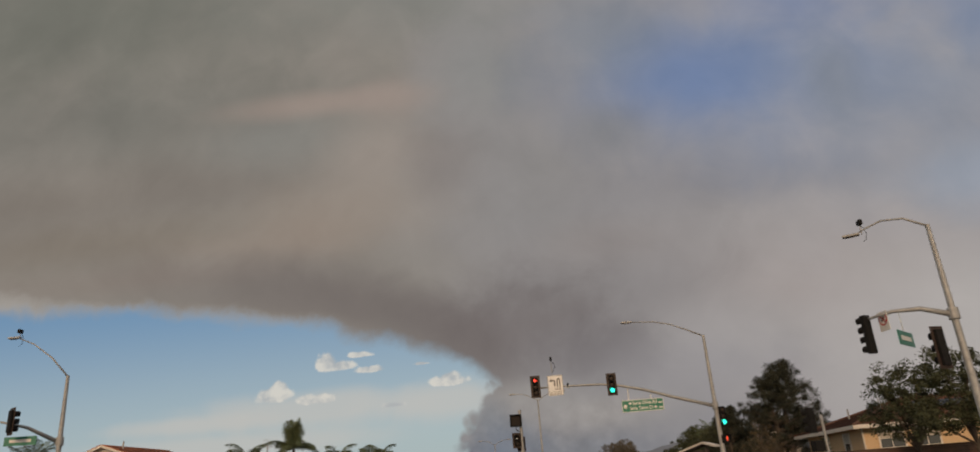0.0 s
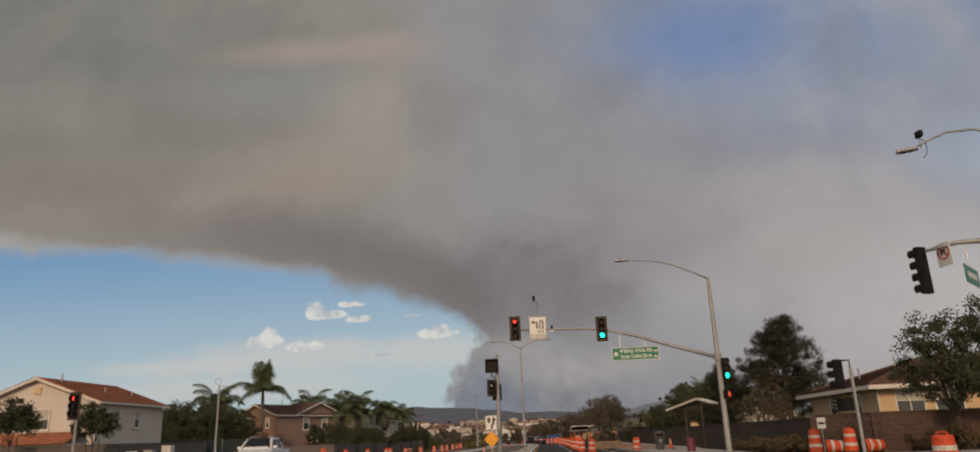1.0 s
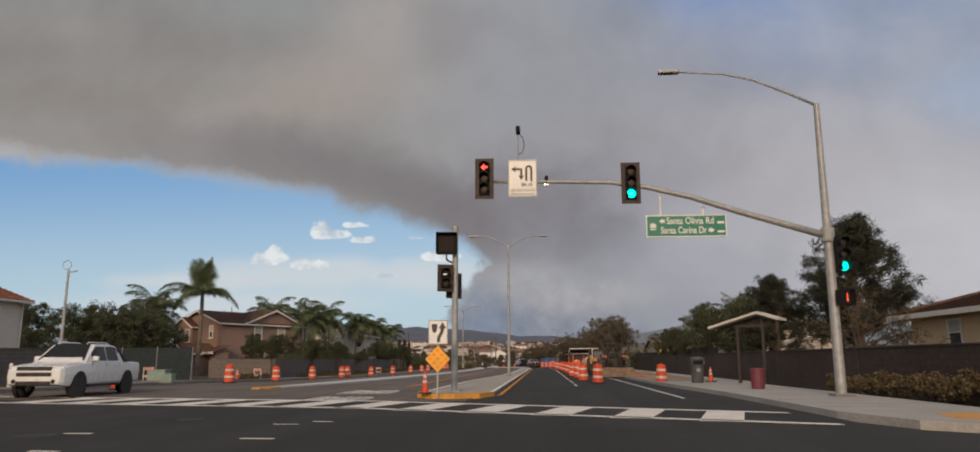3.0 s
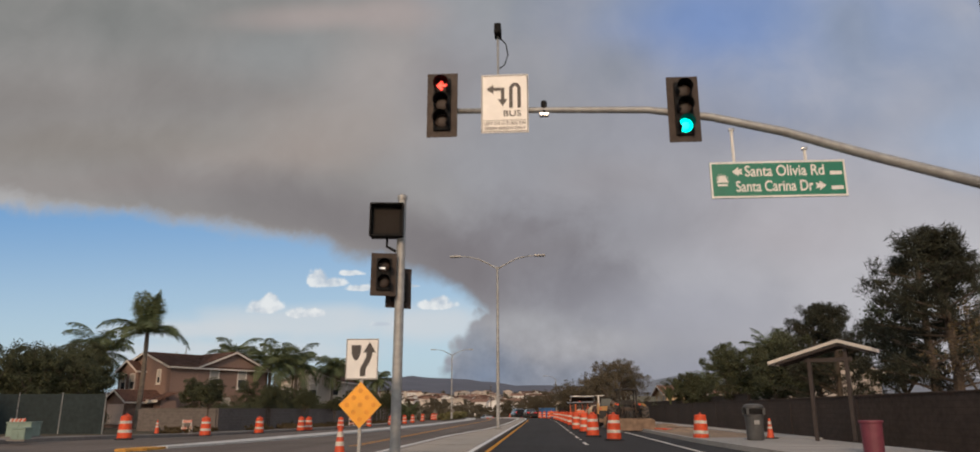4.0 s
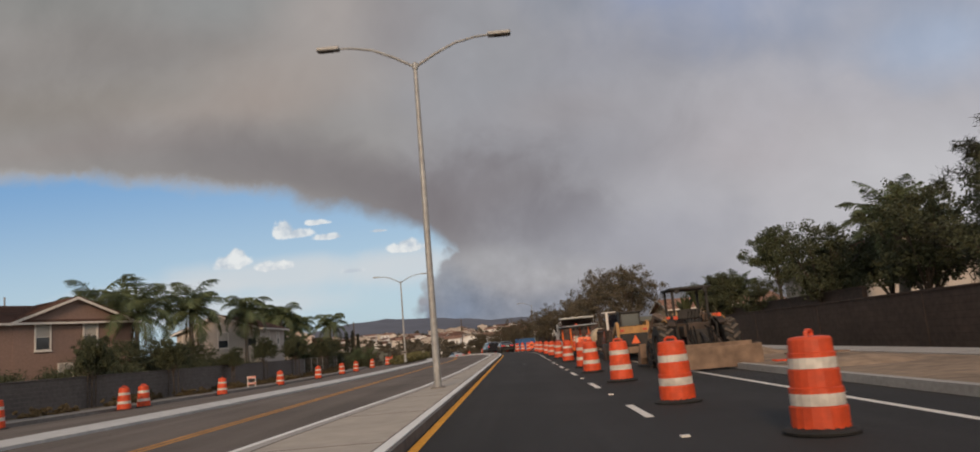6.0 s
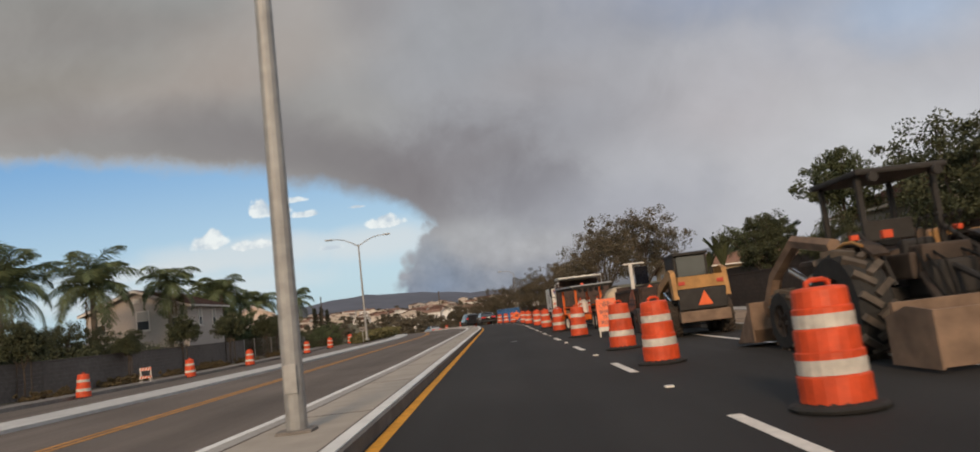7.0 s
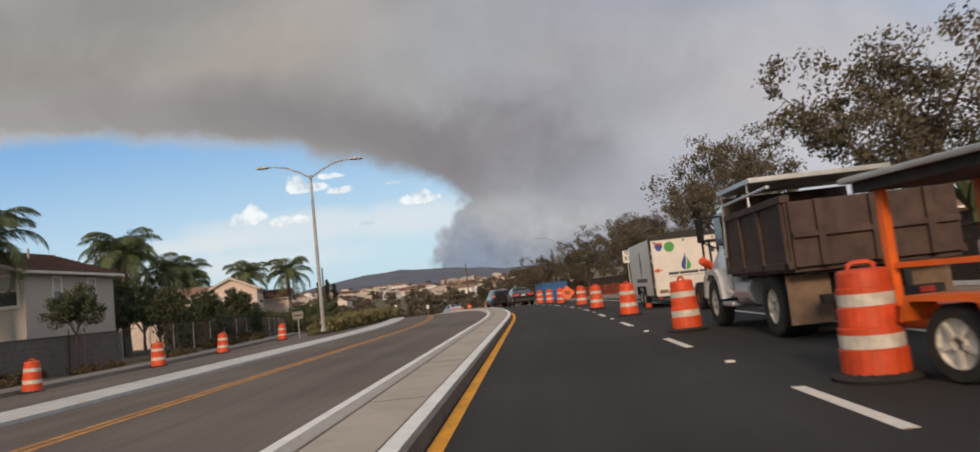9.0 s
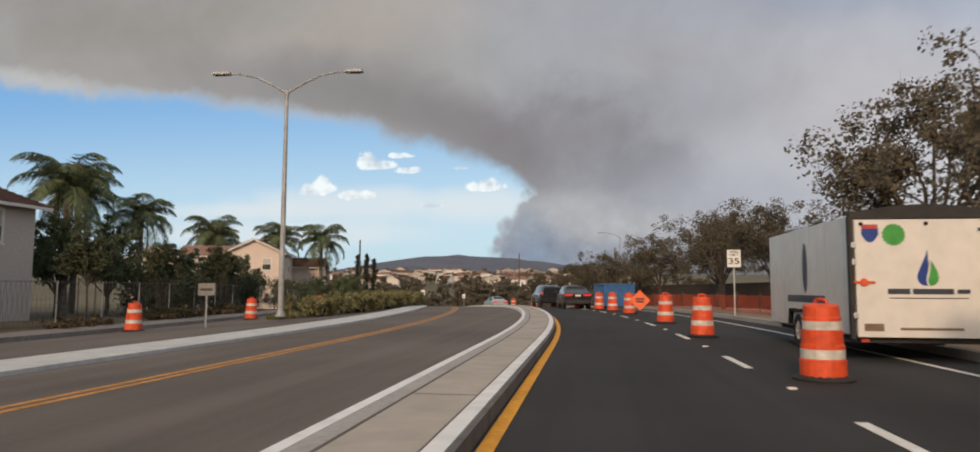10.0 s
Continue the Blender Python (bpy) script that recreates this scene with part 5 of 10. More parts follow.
def gable_block(parent, x0, x1, y0, y1, z0, eave, rise, wall_mat, roof_mat, along="y", over=0.45, names=("wall", "roof")):
    """Walls with gables and a two-slope tiled roof; the ridge runs along the named axis."""
    bm = bmesh.new()
    z0 = -2.6 if z0 == 0 else z0
    if along == "y":
        xm = (x0 + x1) / 2
        plate(bm, [(x0, z0), (x1, z0), (x1, eave), (xm, eave + rise), (x0, eave)], y1 - y0, Matrix.Translation((0, y0, 0)))
    else:
        ym = (y0 + y1) / 2
        plate(bm, [(-y1, z0), (-y0, z0), (-y0, eave), (-ym, eave + rise), (-y1, eave)], x1 - x0, Matrix.Translation((x0, 0, 0)) @ Matrix.Rotation(radians(-90), 4, "Z"))
    part(names[0], bm, wall_mat, parent)
    bm = bmesh.new()
    if along == "y":
        k = rise / ((x1 - x0) / 2)
        ze = eave - k * over + 0.02
        tile_roof(bm, (x0 - over, y0 - over, ze), (x0 - over, y1 + over, ze), (xm, y1 + over, eave + rise + 0.02), (xm, y0 - over, eave + rise + 0.02))
        tile_roof(bm, (x1 + over, y0 - over, ze), (x1 + over, y1 + over, ze), (xm, y1 + over, eave + rise + 0.02), (xm, y0 - over, eave + rise + 0.02))
    else:
        k = rise / ((y1 - y0) / 2)
        ze = eave - k * over + 0.02
        tile_roof(bm, (x0 - over, y0 - over, ze), (x1 + over, y0 - over, ze), (x1 + over, ym, eave + rise + 0.02), (x0 - over, ym, eave + rise + 0.02))
        tile_roof(bm, (x0 - over, y1 + over, ze), (x1 + over, y1 + over, ze), (x1 + over, ym, eave + rise + 0.02), (x0 - over, ym, eave + rise + 0.02))
    roof = part(names[1], bm, roof_mat, parent)
    # barge boards and fascia
    if along == "y":
        for y in (y0 - over - 0.03, y1 + over):
            for s, xe in ((1, x0 - over), (-1, x1 + over)):
                bm = bmesh.new()
                plate(bm, [(xe, ze - 0.16), (xm, eave + rise - 0.14), (xm, eave + rise + 0.04), (xe, ze + 0.02)], 0.03, Matrix.Translation((0, y, 0)))
                part("barge_board", bm, TRIM, roof)
        for xe in (x0 - over - 0.04, x1 + over):
            bm = bmesh.new()
            part("gutter", box(bm, xe, xe + 0.06, y0 - over, y1 + over, ze - 0.1, ze + 0.04), TRIM, roof)
    else:
        for x in (x0 - over - 0.03, x1 + over):
            for ye in (y0 - over, y1 + over):
                bm = bmesh.new()
                plate(bm, [(-ye, ze - 0.16), (-ym, eave + rise - 0.14), (-ym, eave + rise + 0.04), (-ye, ze + 0.02)], 0.03, Matrix.Translation((x, 0, 0)) @ Matrix.Rotation(radians(-90), 4, "Z"))
                part("barge_board", bm, TRIM, roof)
        for ye in (y0 - over - 0.04, y1 + over):
            bm = bmesh.new()
            part("gutter", box(bm, x0 - over, x1 + over, ye, ye + 0.06, ze - 0.1, ze + 0.04), TRIM, roof)
    return roof


def hip_roof(parent, x0, x1, y0, y1, eave, rise, roof_mat, over=0.6):
    x0, x1, y0, y1 = x0 - over, x1 + over, y0 - over, y1 + over
    k = (y1 - y0) / 2
    bm = bmesh.new()
    r0, r1, ym, t = x0 + k, x1 - k, (y0 + y1) / 2, eave + rise
    tile_roof(bm, (x0, y0, eave), (x1, y0, eave), (r1, ym, t), (r0, ym, t))
    tile_roof(bm, (x0, y1, eave), (x1, y1, eave), (r1, ym, t), (r0, ym, t))
    tile_roof(bm, (x0, y0, eave), (x0, y1, eave), (r0, ym + 0.01, t), (r0, ym - 0.01, t))
    tile_roof(bm, (x1, y0, eave), (x1, y1, eave), (r1, ym + 0.01, t), (r1, ym - 0.01, t))
    roof = part("roof", bm, roof_mat, parent)
    for a in ((x0, y0), (x1, y0), (x0, y1), (x1, y1)):
        bm = bmesh.new()
        part("ridge_cap", tube(bm, [(*a, eave + 0.12), (r0 if a[0] == x0 else r1, ym, t + 0.12)], 0.1, 6), roof_mat, roof)
    bm = bmesh.new()
    part("ridge_cap", tube(bm, [(r0, ym, t + 0.12), (r1, ym, t + 0.12)], 0.1, 6), roof_mat, roof)
    bm = bmesh.new()
    for xa, xb, ya, yb in ((x0, x1, y0 - 0.04, y0), (x0, x1, y1, y1 + 0.04), (x0 - 0.04, x0, y0, y1), (x1, x1 + 0.04, y0, y1)):
        box(bm, xa, xb, ya, yb, eave - 0.14, eave + 0.1)
    part("gutter", bm, TRIM, roof)
    return roof


def vent_pipe(parent, x, y, z, h=0.6):
    bm = bmesh.new()
    part("vent_pipe", tube(bm, [(x, y, z - 0.4), (x, y, z + h)], 0.06, 8), GALV, parent)


Q = Matrix.Rotation(radians(90), 4, "Z")   # turns a -y wall to face +x

# cream house on the far corner
h1 = thing("house", pose(0, 0, 0), "two-storey cream stucco house with a terracotta tile roof", "house", "houses along the road")
gable_block(h1, -39.7, -30.7, 54.8, 63.6, 0.0, 4.85, 1.7, STUCCO_CREAM, TILE_RED, "y", 0.4)
for x in (-37.6, -34.6):
    window(h1, Matrix.Translation((x, 54.8, 3.05)), 0.9, 1.3)
window(h1, Matrix.Translation((-31.75, 54.8, 3.2)), 1.05, 1.35)
for y in (57.2, 59.9):
    window(h1, Matrix.Translation((-30.7, y, 3.1)) @ Q, 0.6, 1.15, 0)
bm = bmesh.new()
part("vent", box(bm, -35.45, -34.95, 54.7, 54.82, 5.4, 5.9, 0.02), STUCCO_TAN, h1, "square gable vent")
bm = bmesh.new()
tile_roof(bm, (-39.5, 52.6, 2.0), (-31.3, 52.6, 2.0), (-31.3, 54.75, 2.75), (-39.5, 54.75, 2.75))
part("porch_roof", bm, TILE_RED, h1, "low tiled porch roof")
bm = bmesh.new()
part("porch_wall", box(bm, -39.3, -31.5, 52.9, 54.78, 0, 2.0), STUCCO_CREAM, h1)
vent_pipe(h1, -34.4, 56.0, 6.3)
vent_pipe(h1, -32.6, 58.5, 5.7, 0.35)
vent_pipe(h1, -32.2, 61.5, 5.5, 0.35)
bm = bmesh.new()
part("downpipe", tube(bm, [(-30.62, 63.5, 4.6), (-30.62, 63.5, 0.2)], 0.045, 6), TRIM, h1)

# brown house set at an angle
h2 = thing("house", pose(-33.0, 96.3, 0, 0, 0, 57.5), "two-storey brown stucco house with gables and white trim", "house", "houses along the road")
gable_block(h2, 0.3, 10.9, 0.42, 9.2, 0.0, 5.2, 1.42, STUCCO_BROWN, TILE_BROWN, "x", 0.4)
gable_block(h2, 2.95, 10.7, 0.38, 5.0, 0.0, 5.22, 1.58, STUCCO_BROWN, TILE_BROWN, "y", 0.38)
P_ = Matrix.Rotation(radians(-90), 4, "Z")   # turns a -y wall to face -x
for x in (4.75, 7.85):
    window(h2, Matrix.Translation((x, 0.38, 3.35)), 0.85, 1.65, 0)
window(h2, Matrix.Translation((0.3, 2.4, 3.7)) @ P_, 0.5, 1.15, 0)
gable_block(h2, -0.35, 0.28, 5.0, 8.6, 2.5, 4.95, 0.95, STUCCO_BROWN, TILE_BROWN, "x", 0.3)
for y in (5.9, 7.6):
    window(h2, Matrix.Translation((-0.35, y, 3.2)) @ P_, 0.8, 1.35)
gable_block(h2, -3.2, 0.26, 0.9, 4.7, 0.0, 2.05, 0.95, STUCCO_BROWN, TILE_BROWN, "x", 0.35)
bm = bmesh.new()
part("garage_door", box(bm, -3.27, -3.19, 1.4, 4.2, 0.0, 1.75, 0.01), STUCCO_PINK, h2, "pale panelled garage door")
for ya, yb, xe, zt in ((5.1, 10.2, -3.1, 3.0), (-1.3, 0.5, -1.7, 2.75)):
    bm = bmesh.new()
    tile_roof(bm, (xe, ya, 2.0), (xe, yb, 2.0), (0.28, yb, zt), (0.28, ya, zt))
    part("porch_roof", bm, TILE_BROWN, h2, "sloping porch roof")
    bm = bmesh.new()
    part("fascia", box(bm, xe - 0.06, xe, ya - 0.05, yb + 0.05, 1.88, 2.12), TRIM, h2, "white fascia board")
    bm = bmesh.new()
    part("porch_wall", box(bm, xe + 0.5, 0.28, ya + 0.3, yb - 0.3, -0.7, 2.05), STUCCO_BROWN, h2)
window(h2, Matrix.Translation((6.2, 0.38, 1.2)), 0.8, 1.1, 0)
vent_pipe(h2, 4.2, 4.8, 6.7, 0.6)
vent_pipe(h2, 3.0, 4.4, 6.5, 0.3)

# pale house
h3 = thing("house", pose(0, 0, 0), "two-storey pale stucco house with a brown tile roof", "house", "houses along the road")
gable_block(h3, -33.3, -24.9, 125.0, 132.6, 0.0, 4.85, 1.5, STUCCO_PALE, TILE_BROWN, "y", 0.45)
for x in (-32.2, -28.6, -25.75):
    window(h3, Matrix.Translation((x, 125.0, 3.1)), 0.95, 1.45)
for y in (127.4, 130.4):
    window(h3, Matrix.Translation((-24.9, y, 3.1)) @ Q, 0.6, 1.35, 0)
bm = bmesh.new()
part("vent", box(bm, -29.4, -28.8, 124.92, 125.02, 5.3, 5.7, 0.02), TRIM, h3, "small louvred gable vent")
vent_pipe(h3, -27.5, 129, 5.9, 0.5)

# pink house further on
h4 = thing("house", pose(-37.5, 187.8, 0, 0, 0, 16), "two-storey pink stucco house with faded tile roofs", "house", "houses along the road")
gable_block(h4, -6.6, 0, 0, 10, 0.0, 5.6, 1.55, STUCCO_PINK, TILE_ROSE, "y", 0.5)
gable_block(h4, -12.6, -6.62, 2.2, 9, 0.0, 5.2, 1.3, STUCCO_PINK, TILE_ROSE, "x", 0.5)
gable_block(h4, -17.4, -12.0, -0.8, 7.5, 0.0, 4.9, 1.25, STUCCO_PINK, TILE_ROSE, "y", 0.5)
gable_block(h4, -9.6, -6.7, -0.6, 2.15, 0.0, 2.6, 0.7, STUCCO_PINK, TILE_ROSE, "x", 0.35)
for x in (-5.0, -1.8):
    window(h4, Matrix.Translation((x, 0, 3.4)), 0.95, 1.35)
for x in (-11.2, -8.6):
    window(h4, Matrix.Translation((x, 2.2, 3.3)), 0.85, 1.25)
for x in (-16.0, -13.6):
    window(h4, Matrix.Translation((x, -0.8, 3.1)), 0.8, 1.25)
for y in (2.5, 6.0):
    window(h4, Matrix.Translation((0, y, 3.3)) @ Q, 0.8, 1.2, 0)
vent_pipe(h4, -3.0, 4.0, 7.0, 0.7)
gable_block(h4, -4.5, 3.5, 14, 23, 0, 4.2, 1.4, STUCCO_PINK, TILE_BROWN, "x", 0.5)

# single-storey tan house behind the wall on the corner
h5 = thing("house", pose(2.4, 0, 0), "single-storey tan stucco house with a hipped tile roof and solar panels", "house", "houses along the road")
bm = bmesh.new()
part("wall", box(bm, 17.4, 33.0, 50.0, 61.0, 0.2, 3.45), STUCCO_TAN, h5)
hip_roof(h5, 17.4, 33.0, 50.0, 61.0, 3.35, 1.9, TILE_BROWN, 0.8)
for x, w in ((19.1, 1.5), (21.3, 1.5), (25.6, 1.6), (28.2, 1.6)):
    window(h5, Matrix.Translation((x, 50.0, 1.95)), w, 1.15, 1)
for y in (53.0, 57.0):
    window(h5, Matrix.Translation((17.4, y, 1.9)) @ Matrix.Rotation(radians(-90), 4, "Z"), 1.0, 1.1)
SOLAR = material("solar_panel", (0.012, 0.014, 0.022), 0.15, 0.2, vary=0.2, grain=3, bump=0.0)
for k in range(4):
    bm = bmesh.new()
    sl = math.atan2(1.9, 6.3)
    box(bm, -0.5, 0.5, -0.8, 0.8, 0.0, 0.05, 0.0, Matrix.Translation((22.6 + 1.06 * k, 52.6, 4.62)) @ Matrix.Rotation(sl, 4, "X"))
    part("solar_panel", bm, SOLAR, h5, "black solar panel")
bm = bmesh.new()
part("downpipe", tube(bm, [(17.3, 49.9, 3.3), (17.3, 49.9, 0.4)], 0.05, 6), TRIM, h5)
vent_pipe(h5, 20.5, 54, 5.0, 0.4)
vent_pipe(h5, 19.0, 56, 4.6, 0.3)

# roofs that show beyond the wall further along
h6 = thing("house", pose(0, 0, 0), "tan house with a red tile roof behind the garden wall", "house", "houses along the road")
gable_block(h6, 18.0, 30, 134, 144, 0, 3.35, 1.2, STUCCO_TAN, TILE_ROSE, "x", 0.6)
for y in (136.5, 141):
    window(h6, Matrix.Translation((18.0, y, 1.9)) @ Matrix.Rotation(radians(-90), 4, "Z"), 0.9, 1.1)
h7 = thing("house", pose(0, 0, 0), "two-storey olive house with white trim behind trees", "house", "houses along the road")
gable_block(h7, 21, 31, 99, 108, 0, 4.4, 1.8, STUCCO_PALE, TILE_BROWN, "y", 0.5)
for x in (23.0, 24.2, 25.4):
    window(h7, Matrix.Translation((x, 99, 3.2)), 0.7, 0.9, 0)

# garden walls
def garden_wall(name, pts, h, mat_, label, cap=0.06, pier_every=7.0):
    top = thing(name, pose(0, 0, 0), label, "wall", kind="structure")
    for (xa, ya), (xb, yb) in zip(pts, pts[1:]):
        L = math.hypot(xb - xa, yb - ya)
        m = Matrix.Translation((xa, ya, 0)) @ Matrix.Rotation(math.atan2(yb - ya, xb - xa), 4, "Z")
        bm = bmesh.new()
        part("panel", box(bm, 0, L, -0.09, 0.09, -1.6, h, 0, m), mat_, top)
        bm = bmesh.new()
        part("coping", box(bm, -0.02, L + 0.02, -0.13, 0.13, h + 0.002, h + cap, 0.01, m), mat_, top)
        k = 0.2
        while k < h - 0.05:
            bm = bmesh.new()
            part("mortar_joint", box(bm, 0.01, L - 0.01, -0.094, 0.094, k, k + 0.012, 0, m), GREY_CONCRETE if mat_ is WALL_GREY else JOINT, top)
            k += 0.2
        n = max(1, int(L / pier_every))
        for i in range(n + 1):
            bm = bmesh.new()
            x = L * i / n
            part("pier", box(bm, x - 0.2, x + 0.2, -0.105, 0.105, -1.6, h - 0.01, 0.0, m), mat_, top)
    return top


garden_wall("garden_wall_corner", [(60, 38.6), (14.6, 38.8), (12.95, 41.4)], 1.72, WALL_SUNLIT, "brown block garden wall in a painted sunlit tone, with coping and piers")
garden_wall("garden_wall_long", [(12.9, 41.7), (12.7, 60.2), (12.6, 90), (13.2, 118), (12.6, 140), (10.5, 170), (5, 200)], 1.62, WALL_BROWN, "long brown block garden wall along the footway")
garden_wall("garden_wall_upper", [(15.2, 84), (16.0, 118), (15.5, 140)], 2.2, WALL_BROWN, "upper brown block wall on the bank")
garden_wall("garden_wall_far", [(-26.5, 80.5), (-21.6, 81.2), (-21.2, 100), (-21.0, 126)], 1.28, WALL_GREY, "grey block wall behind the far verge")
garden_wall("garden_wall_far_corner", [(-60, 47.6), (-25.0, 48.2), (-24.4, 58)], 1.75, WALL_GREY, "grey-brown block wall round the cream house")

# chain-link fence on the far side
LINK = material("fence_wire", (0.16, 0.145, 0.13), 0.6, 0.4, bump=0)
fence = thing("wire_fence", pose(0, 0, -0.36), "dull wire mesh fence on thin posts", "fence")
yy = 126.5
while yy < 176:
    x = -20.8 + bend(yy) * 0.8
    bm = bmesh.new()
    part("post", tube(bm, [(x, yy, dip(yy)), (x, yy, 1.75 + dip(yy))], 0.03, 6), GALV, fence)
    x2 = -20.8 + bend(yy + 3) * 0.8
    bm = bmesh.new()
    for k in range(12):
        t = k / 12
        tube(bm, [(x + (x2 - x) * t, yy + 3 * t, 0.05 + dip(yy)), (x + (x2 - x) * (t + 0.08), yy + 3 * (t + 0.08), 1.7 + dip(yy))], 0.006, 3)
        tube(bm, [(x + (x2 - x) * (t + 0.08), yy + 3 * (t + 0.08), 0.05 + dip(yy)), (x + (x2 - x) * t, yy + 3 * t, 1.7 + dip(yy))], 0.006, 3)
    tube(bm, [(x, yy, 1.72 + dip(yy)), (x2, yy + 3, 1.72 + dip(yy + 3))], 0.015, 5)
    part("mesh_panel", bm, LINK, fence)
    yy += 3.0

SCREEN = material("dark_green_screen", (0.022, 0.034, 0.036), 0.9, vary=0.2, grain=4, stain=1.0, bump=0.2, bump_scale=40)
screen = thing("screen_fence", pose(0, 0, 0), "dark green fabric screen on a temporary fence", "fence")
for k in range(5):
    x = -24.0 - 2.6 * k
    bm = bmesh.new()
    part("screen_panel", box(bm, x - 2.56, x - 0.04, 71.98, 72.02, -0.3, 2.1, 0.01), SCREEN, screen)
    bm = bmesh.new()
    part("post", tube(bm, [(x, 72.0, -0.5), (x, 72.0, 2.18)], 0.03, 6), GALV, screen)

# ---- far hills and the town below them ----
# distance haze is painted into both hill colours, paler on the farther ridge
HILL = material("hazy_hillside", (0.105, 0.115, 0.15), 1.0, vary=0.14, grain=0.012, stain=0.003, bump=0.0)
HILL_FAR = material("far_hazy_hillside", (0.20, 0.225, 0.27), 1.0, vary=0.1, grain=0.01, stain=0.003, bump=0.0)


def ridge(name, profile, y_, depth, mat_, label, seed):
    bm = bmesh.new()
    f = pieces(profile)
    rows = []
    n = 90
    for r in range(7):
        t = r / 6
        row = []
        for i in range(n + 1):
            u = profile[0][0] + (profile[-1][0] - profile[0][0]) * i / n
            wob = 0.0016 * noise.noise(Vector((u * 55, seed, t * 2))) + 0.0008 * noise.noise(Vector((u * 160, seed, t * 5)))
            row.append(bm.verts.new((u * y_, y_ - depth * (1 - t), max(-8, (f(u) + wob) * y_ * (t ** 0.7)) if t > 0 else -10)))
        rows.append(row)
    for a, b in zip(rows, rows[1:]):
        for i in range(n):
            bm.faces.new((a[i], a[i + 1], b[i + 1], b[i]))
    return smooth(structure(name, bm, mat_, label, "hill"))


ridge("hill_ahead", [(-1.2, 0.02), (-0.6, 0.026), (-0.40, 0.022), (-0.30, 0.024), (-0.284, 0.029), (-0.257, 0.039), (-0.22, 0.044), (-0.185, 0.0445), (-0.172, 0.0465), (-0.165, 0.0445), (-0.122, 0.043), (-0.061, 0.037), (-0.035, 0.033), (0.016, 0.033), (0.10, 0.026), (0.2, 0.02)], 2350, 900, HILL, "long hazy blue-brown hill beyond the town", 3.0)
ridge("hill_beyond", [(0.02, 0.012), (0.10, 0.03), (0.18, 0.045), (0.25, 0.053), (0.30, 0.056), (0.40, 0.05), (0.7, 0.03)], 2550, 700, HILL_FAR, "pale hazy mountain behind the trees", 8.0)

rng = random.Random(11)
STUCCO_WHITE = material("white_stucco", (0.72, 0.71, 0.70), 0.95, vary=0.08, grain=9, stain=0.4, bump=0.2)
WALLS = [STUCCO_WHITE, STUCCO_PALE, STUCCO_CREAM, STUCCO_WHITE]
protos = []
for i in range(6):
    t = thing("house", pose(0, -300, -30), "small distant stucco house with a tiled roof on the hillside", "house", "houses on the far hillside")
    w, d_ = (9, 12, 15, 10, 13, 18)[i], (8, 9, 8, 10, 9, 10)[i]
    gable_block(t, -w / 2, w / 2, -d_ / 2, d_ / 2, -4, (3.4, 5.6, 5.4, 4.6, 5.8, 5.2)[i], 1.8, WALLS[i % 4], (TILE_BROWN, TILE_ROSE, TILE_BROWN)[i % 3], ("x", "y")[i % 2], 0.5)
    for x in (-0.3, 0.0, 0.3):
        window(t, Matrix.Translation((x * w, -d_ / 2, 3.0 if i in (1, 2, 4, 5) else 1.0)), 1.2, 1.3, 0)
    protos.append(t)
spots = []
for k in range(112):
    row = k % 8
    y = 520 + 62 * row + rng.uniform(-26, 26)
    u = rng.uniform(-0.30, 0.04)
    spots.append((u * y, y))
for k, (x, y) in enumerate(spots):
    m = pose(x, y, land(x, y) + 0.1, 0, 0, rng.choice((0, 90, 20, -25, 45)))
    if k < len(protos):
        protos[k].matrix_basis = m
    else:
        copy_thing(protos[k % len(protos)], m)

# ---- plants ----
def leafmat(name, c, vary=0.45):
    m = material(name, c, 0.75, vary=0.2, grain=1.5, stain=0.5, bump=0.0, island=vary, spec=0.25)
    return m


LEAF_DARK = leafmat("dark_leaves", (0.088, 0.098, 0.052))
LEAF_OLIVE = leafmat("olive_leaves", (0.090, 0.104, 0.050))
LEAF_RUST = leafmat("rusty_leaves", (0.140, 0.118, 0.080))
LEAF_PINE = leafmat("pine_needles", (0.050, 0.053, 0.035))
LEAF_PALM = leafmat("palm_leaflets", (0.150, 0.185, 0.092))
# far leaves carry the haze of distance in a lighter, browner base colour
LEAF_FAR = leafmat("hazy_far_leaves", (0.135, 0.118, 0.088), 0.35)
LEAF_GREEN = leafmat("fresh_green_leaves", (0.125, 0.155, 0.080))
LEAF_PALM_DRY = leafmat("dry_palm_leaflets", (0.16, 0.11, 0.06))
LEAF_HEDGE = leafmat("hedge_leaves", (0.075, 0.080, 0.038))
LEAF_MOUND = leafmat("dull_olive_leaves", (0.215, 0.200, 0.092))
LEAF_DRY = leafmat("dry_brush", (0.14, 0.105, 0.055))
BARK = material("grey_brown_bark", (0.085, 0.065, 0.05), 0.95, vary=0.35, grain=9, stain=1.0, bump=0.7, bump_scale=30)
PALM_BARK = material("ringed_palm_bark", (0.16, 0.135, 0.11), 0.95, vary=0.3, grain=6, stain=1.0, bump=0.6, bump_scale=25)


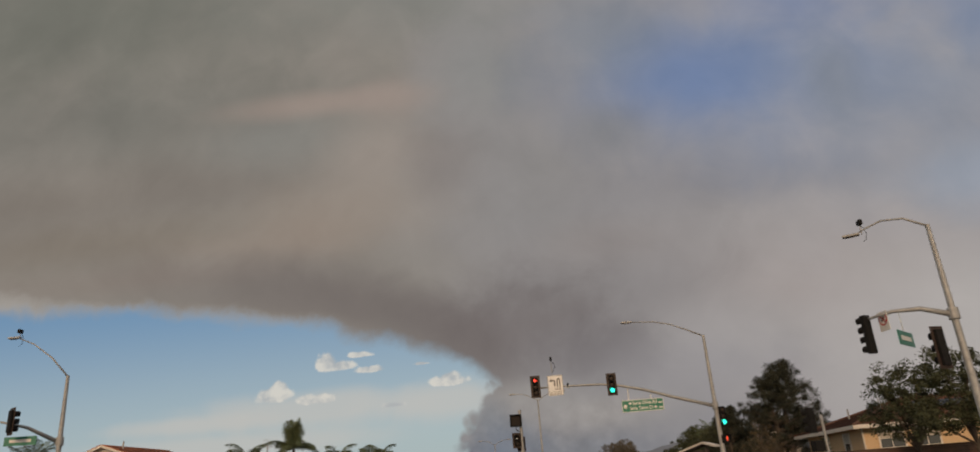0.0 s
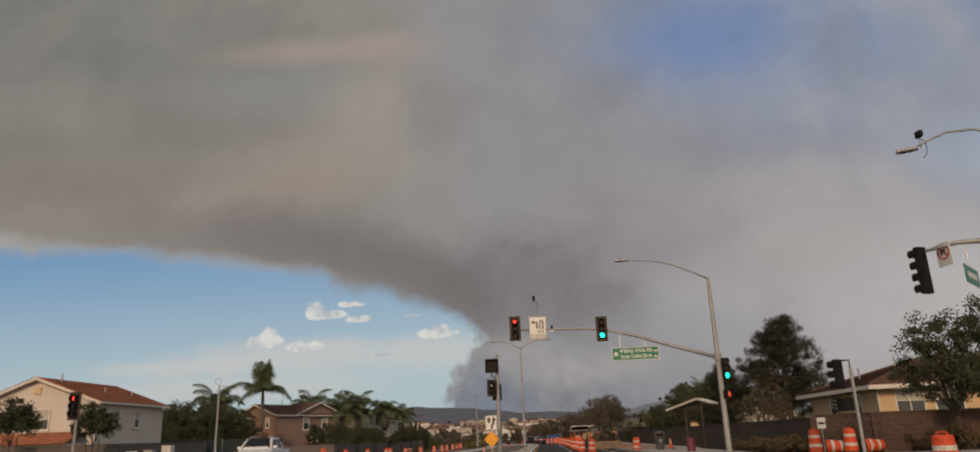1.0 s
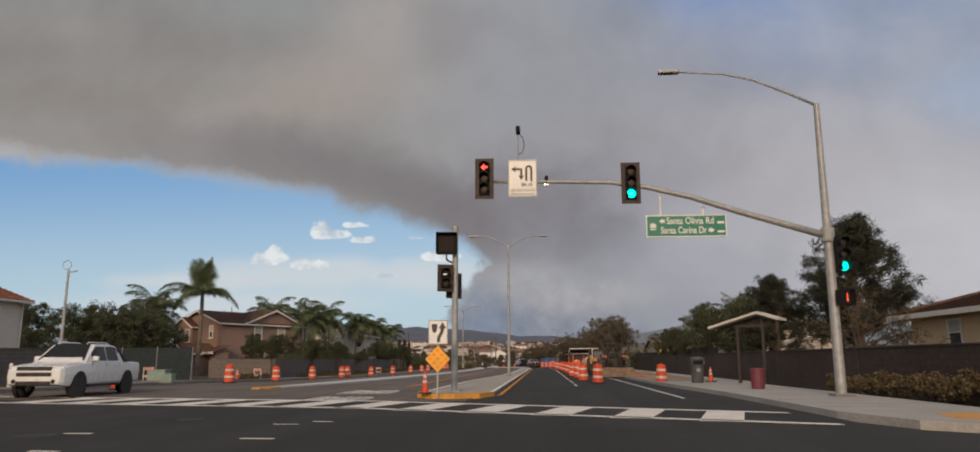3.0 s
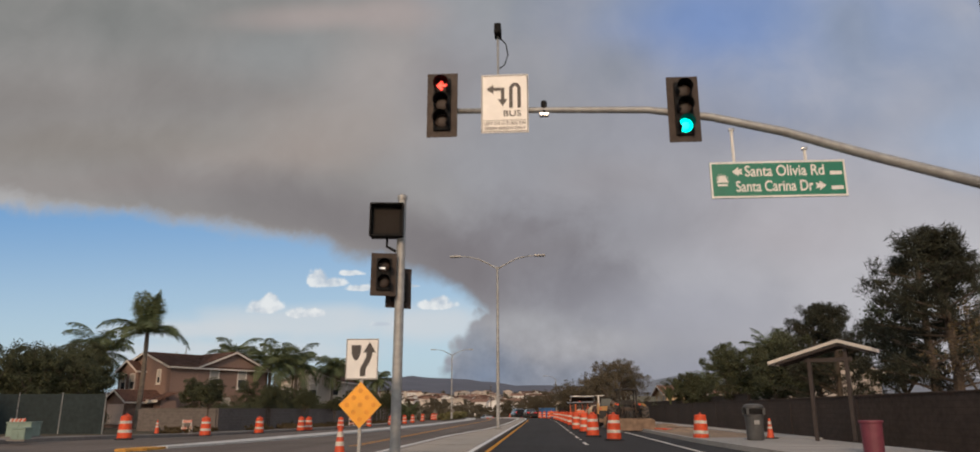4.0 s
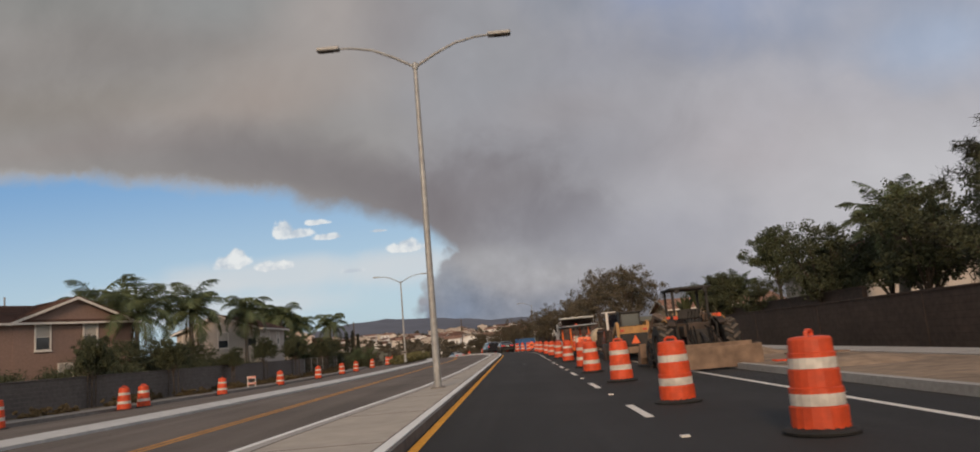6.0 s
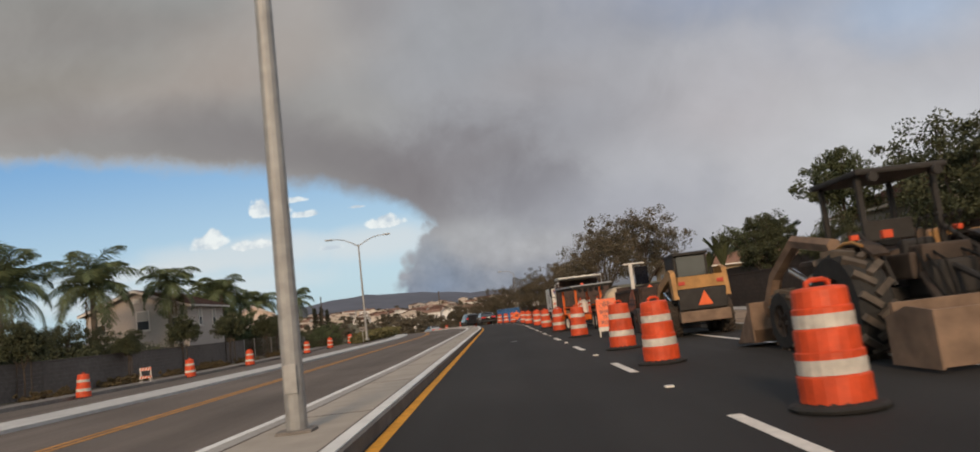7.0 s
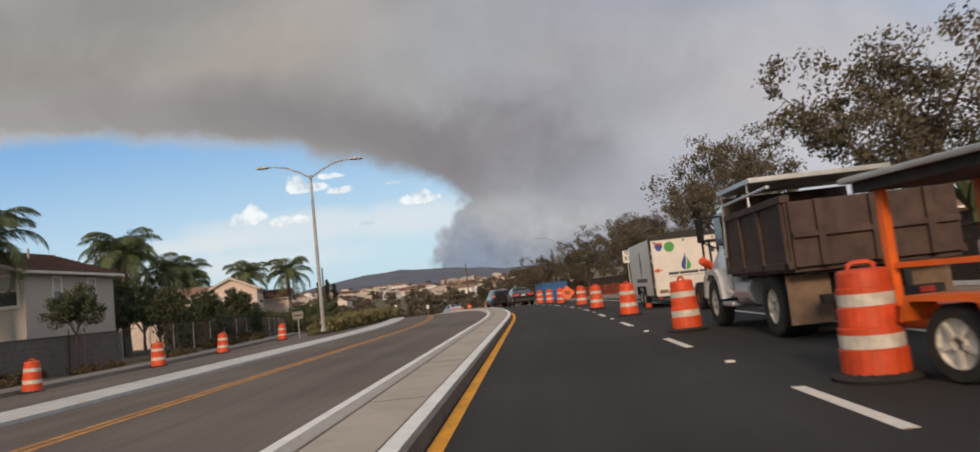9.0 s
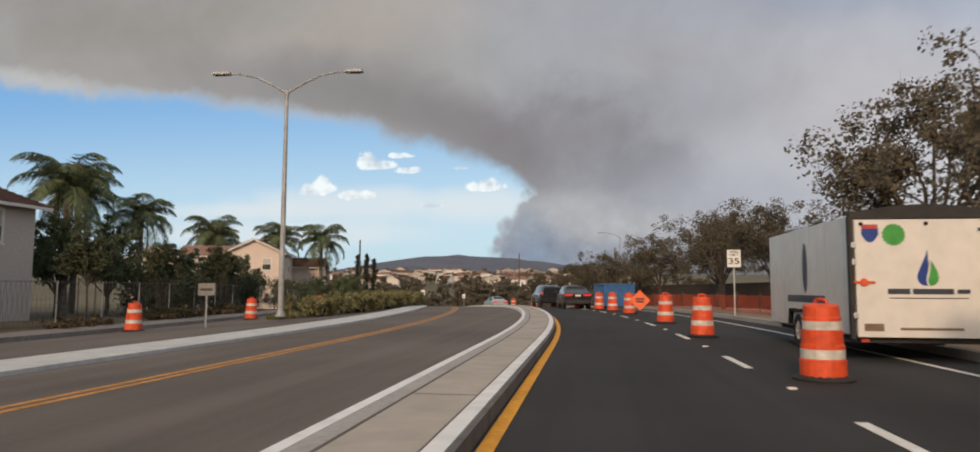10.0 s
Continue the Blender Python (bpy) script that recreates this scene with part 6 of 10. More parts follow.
def leaf_mesh(name, centres, per, radius, size, mat_, parent, seed, squash=0.8, needle=False):
    """Many small folded leaves round the given clump centres, as one mesh."""
    r = np.random.RandomState(seed)
    c = np.asarray(centres, float)
    n = len(c) * per
    base = np.repeat(c, per, axis=0)
    off = r.normal(size=(n, 3))
    off /= np.linalg.norm(off, axis=1)[:, None] + 1e-9
    rad = radius if np.isscalar(radius) else np.repeat(np.asarray(radius), per)[:, None]
    off *= (r.rand(n, 1) ** 0.55) * rad
    off[:, 2] *= squash
    p = base + off
    a = r.normal(size=(n, 3))
    a /= np.linalg.norm(a, axis=1)[:, None]
    b = np.cross(a, r.normal(size=(n, 3)))
    b /= np.linalg.norm(b, axis=1)[:, None] + 1e-9
    s = size * (0.6 + 0.8 * r.rand(n, 1))
    L, Wd = (1.6, 0.12) if needle else (1.0, 0.55)
    v = np.stack([p - a * s * L, p + b * s * Wd, p + a * s * L, p - b * s * Wd], 1).reshape(-1, 3)
    me = bpy.data.meshes.new(name)
    me.from_pydata(v.tolist(), [], np.arange(4 * n).reshape(-1, 4).tolist())
    me.materials.append(mat_)
    ob = new(name, me)
    ob.parent = parent
    return ob


def broadleaf(name, h, spread, trunk, mat_, label, seed, clumps=110, per=46, leaf=0.10, lean=0.0, bare=0.0, low=0.28, sparse=1.0):
    """A tree with a tapered trunk, limbs and an uneven crown of small leaves."""
    r = random.Random(seed)
    top = thing(name, pose(0, 0, 0), label, "tree")
    bm = bmesh.new()
    fork = Vector((lean * 0.4, 0, h * low))
    tube(bm, [(0, 0, -0.1), (0.02, 0.01, h * low * 0.5), fork], (trunk, trunk * 0.8, trunk * 0.7), 8)
    centres = []
    limbs = 9
    for i in range(limbs):
        a = 2 * math.pi * (i + r.uniform(-0.3, 0.3)) / limbs
        out = spread * r.uniform(0.45, 1.0)
        tip = Vector((math.cos(a) * out + lean, math.sin(a) * out, h * r.uniform(low + 0.25, 0.93)))
        if i % 3 == 0:
            tip = Vector((math.cos(a) * out * 0.3 + lean, math.sin(a) * out * 0.3, h * r.uniform(0.85, 0.97)))
        midp = fork.lerp(tip, 0.5) + Vector((r.uniform(-0.2, 0.2), r.uniform(-0.2, 0.2), r.uniform(0.05, 0.3)))
        tube(bm, [fork, midp, tip], (trunk * 0.42, trunk * 0.24, trunk * 0.07), 6)
        for k in range(4):
            t = r.uniform(0.35, 0.95)
            q = fork.lerp(midp, t * 2) if t < 0.5 else midp.lerp(tip, t * 2 - 1)
            twig = q + Vector((r.uniform(-1, 1), r.uniform(-1, 1), r.uniform(-0.1, 0.9))) * spread * 0.33
            tube(bm, [q, q.lerp(twig, 0.5) + Vector((0, 0, 0.08)), twig], (trunk * 0.13, trunk * 0.08, trunk * 0.025), 4)
            centres.append(twig)
            if r.random() < bare:
                tw2 = twig + Vector((r.uniform(-0.4, 0.4), r.uniform(-0.4, 0.4), r.uniform(0.3, 0.9)))
                tube(bm, [twig, tw2], (trunk * 0.03, trunk * 0.01), 4)
        centres += [tip, midp.lerp(tip, 0.6)]
    part("trunk", bm, BARK, top, "grey-brown trunk and limbs")
    while len(centres) < clumps:
        base = r.choice(centres[:60])
        c = base + Vector([max(-0.3, min(0.3, r.gauss(0, q_))) for q_ in (0.21, 0.21, 0.17)]) * spread
        if c.z > h * low * 0.95 and c.z < h * 1.02:
            centres.append(c)
    rad = [spread * r.uniform(0.10, 0.24) * sparse for _ in centres]
    leaf_mesh("crown", [tuple(c) for c in centres], per, rad, leaf, mat_, top, seed)
    return top


def pine(name, h, spread, label, seed, mat_=None):
    r = random.Random(seed)
    top = thing(name, pose(0, 0, 0), label, "tree")
    bm = bmesh.new()
    tube(bm, [(0, 0, -0.1), (0.1, 0.05, h * 0.4), (0.0, 0.1, h * 0.75), (0.05, 0, h * 0.97)], (0.24, 0.19, 0.11, 0.03), 8)
    centres = []
    for i in range(58):
        z = h * (0.16 + 0.82 * (i / 58) ** 0.85)
        k = 1 - (z / h) ** 1.7
        L = spread * max(0.12, k) * r.uniform(0.65, 1.2) + 0.15
        a = r.uniform(0, 2 * math.pi)
        tip = Vector((math.cos(a) * L, math.sin(a) * L, z + L * r.uniform(0.1, 0.5)))
        tube(bm, [(0, 0, z), tip * 0.5 + Vector((0, 0, z * 0.5)), tip], (0.06, 0.04, 0.012), 4)
        for t in (0.45, 0.65, 0.85, 1.0):
            centres.append(Vector((0, 0, z)).lerp(tip, t) + Vector((r.gauss(0, 0.18), r.gauss(0, 0.18), r.gauss(0, 0.1))))
    part("trunk", bm, BARK, top, "dark trunk and boughs")
    rad = [r.uniform(0.25, 0.55) for _ in centres]
    leaf_mesh("crown", [tuple(c) for c in centres], 70, rad, 0.13, mat_ or LEAF_PINE, top, seed, 0.9, True)
    return top


def palm(name, h, frond, label, seed, fronds=26, droop=1.0, mat_=None, trunk=0.17, top_up=84, low_up=-22, hang=0.35, dead=3, ups=None):
    r = random.Random(seed)
    top = thing(name, pose(0, 0, 0), label, "palm tree", "palms behind the far wall")
    bm = bmesh.new()
    pts, rad = [], []
    for i in range(9):
        t = i / 8
        pts.append((0.12 * math.sin(t * 2.2), 0.08 * math.sin(t * 3), -0.1 + t * (h + 0.1)))
        rad.append(trunk * (1.15 - 0.35 * t + (0.10 if i == 0 else 0)) + (0.03 if i % 2 else 0))
    tube(bm, pts, rad, 10)
    part("trunk", bm, PALM_BARK, top, "grey ringed trunk")
    crown = Vector(pts[-1])
    V_, F_ = [], []
    stems = bmesh.new()
    for i in range(fronds):
        a = 2 * math.pi * i * 0.381966 + r.uniform(-0.15, 0.15)
        up = radians(top_up - (top_up - low_up) * (i / max(1, fronds - 1)) ** 1.25 + r.uniform(-6, 6))
        bow = droop
        if ups:
            up = radians(ups[i] + r.uniform(-3, 3))
            bow = droop if ups[i] < 50 else 0.22
        L = frond * r.uniform(0.8, 1.1) * (0.8 if ups and ups[i] > 50 else 1.0)
        d = Vector((math.cos(a), math.sin(a), 0))
        p, prev, curve = crown.copy(), None, []
        ang = up
        n = 12
        for k in range(n + 1):
            curve.append(p.copy())
            p = p + (d * math.cos(ang) + Vector((0, 0, math.sin(ang)))) * (L / n)
            ang -= radians(9.5) * bow * (0.5 + k / n)
        tube(stems, curve, [0.03 * (1 - k / (n + 1)) + 0.004 for k in range(n + 1)], 4)
        side = d.cross(Vector((0, 0, 1))).normalized()
        for k in range(1, n):
            for sub in (0.0, 0.14, 0.28, 0.43, 0.57, 0.71, 0.86):
                q = curve[k].lerp(curve[k + 1], sub)
                fwd = (curve[k + 1] - curve[k]).normalized()
                ll = frond * 0.30 * math.sin(math.pi * min(1, (k + sub + 0.8) / (n + 0.6))) ** 0.7
                for s in (-1, 1):
                    tip = q + (side * s * 0.85 + fwd * 0.55 + Vector((0, 0, r.uniform(-0.75, 0.15) - hang))).normalized() * ll * r.uniform(0.8, 1.1)
                    w = fwd * 0.0095 * frond / 2
                    b0 = len(V_)
                    mid_ = q.lerp(tip, 0.55) + Vector((0, 0, 0.04))
                    V_ += [tuple(q - w), tuple(q + w), tuple(mid_ + w), tuple(tip), tuple(mid_ - w)]
                    F_.append((b0, b0 + 1, b0 + 2, b0 + 3, b0 + 4))
    part("rachis", stems, LEAF_OLIVE, top)
    for i in range(dead):
        a = 2.1 * i + r.uniform(-0.3, 0.3)
        d = Vector((math.cos(a), math.sin(a), 0))
        old = bmesh.new()
        low_ = crown + d * 0.55 + Vector((0, 0, -frond * 0.62))
        tube(old, [crown, crown + d * 0.45 + Vector((0, 0, -0.25)), low_], (0.03, 0.03, 0.01), 4)
        for k in range(60):
            t = r.uniform(0.3, 1.0)
            q = (crown + d * 0.45).lerp(low_, t)
            e = q + Vector((r.uniform(-0.22, 0.22), r.uniform(-0.22, 0.22), -r.uniform(0.2, 0.5)))
            tube(old, [q, e], (0.018, 0.006), 3)
        part("dead_frond", old, LEAF_PALM_DRY, top, "brown hanging frond")
    me = bpy.data.meshes.new("crown")
    me.from_pydata(V_, [], F_)
    me.materials.append(mat_ or LEAF_PALM)
    o = new("crown", me)
    o.parent = top
    return top


def shrub(name, w, d_, h, mat_, label, seed, clumps=40, per=55, leaf=0.07, category="shrub"):
    r = random.Random(seed)
    top = thing(name, pose(0, 0, 0), label, category)
    cs = [(r.uniform(-w / 2, w / 2), r.uniform(-d_ / 2, d_ / 2), h * r.uniform(0.12, 0.9) * (1 - 0.35 * abs(r.uniform(-1, 1)))) for _ in range(clumps)]
    bm = bmesh.new()
    for c in cs[::4]:
        tube(bm, [(c[0] * 0.4, c[1] * 0.4, -0.05), c], (0.025, 0.008), 4)
    tagged(part("woody_base", bm, BARK, top), kind="stuff")
    leaf_mesh("foliage", cs, per, h * 0.26, leaf, mat_, top, seed)
    return top


def place(proto, spots_, tall=0.0):
    """The first spot takes the plant itself, the others copies: x, y, turn, size."""
    for i, (x, y, turn_, size) in enumerate(spots_):
        z = 0.08 + level(x, y) if abs(x) < 60 else land(x, y)
        if tall:
            size += (0.08 - z) / tall
        m = pose(x, y, z, 0, 0, turn_)
        if i == 0:
            proto.matrix_basis = m
            proto.scale = (size,) * 3
        else:
            o = copy_thing(proto, m)
            o.scale = (size,) * 3


# dark pines and rounded trees over the corner garden
place(pine("pine_tree", 8.6, 3.9, "tall dark pine with ragged boughs behind the wall", 1), [(18.2, 63.4, 0, 1.0), (21.8, 72.0, 80, 1.25), (15.4, 68.5, 200, 0.72), (17.6, 77.0, 120, 0.85)])
place(broadleaf("garden_tree", 6.2, 2.7, 0.16, LEAF_DARK, "dense dark green tree behind the garden wall", 2, 130, 110, 0.066, low=0.25), [(-41.2, 96.6, 30, 1.25), (-43.5, 91.0, 200, 1.15), (-37.6, 88.0, 30, 1.05), (-35.6, 84.0, 250, 0.95), (20.4, 97.4, 0, 0.85), (15.6, 88.5, 70, 0.9), (15.4, 97.0, 160, 0.58), (19.5, 86.0, 20, 1.1), (14.9, 104.0, 250, 0.75), (16.5, 81.5, 300, 0.9), (20.0, 91, 200, 1.05), (15.2, 73.5, 30, 0.85), (19.6, 36.5, 30, 0.98), (17.4, 37.6, 110, 0.9), (23, 78, 33, 1.2), (-36.4, 78.0, 60, 0.95), (-33.4, 79.0, 150, 0.9), (-31.4, 80.6, 20, 0.88), (-40.5, 78, 60, 1.0), (-44.5, 82, 100, 1.0), (-43.0, 93, 10, 1.0), (-46.5, 97, 50, 1.05), (-40.5, 90, 130, 0.8), (-50, 101, 200, 1.1), (-23.9, 98.6, 10, 0.6), (-24.3, 102.8, 120, 0.63), (-24.2, 106.8, 230, 0.6), (-24.6, 110.6, 300, 0.56), (-27.0, 100.5, 60, 0.7), (-28.6, 112.0, 200, 0.6)])
place(broadleaf("round_tree", 6.6, 2.2, 0.13, LEAF_OLIVE, "round-headed green tree on a slim trunk", 5, 120, 120, 0.06, low=0.42), [(18.05, 101.0, 30, 1.12), (15.6, 105.0, 200, 0.72)])
place(broadleaf("bare_tree", 4.4, 1.9, 0.10, LEAF_DRY, "thin half-bare tree with brown twigs", 9, 60, 20, 0.045, bare=0.9, low=0.22), [(14.6, 55.0, 0, 1.0), (13.9, 49.5, 140, 0.7)])
place(broadleaf("street_tree", 6.3, 3.4, 0.17, LEAF_RUST, "spreading street tree with rusty thinning leaves", 12, 200, 92, 0.058, bare=0.9, low=0.26, sparse=0.78), [(9.2, 107.6, 0, 0.92), (9.7, 125.0, 130, 1.1), (8.3, 150.5, 250, 0.95), (8.6, 138, 40, 0.8), (6.0, 166, 300, 0.95), (2.0, 182, 20, 0.95), (9.4, 158, 80, 1.0), (-2, 196, 160, 0.95), (-7, 210, 60, 0.95), (6, 188, 210, 1.1), (0, 212, 10, 1.1)])
place(broadleaf("half_bare_tree", 6.0, 2.6, 0.14, LEAF_RUST, "half-bare street tree with twigs showing", 17, 90, 50, 0.055, bare=1.0, low=0.25, sparse=0.7), [(8.2, 118.6, 0, 1.0), (7.2, 143.5, 100, 0.9)])

place(broadleaf("verge_tree", 5.0, 1.9, 0.11, LEAF_GREEN, "leafy green tree beside the wire fence", 61, 110, 105, 0.066, low=0.22), [(-26.4, 136.0, 0, 1.0), (-28.6, 139.0, 0, 1.05), (-25.2, 138.2, 90, 0.9), (-30.0, 145.0, 140, 1.2), (-27.9, 150.6, 200, 0.86), (-26.3, 155.4, 300, 0.84), (-31.5, 175, 10, 0.62), (-24.4, 166, 30, 0.6), (-27.8, 182, 50, 0.8), (-24.5, 176, 90, 0.7)])

# palms
pq = palm("queen_palm", 7.4, 3.9, "feathery queen palm with long drooping fronds", 3, 19, 1.3)
place(pq, [(-25.6, 123.4, 100, 0.84), (-26.4, 136.6, 200, 0.84), (-29.4, 141, 70, 0.86), (-27.2, 144, 160, 0.72), (-37.1, 199.5, 10, 1.06), (-43.6, 200.5, 130, 1.08), (-52.2, 198, 200, 1.18), (-55.5, 205, 40, 1.05)], 8.4)
pb = palm("queen_palm", 6.3, 4.4, "broad feathery queen palm with arching fronds behind the wall", 13, 21, 1.12, None, 0.19, 86, -20, 0.28)
place(pb, [(-43.4, 101.2, 60, 1.05), (-28.5, 117.3, 0, 1.0), (-27.2, 106.0, 140, 0.9), (-33.5, 111.5, 250, 1.0)], 8.4)
pk = palm("tall_palm", 8.2, 4.7, "tall palm with an upright tuft and a few arching fronds", 21, 18, 1.0, None, 0.2, 90, 4, 0.2, 0, (88, 82, 77, 85, 72, 80, 68, 75, 87, 48, 42, 38, 45, 34, 40, 28, 20, 10))
place(pk, [(-34.0, 93.2, 0, 1.0)])
ps = palm("small_palm", 3.8, 2.0, "short stiff palm in the garden", 31, 22, 0.7, LEAF_PALM, 0.16, 82, -15, 0.1, 0)
place(ps, [(17.0, 84.2, 0, 1.25), (19.2, 113.0, 90, 1.0), (18.6, 118.0, 30, 1.0), (-27.5, 36.2, 40, 1.0), (-29, 37, 100, 0.9)])

# broad leaves of banana plants behind the wall
def banana(seed):
    r = random.Random(seed)
    top = thing("banana_plant", pose(0, 0, 0), "banana plant with tall torn paddle leaves", "plant")
    bm = bmesh.new()
    tube(bm, [(0, 0, -0.05), (0, 0, 2.2)], (0.16, 0.11), 8)
    part("stem", bm, LEAF_OLIVE, top)
    for i in range(9):
        a = i * 2.4 + r.uniform(-0.3, 0.3)
        d = Vector((math.cos(a), math.sin(a), 0))
        side = d.cross(Vector((0, 0, 1)))
        bm = bmesh.new()
        ang, p, rows = radians(r.uniform(66, 88)), Vector((0, 0, 1.9)), []
        for k in range(8):
            w = 0.24 * math.sin(math.pi * (k + 0.4) / 8) ** 0.8
            rows.append([bm.verts.new(p - side * w + Vector((0, 0, 0.05))), bm.verts.new(p), bm.verts.new(p + side * w + Vector((0, 0, 0.05)))])
            p = p + (d * math.cos(ang) + Vector((0, 0, math.sin(ang)))) * 0.3
            ang -= radians(r.uniform(2, 8))
        for x, y in zip(rows, rows[1:]):
            bm.faces.new((x[0], x[1], y[1], y[0])), bm.faces.new((x[1], x[2], y[2], y[1]))
        part("leaf", bm, LEAF_OLIVE, top)
    return top


place(banana(4), [(16.2, 115.2, 0, 1.2), (15.3, 115.8, 130, 0.95), (18.4, 114.6, 220, 1.1)])

# hedges, shrubs, dry brush
place(shrub("hedge_bank", 5.0, 2.4, 1.15, LEAF_DRY, "overgrown olive and brown shrubs in front of the wall", 3, 70, 70, 0.07, "hedge"), [(14.0, 41.0, 60, 1.0), (12.0, 44.0, 92, 0.75), (11.8, 48.3, 88, 0.6), (18.0, 37.6, 0, 0.9), (23.0, 37.6, 4, 0.9), (28, 37.6, 2, 0.9)])
place(shrub("garden_shrub", 2.6, 2.2, 2.3, LEAF_DARK, "dense dark garden shrub", 6, 70, 120, 0.056), [(-23.4, 83, 0, 1.0), (-23.2, 88.5, 60, 1.0), (-23.3, 92.5, 200, 1.1), (-23.3, 96, 140, 1.15), (-23.4, 100.6, 10, 1.15), (-23.5, 104.8, 20, 1.2), (-23.5, 109, 200, 1.15), (-23.2, 112.4, 100, 1.0), (-23.2, 115.8, 80, 1.05), (-22.9, 119, 170, 0.8), (-22.6, 123.0, 300, 0.7), (-23.6, 140.5, 50, 1.3), (-25.5, 145, 100, 1.4), (-24.5, 150, 220, 1.2), (-27.0, 156, 10, 1.3), (-30.5, 66.5, 120, 1.1), (-29.0, 74.5, 200, 0.9), (-32.0, 74.5, 20, 1.1), (-26.6, 75.0, 100, 0.6), (-35, 72, 100, 1.2), (13.6, 121, 30, 0.9), (12.4, 148, 60, 1.0), (-30, 162, 70, 1.5), (-28, 170, 70, 1.4), (-34, 160, 10, 1.5), (-33, 200, 0, 1.5), (-38, 205, 90, 1.6), (-29.5, 195, 120, 1.4)])
place(shrub("verge_scrub", 3.4, 1.3, 0.45, LEAF_DRY, "low dry yellowing verge plants", 8, 50, 45, 0.05), [(-19.4, 84, 90, 1.0), (-19.2, 90, 95, 1.1), (-19.0, 97, 88, 1.0), (-19.1, 103.5, 92, 1.1), (-18.9, 109.5, 90, 1.0), (-19.1, 115, 85, 1.1), (-18.8, 121, 92, 1.0), (-18.8, 128, 100, 1.1), (-20.8, 94, 90, 1.2), (-20.8, 106, 90, 1.2), (-20.6, 118, 92, 1.2), (-21.2, 79, 100, 1.0), (-20.0, 73, 100, 1.1), (-19.8, 136, 100, 1.4), (-20.8, 143, 105, 1.5)])
place(shrub("island_bush", 5.5, 2.0, 0.75, LEAF_MOUND, "low mounded olive shrubs at the roadside", 14, 90, 75, 0.06), [(-12.6, 136.5, 92, 1.25), (-12.3, 141.5, 94, 1.4), (-12.4, 147, 96, 1.4), (-13.0, 153, 100, 1.4), (-12.3, 131, 90, 0.35)])
yt = broadleaf("young_tree", 3.3, 1.15, 0.045, LEAF_DARK, "young staked street tree with a small crown", 23, 90, 110, 0.05, low=0.42, sparse=1.25)
for x in (-0.28, 0.28):
    bm = bmesh.new()
    part("stake", tube(bm, [(x, 0, -0.05), (x, 0, 1.7)], 0.025, 6), BARK, yt, "wooden stake")
place(yt, [(-23.6, 82.0, 0, 1.05), (-21.2, 90.0, 80, 1.0), (-20.8, 98.0, 20, 1.0), (-20.4, 106.5, 140, 0.85), (-20.9, 114.5, 60, 1.1), (-20.6, 122.3, 200, 1.15), (-20.2, 130, 30, 1.1), (-21.4, 137, 90, 1.1), (-23.0, 146, 10, 1.2), (-19.6, 75.6, 120, 0.95), (-30.4, 46.3, 60, 1.3), (-25.0, 45.6, 10, 1.15)])


def tiered_conifer():
    """A young ornamental pine: whorls of flat, slightly rising boughs in even tiers."""
    r = random.Random(41)
    top = thing("small_conifer", pose(0, 0, 0), "small tiered green conifer in the garden", "tree")
    bm = bmesh.new()
    part("trunk", tube(bm, [(0, 0, -0.05), (0, 0, 2.75)], (0.05, 0.012), 6), BARK, top)
    for k in range(11):
        z = 0.45 + 0.21 * k
        L = 0.86 * (1 - k / 12.5)
        for i in range(9):
            a = 2 * math.pi * i / 9 + 0.4 * k
            d = Vector((math.cos(a), math.sin(a), 0))
            side = Vector((-d.y, d.x, 0))
            bm = bmesh.new()
            tube(bm, [Vector((0, 0, z)), Vector((0, 0, z + 0.03)) + d * L * 0.5, Vector((0, 0, z + 0.12)) + d * L], (0.012, 0.010, 0.004), 4)
            for j in range(12):
                q = Vector((0, 0, z + 0.12 * (j / 12) ** 2)) + d * L * (0.15 + 0.85 * j / 12)
                for s_ in (-1, 1):
                    tip = q + (side * s_ * 0.8 + d * 0.6 + Vector((0, 0, 0.35))) * (0.10 + 0.03 * r.random())
                    tube(bm, [q, tip], (0.012, 0.003), 3)
            part("bough", bm, LEAF_HEDGE, top)
    return top


nf = tiered_conifer()
place(nf, [(16.4, 47.5, 0, 1.0)])
cy = thing("cypress", pose(0, 0, 0), "slender dark green cypress tree in a garden", "tree")
bm = bmesh.new()
part("trunk", tube(bm, [(0, 0, -0.1), (0, 0, 9)], (0.15, 0.03), 6), BARK, cy)
rr_ = random.Random(2)
leaf_mesh("crown", [(rr_.gauss(0, 0.16) , rr_.gauss(0, 0.16), 0.6 + 9.2 * k / 70) for k in range(70)], 70, [0.62 * math.sin(math.pi * min(1, (k + 6) / 78)) ** 0.6 + 0.1 for k in range(70)], 0.10, LEAF_PINE, cy, 77)
place(cy, [(-39, 222, 0, 1.0), (-37.8, 223, 90, 1.02), (-36.8, 224, 10, 0.95)])

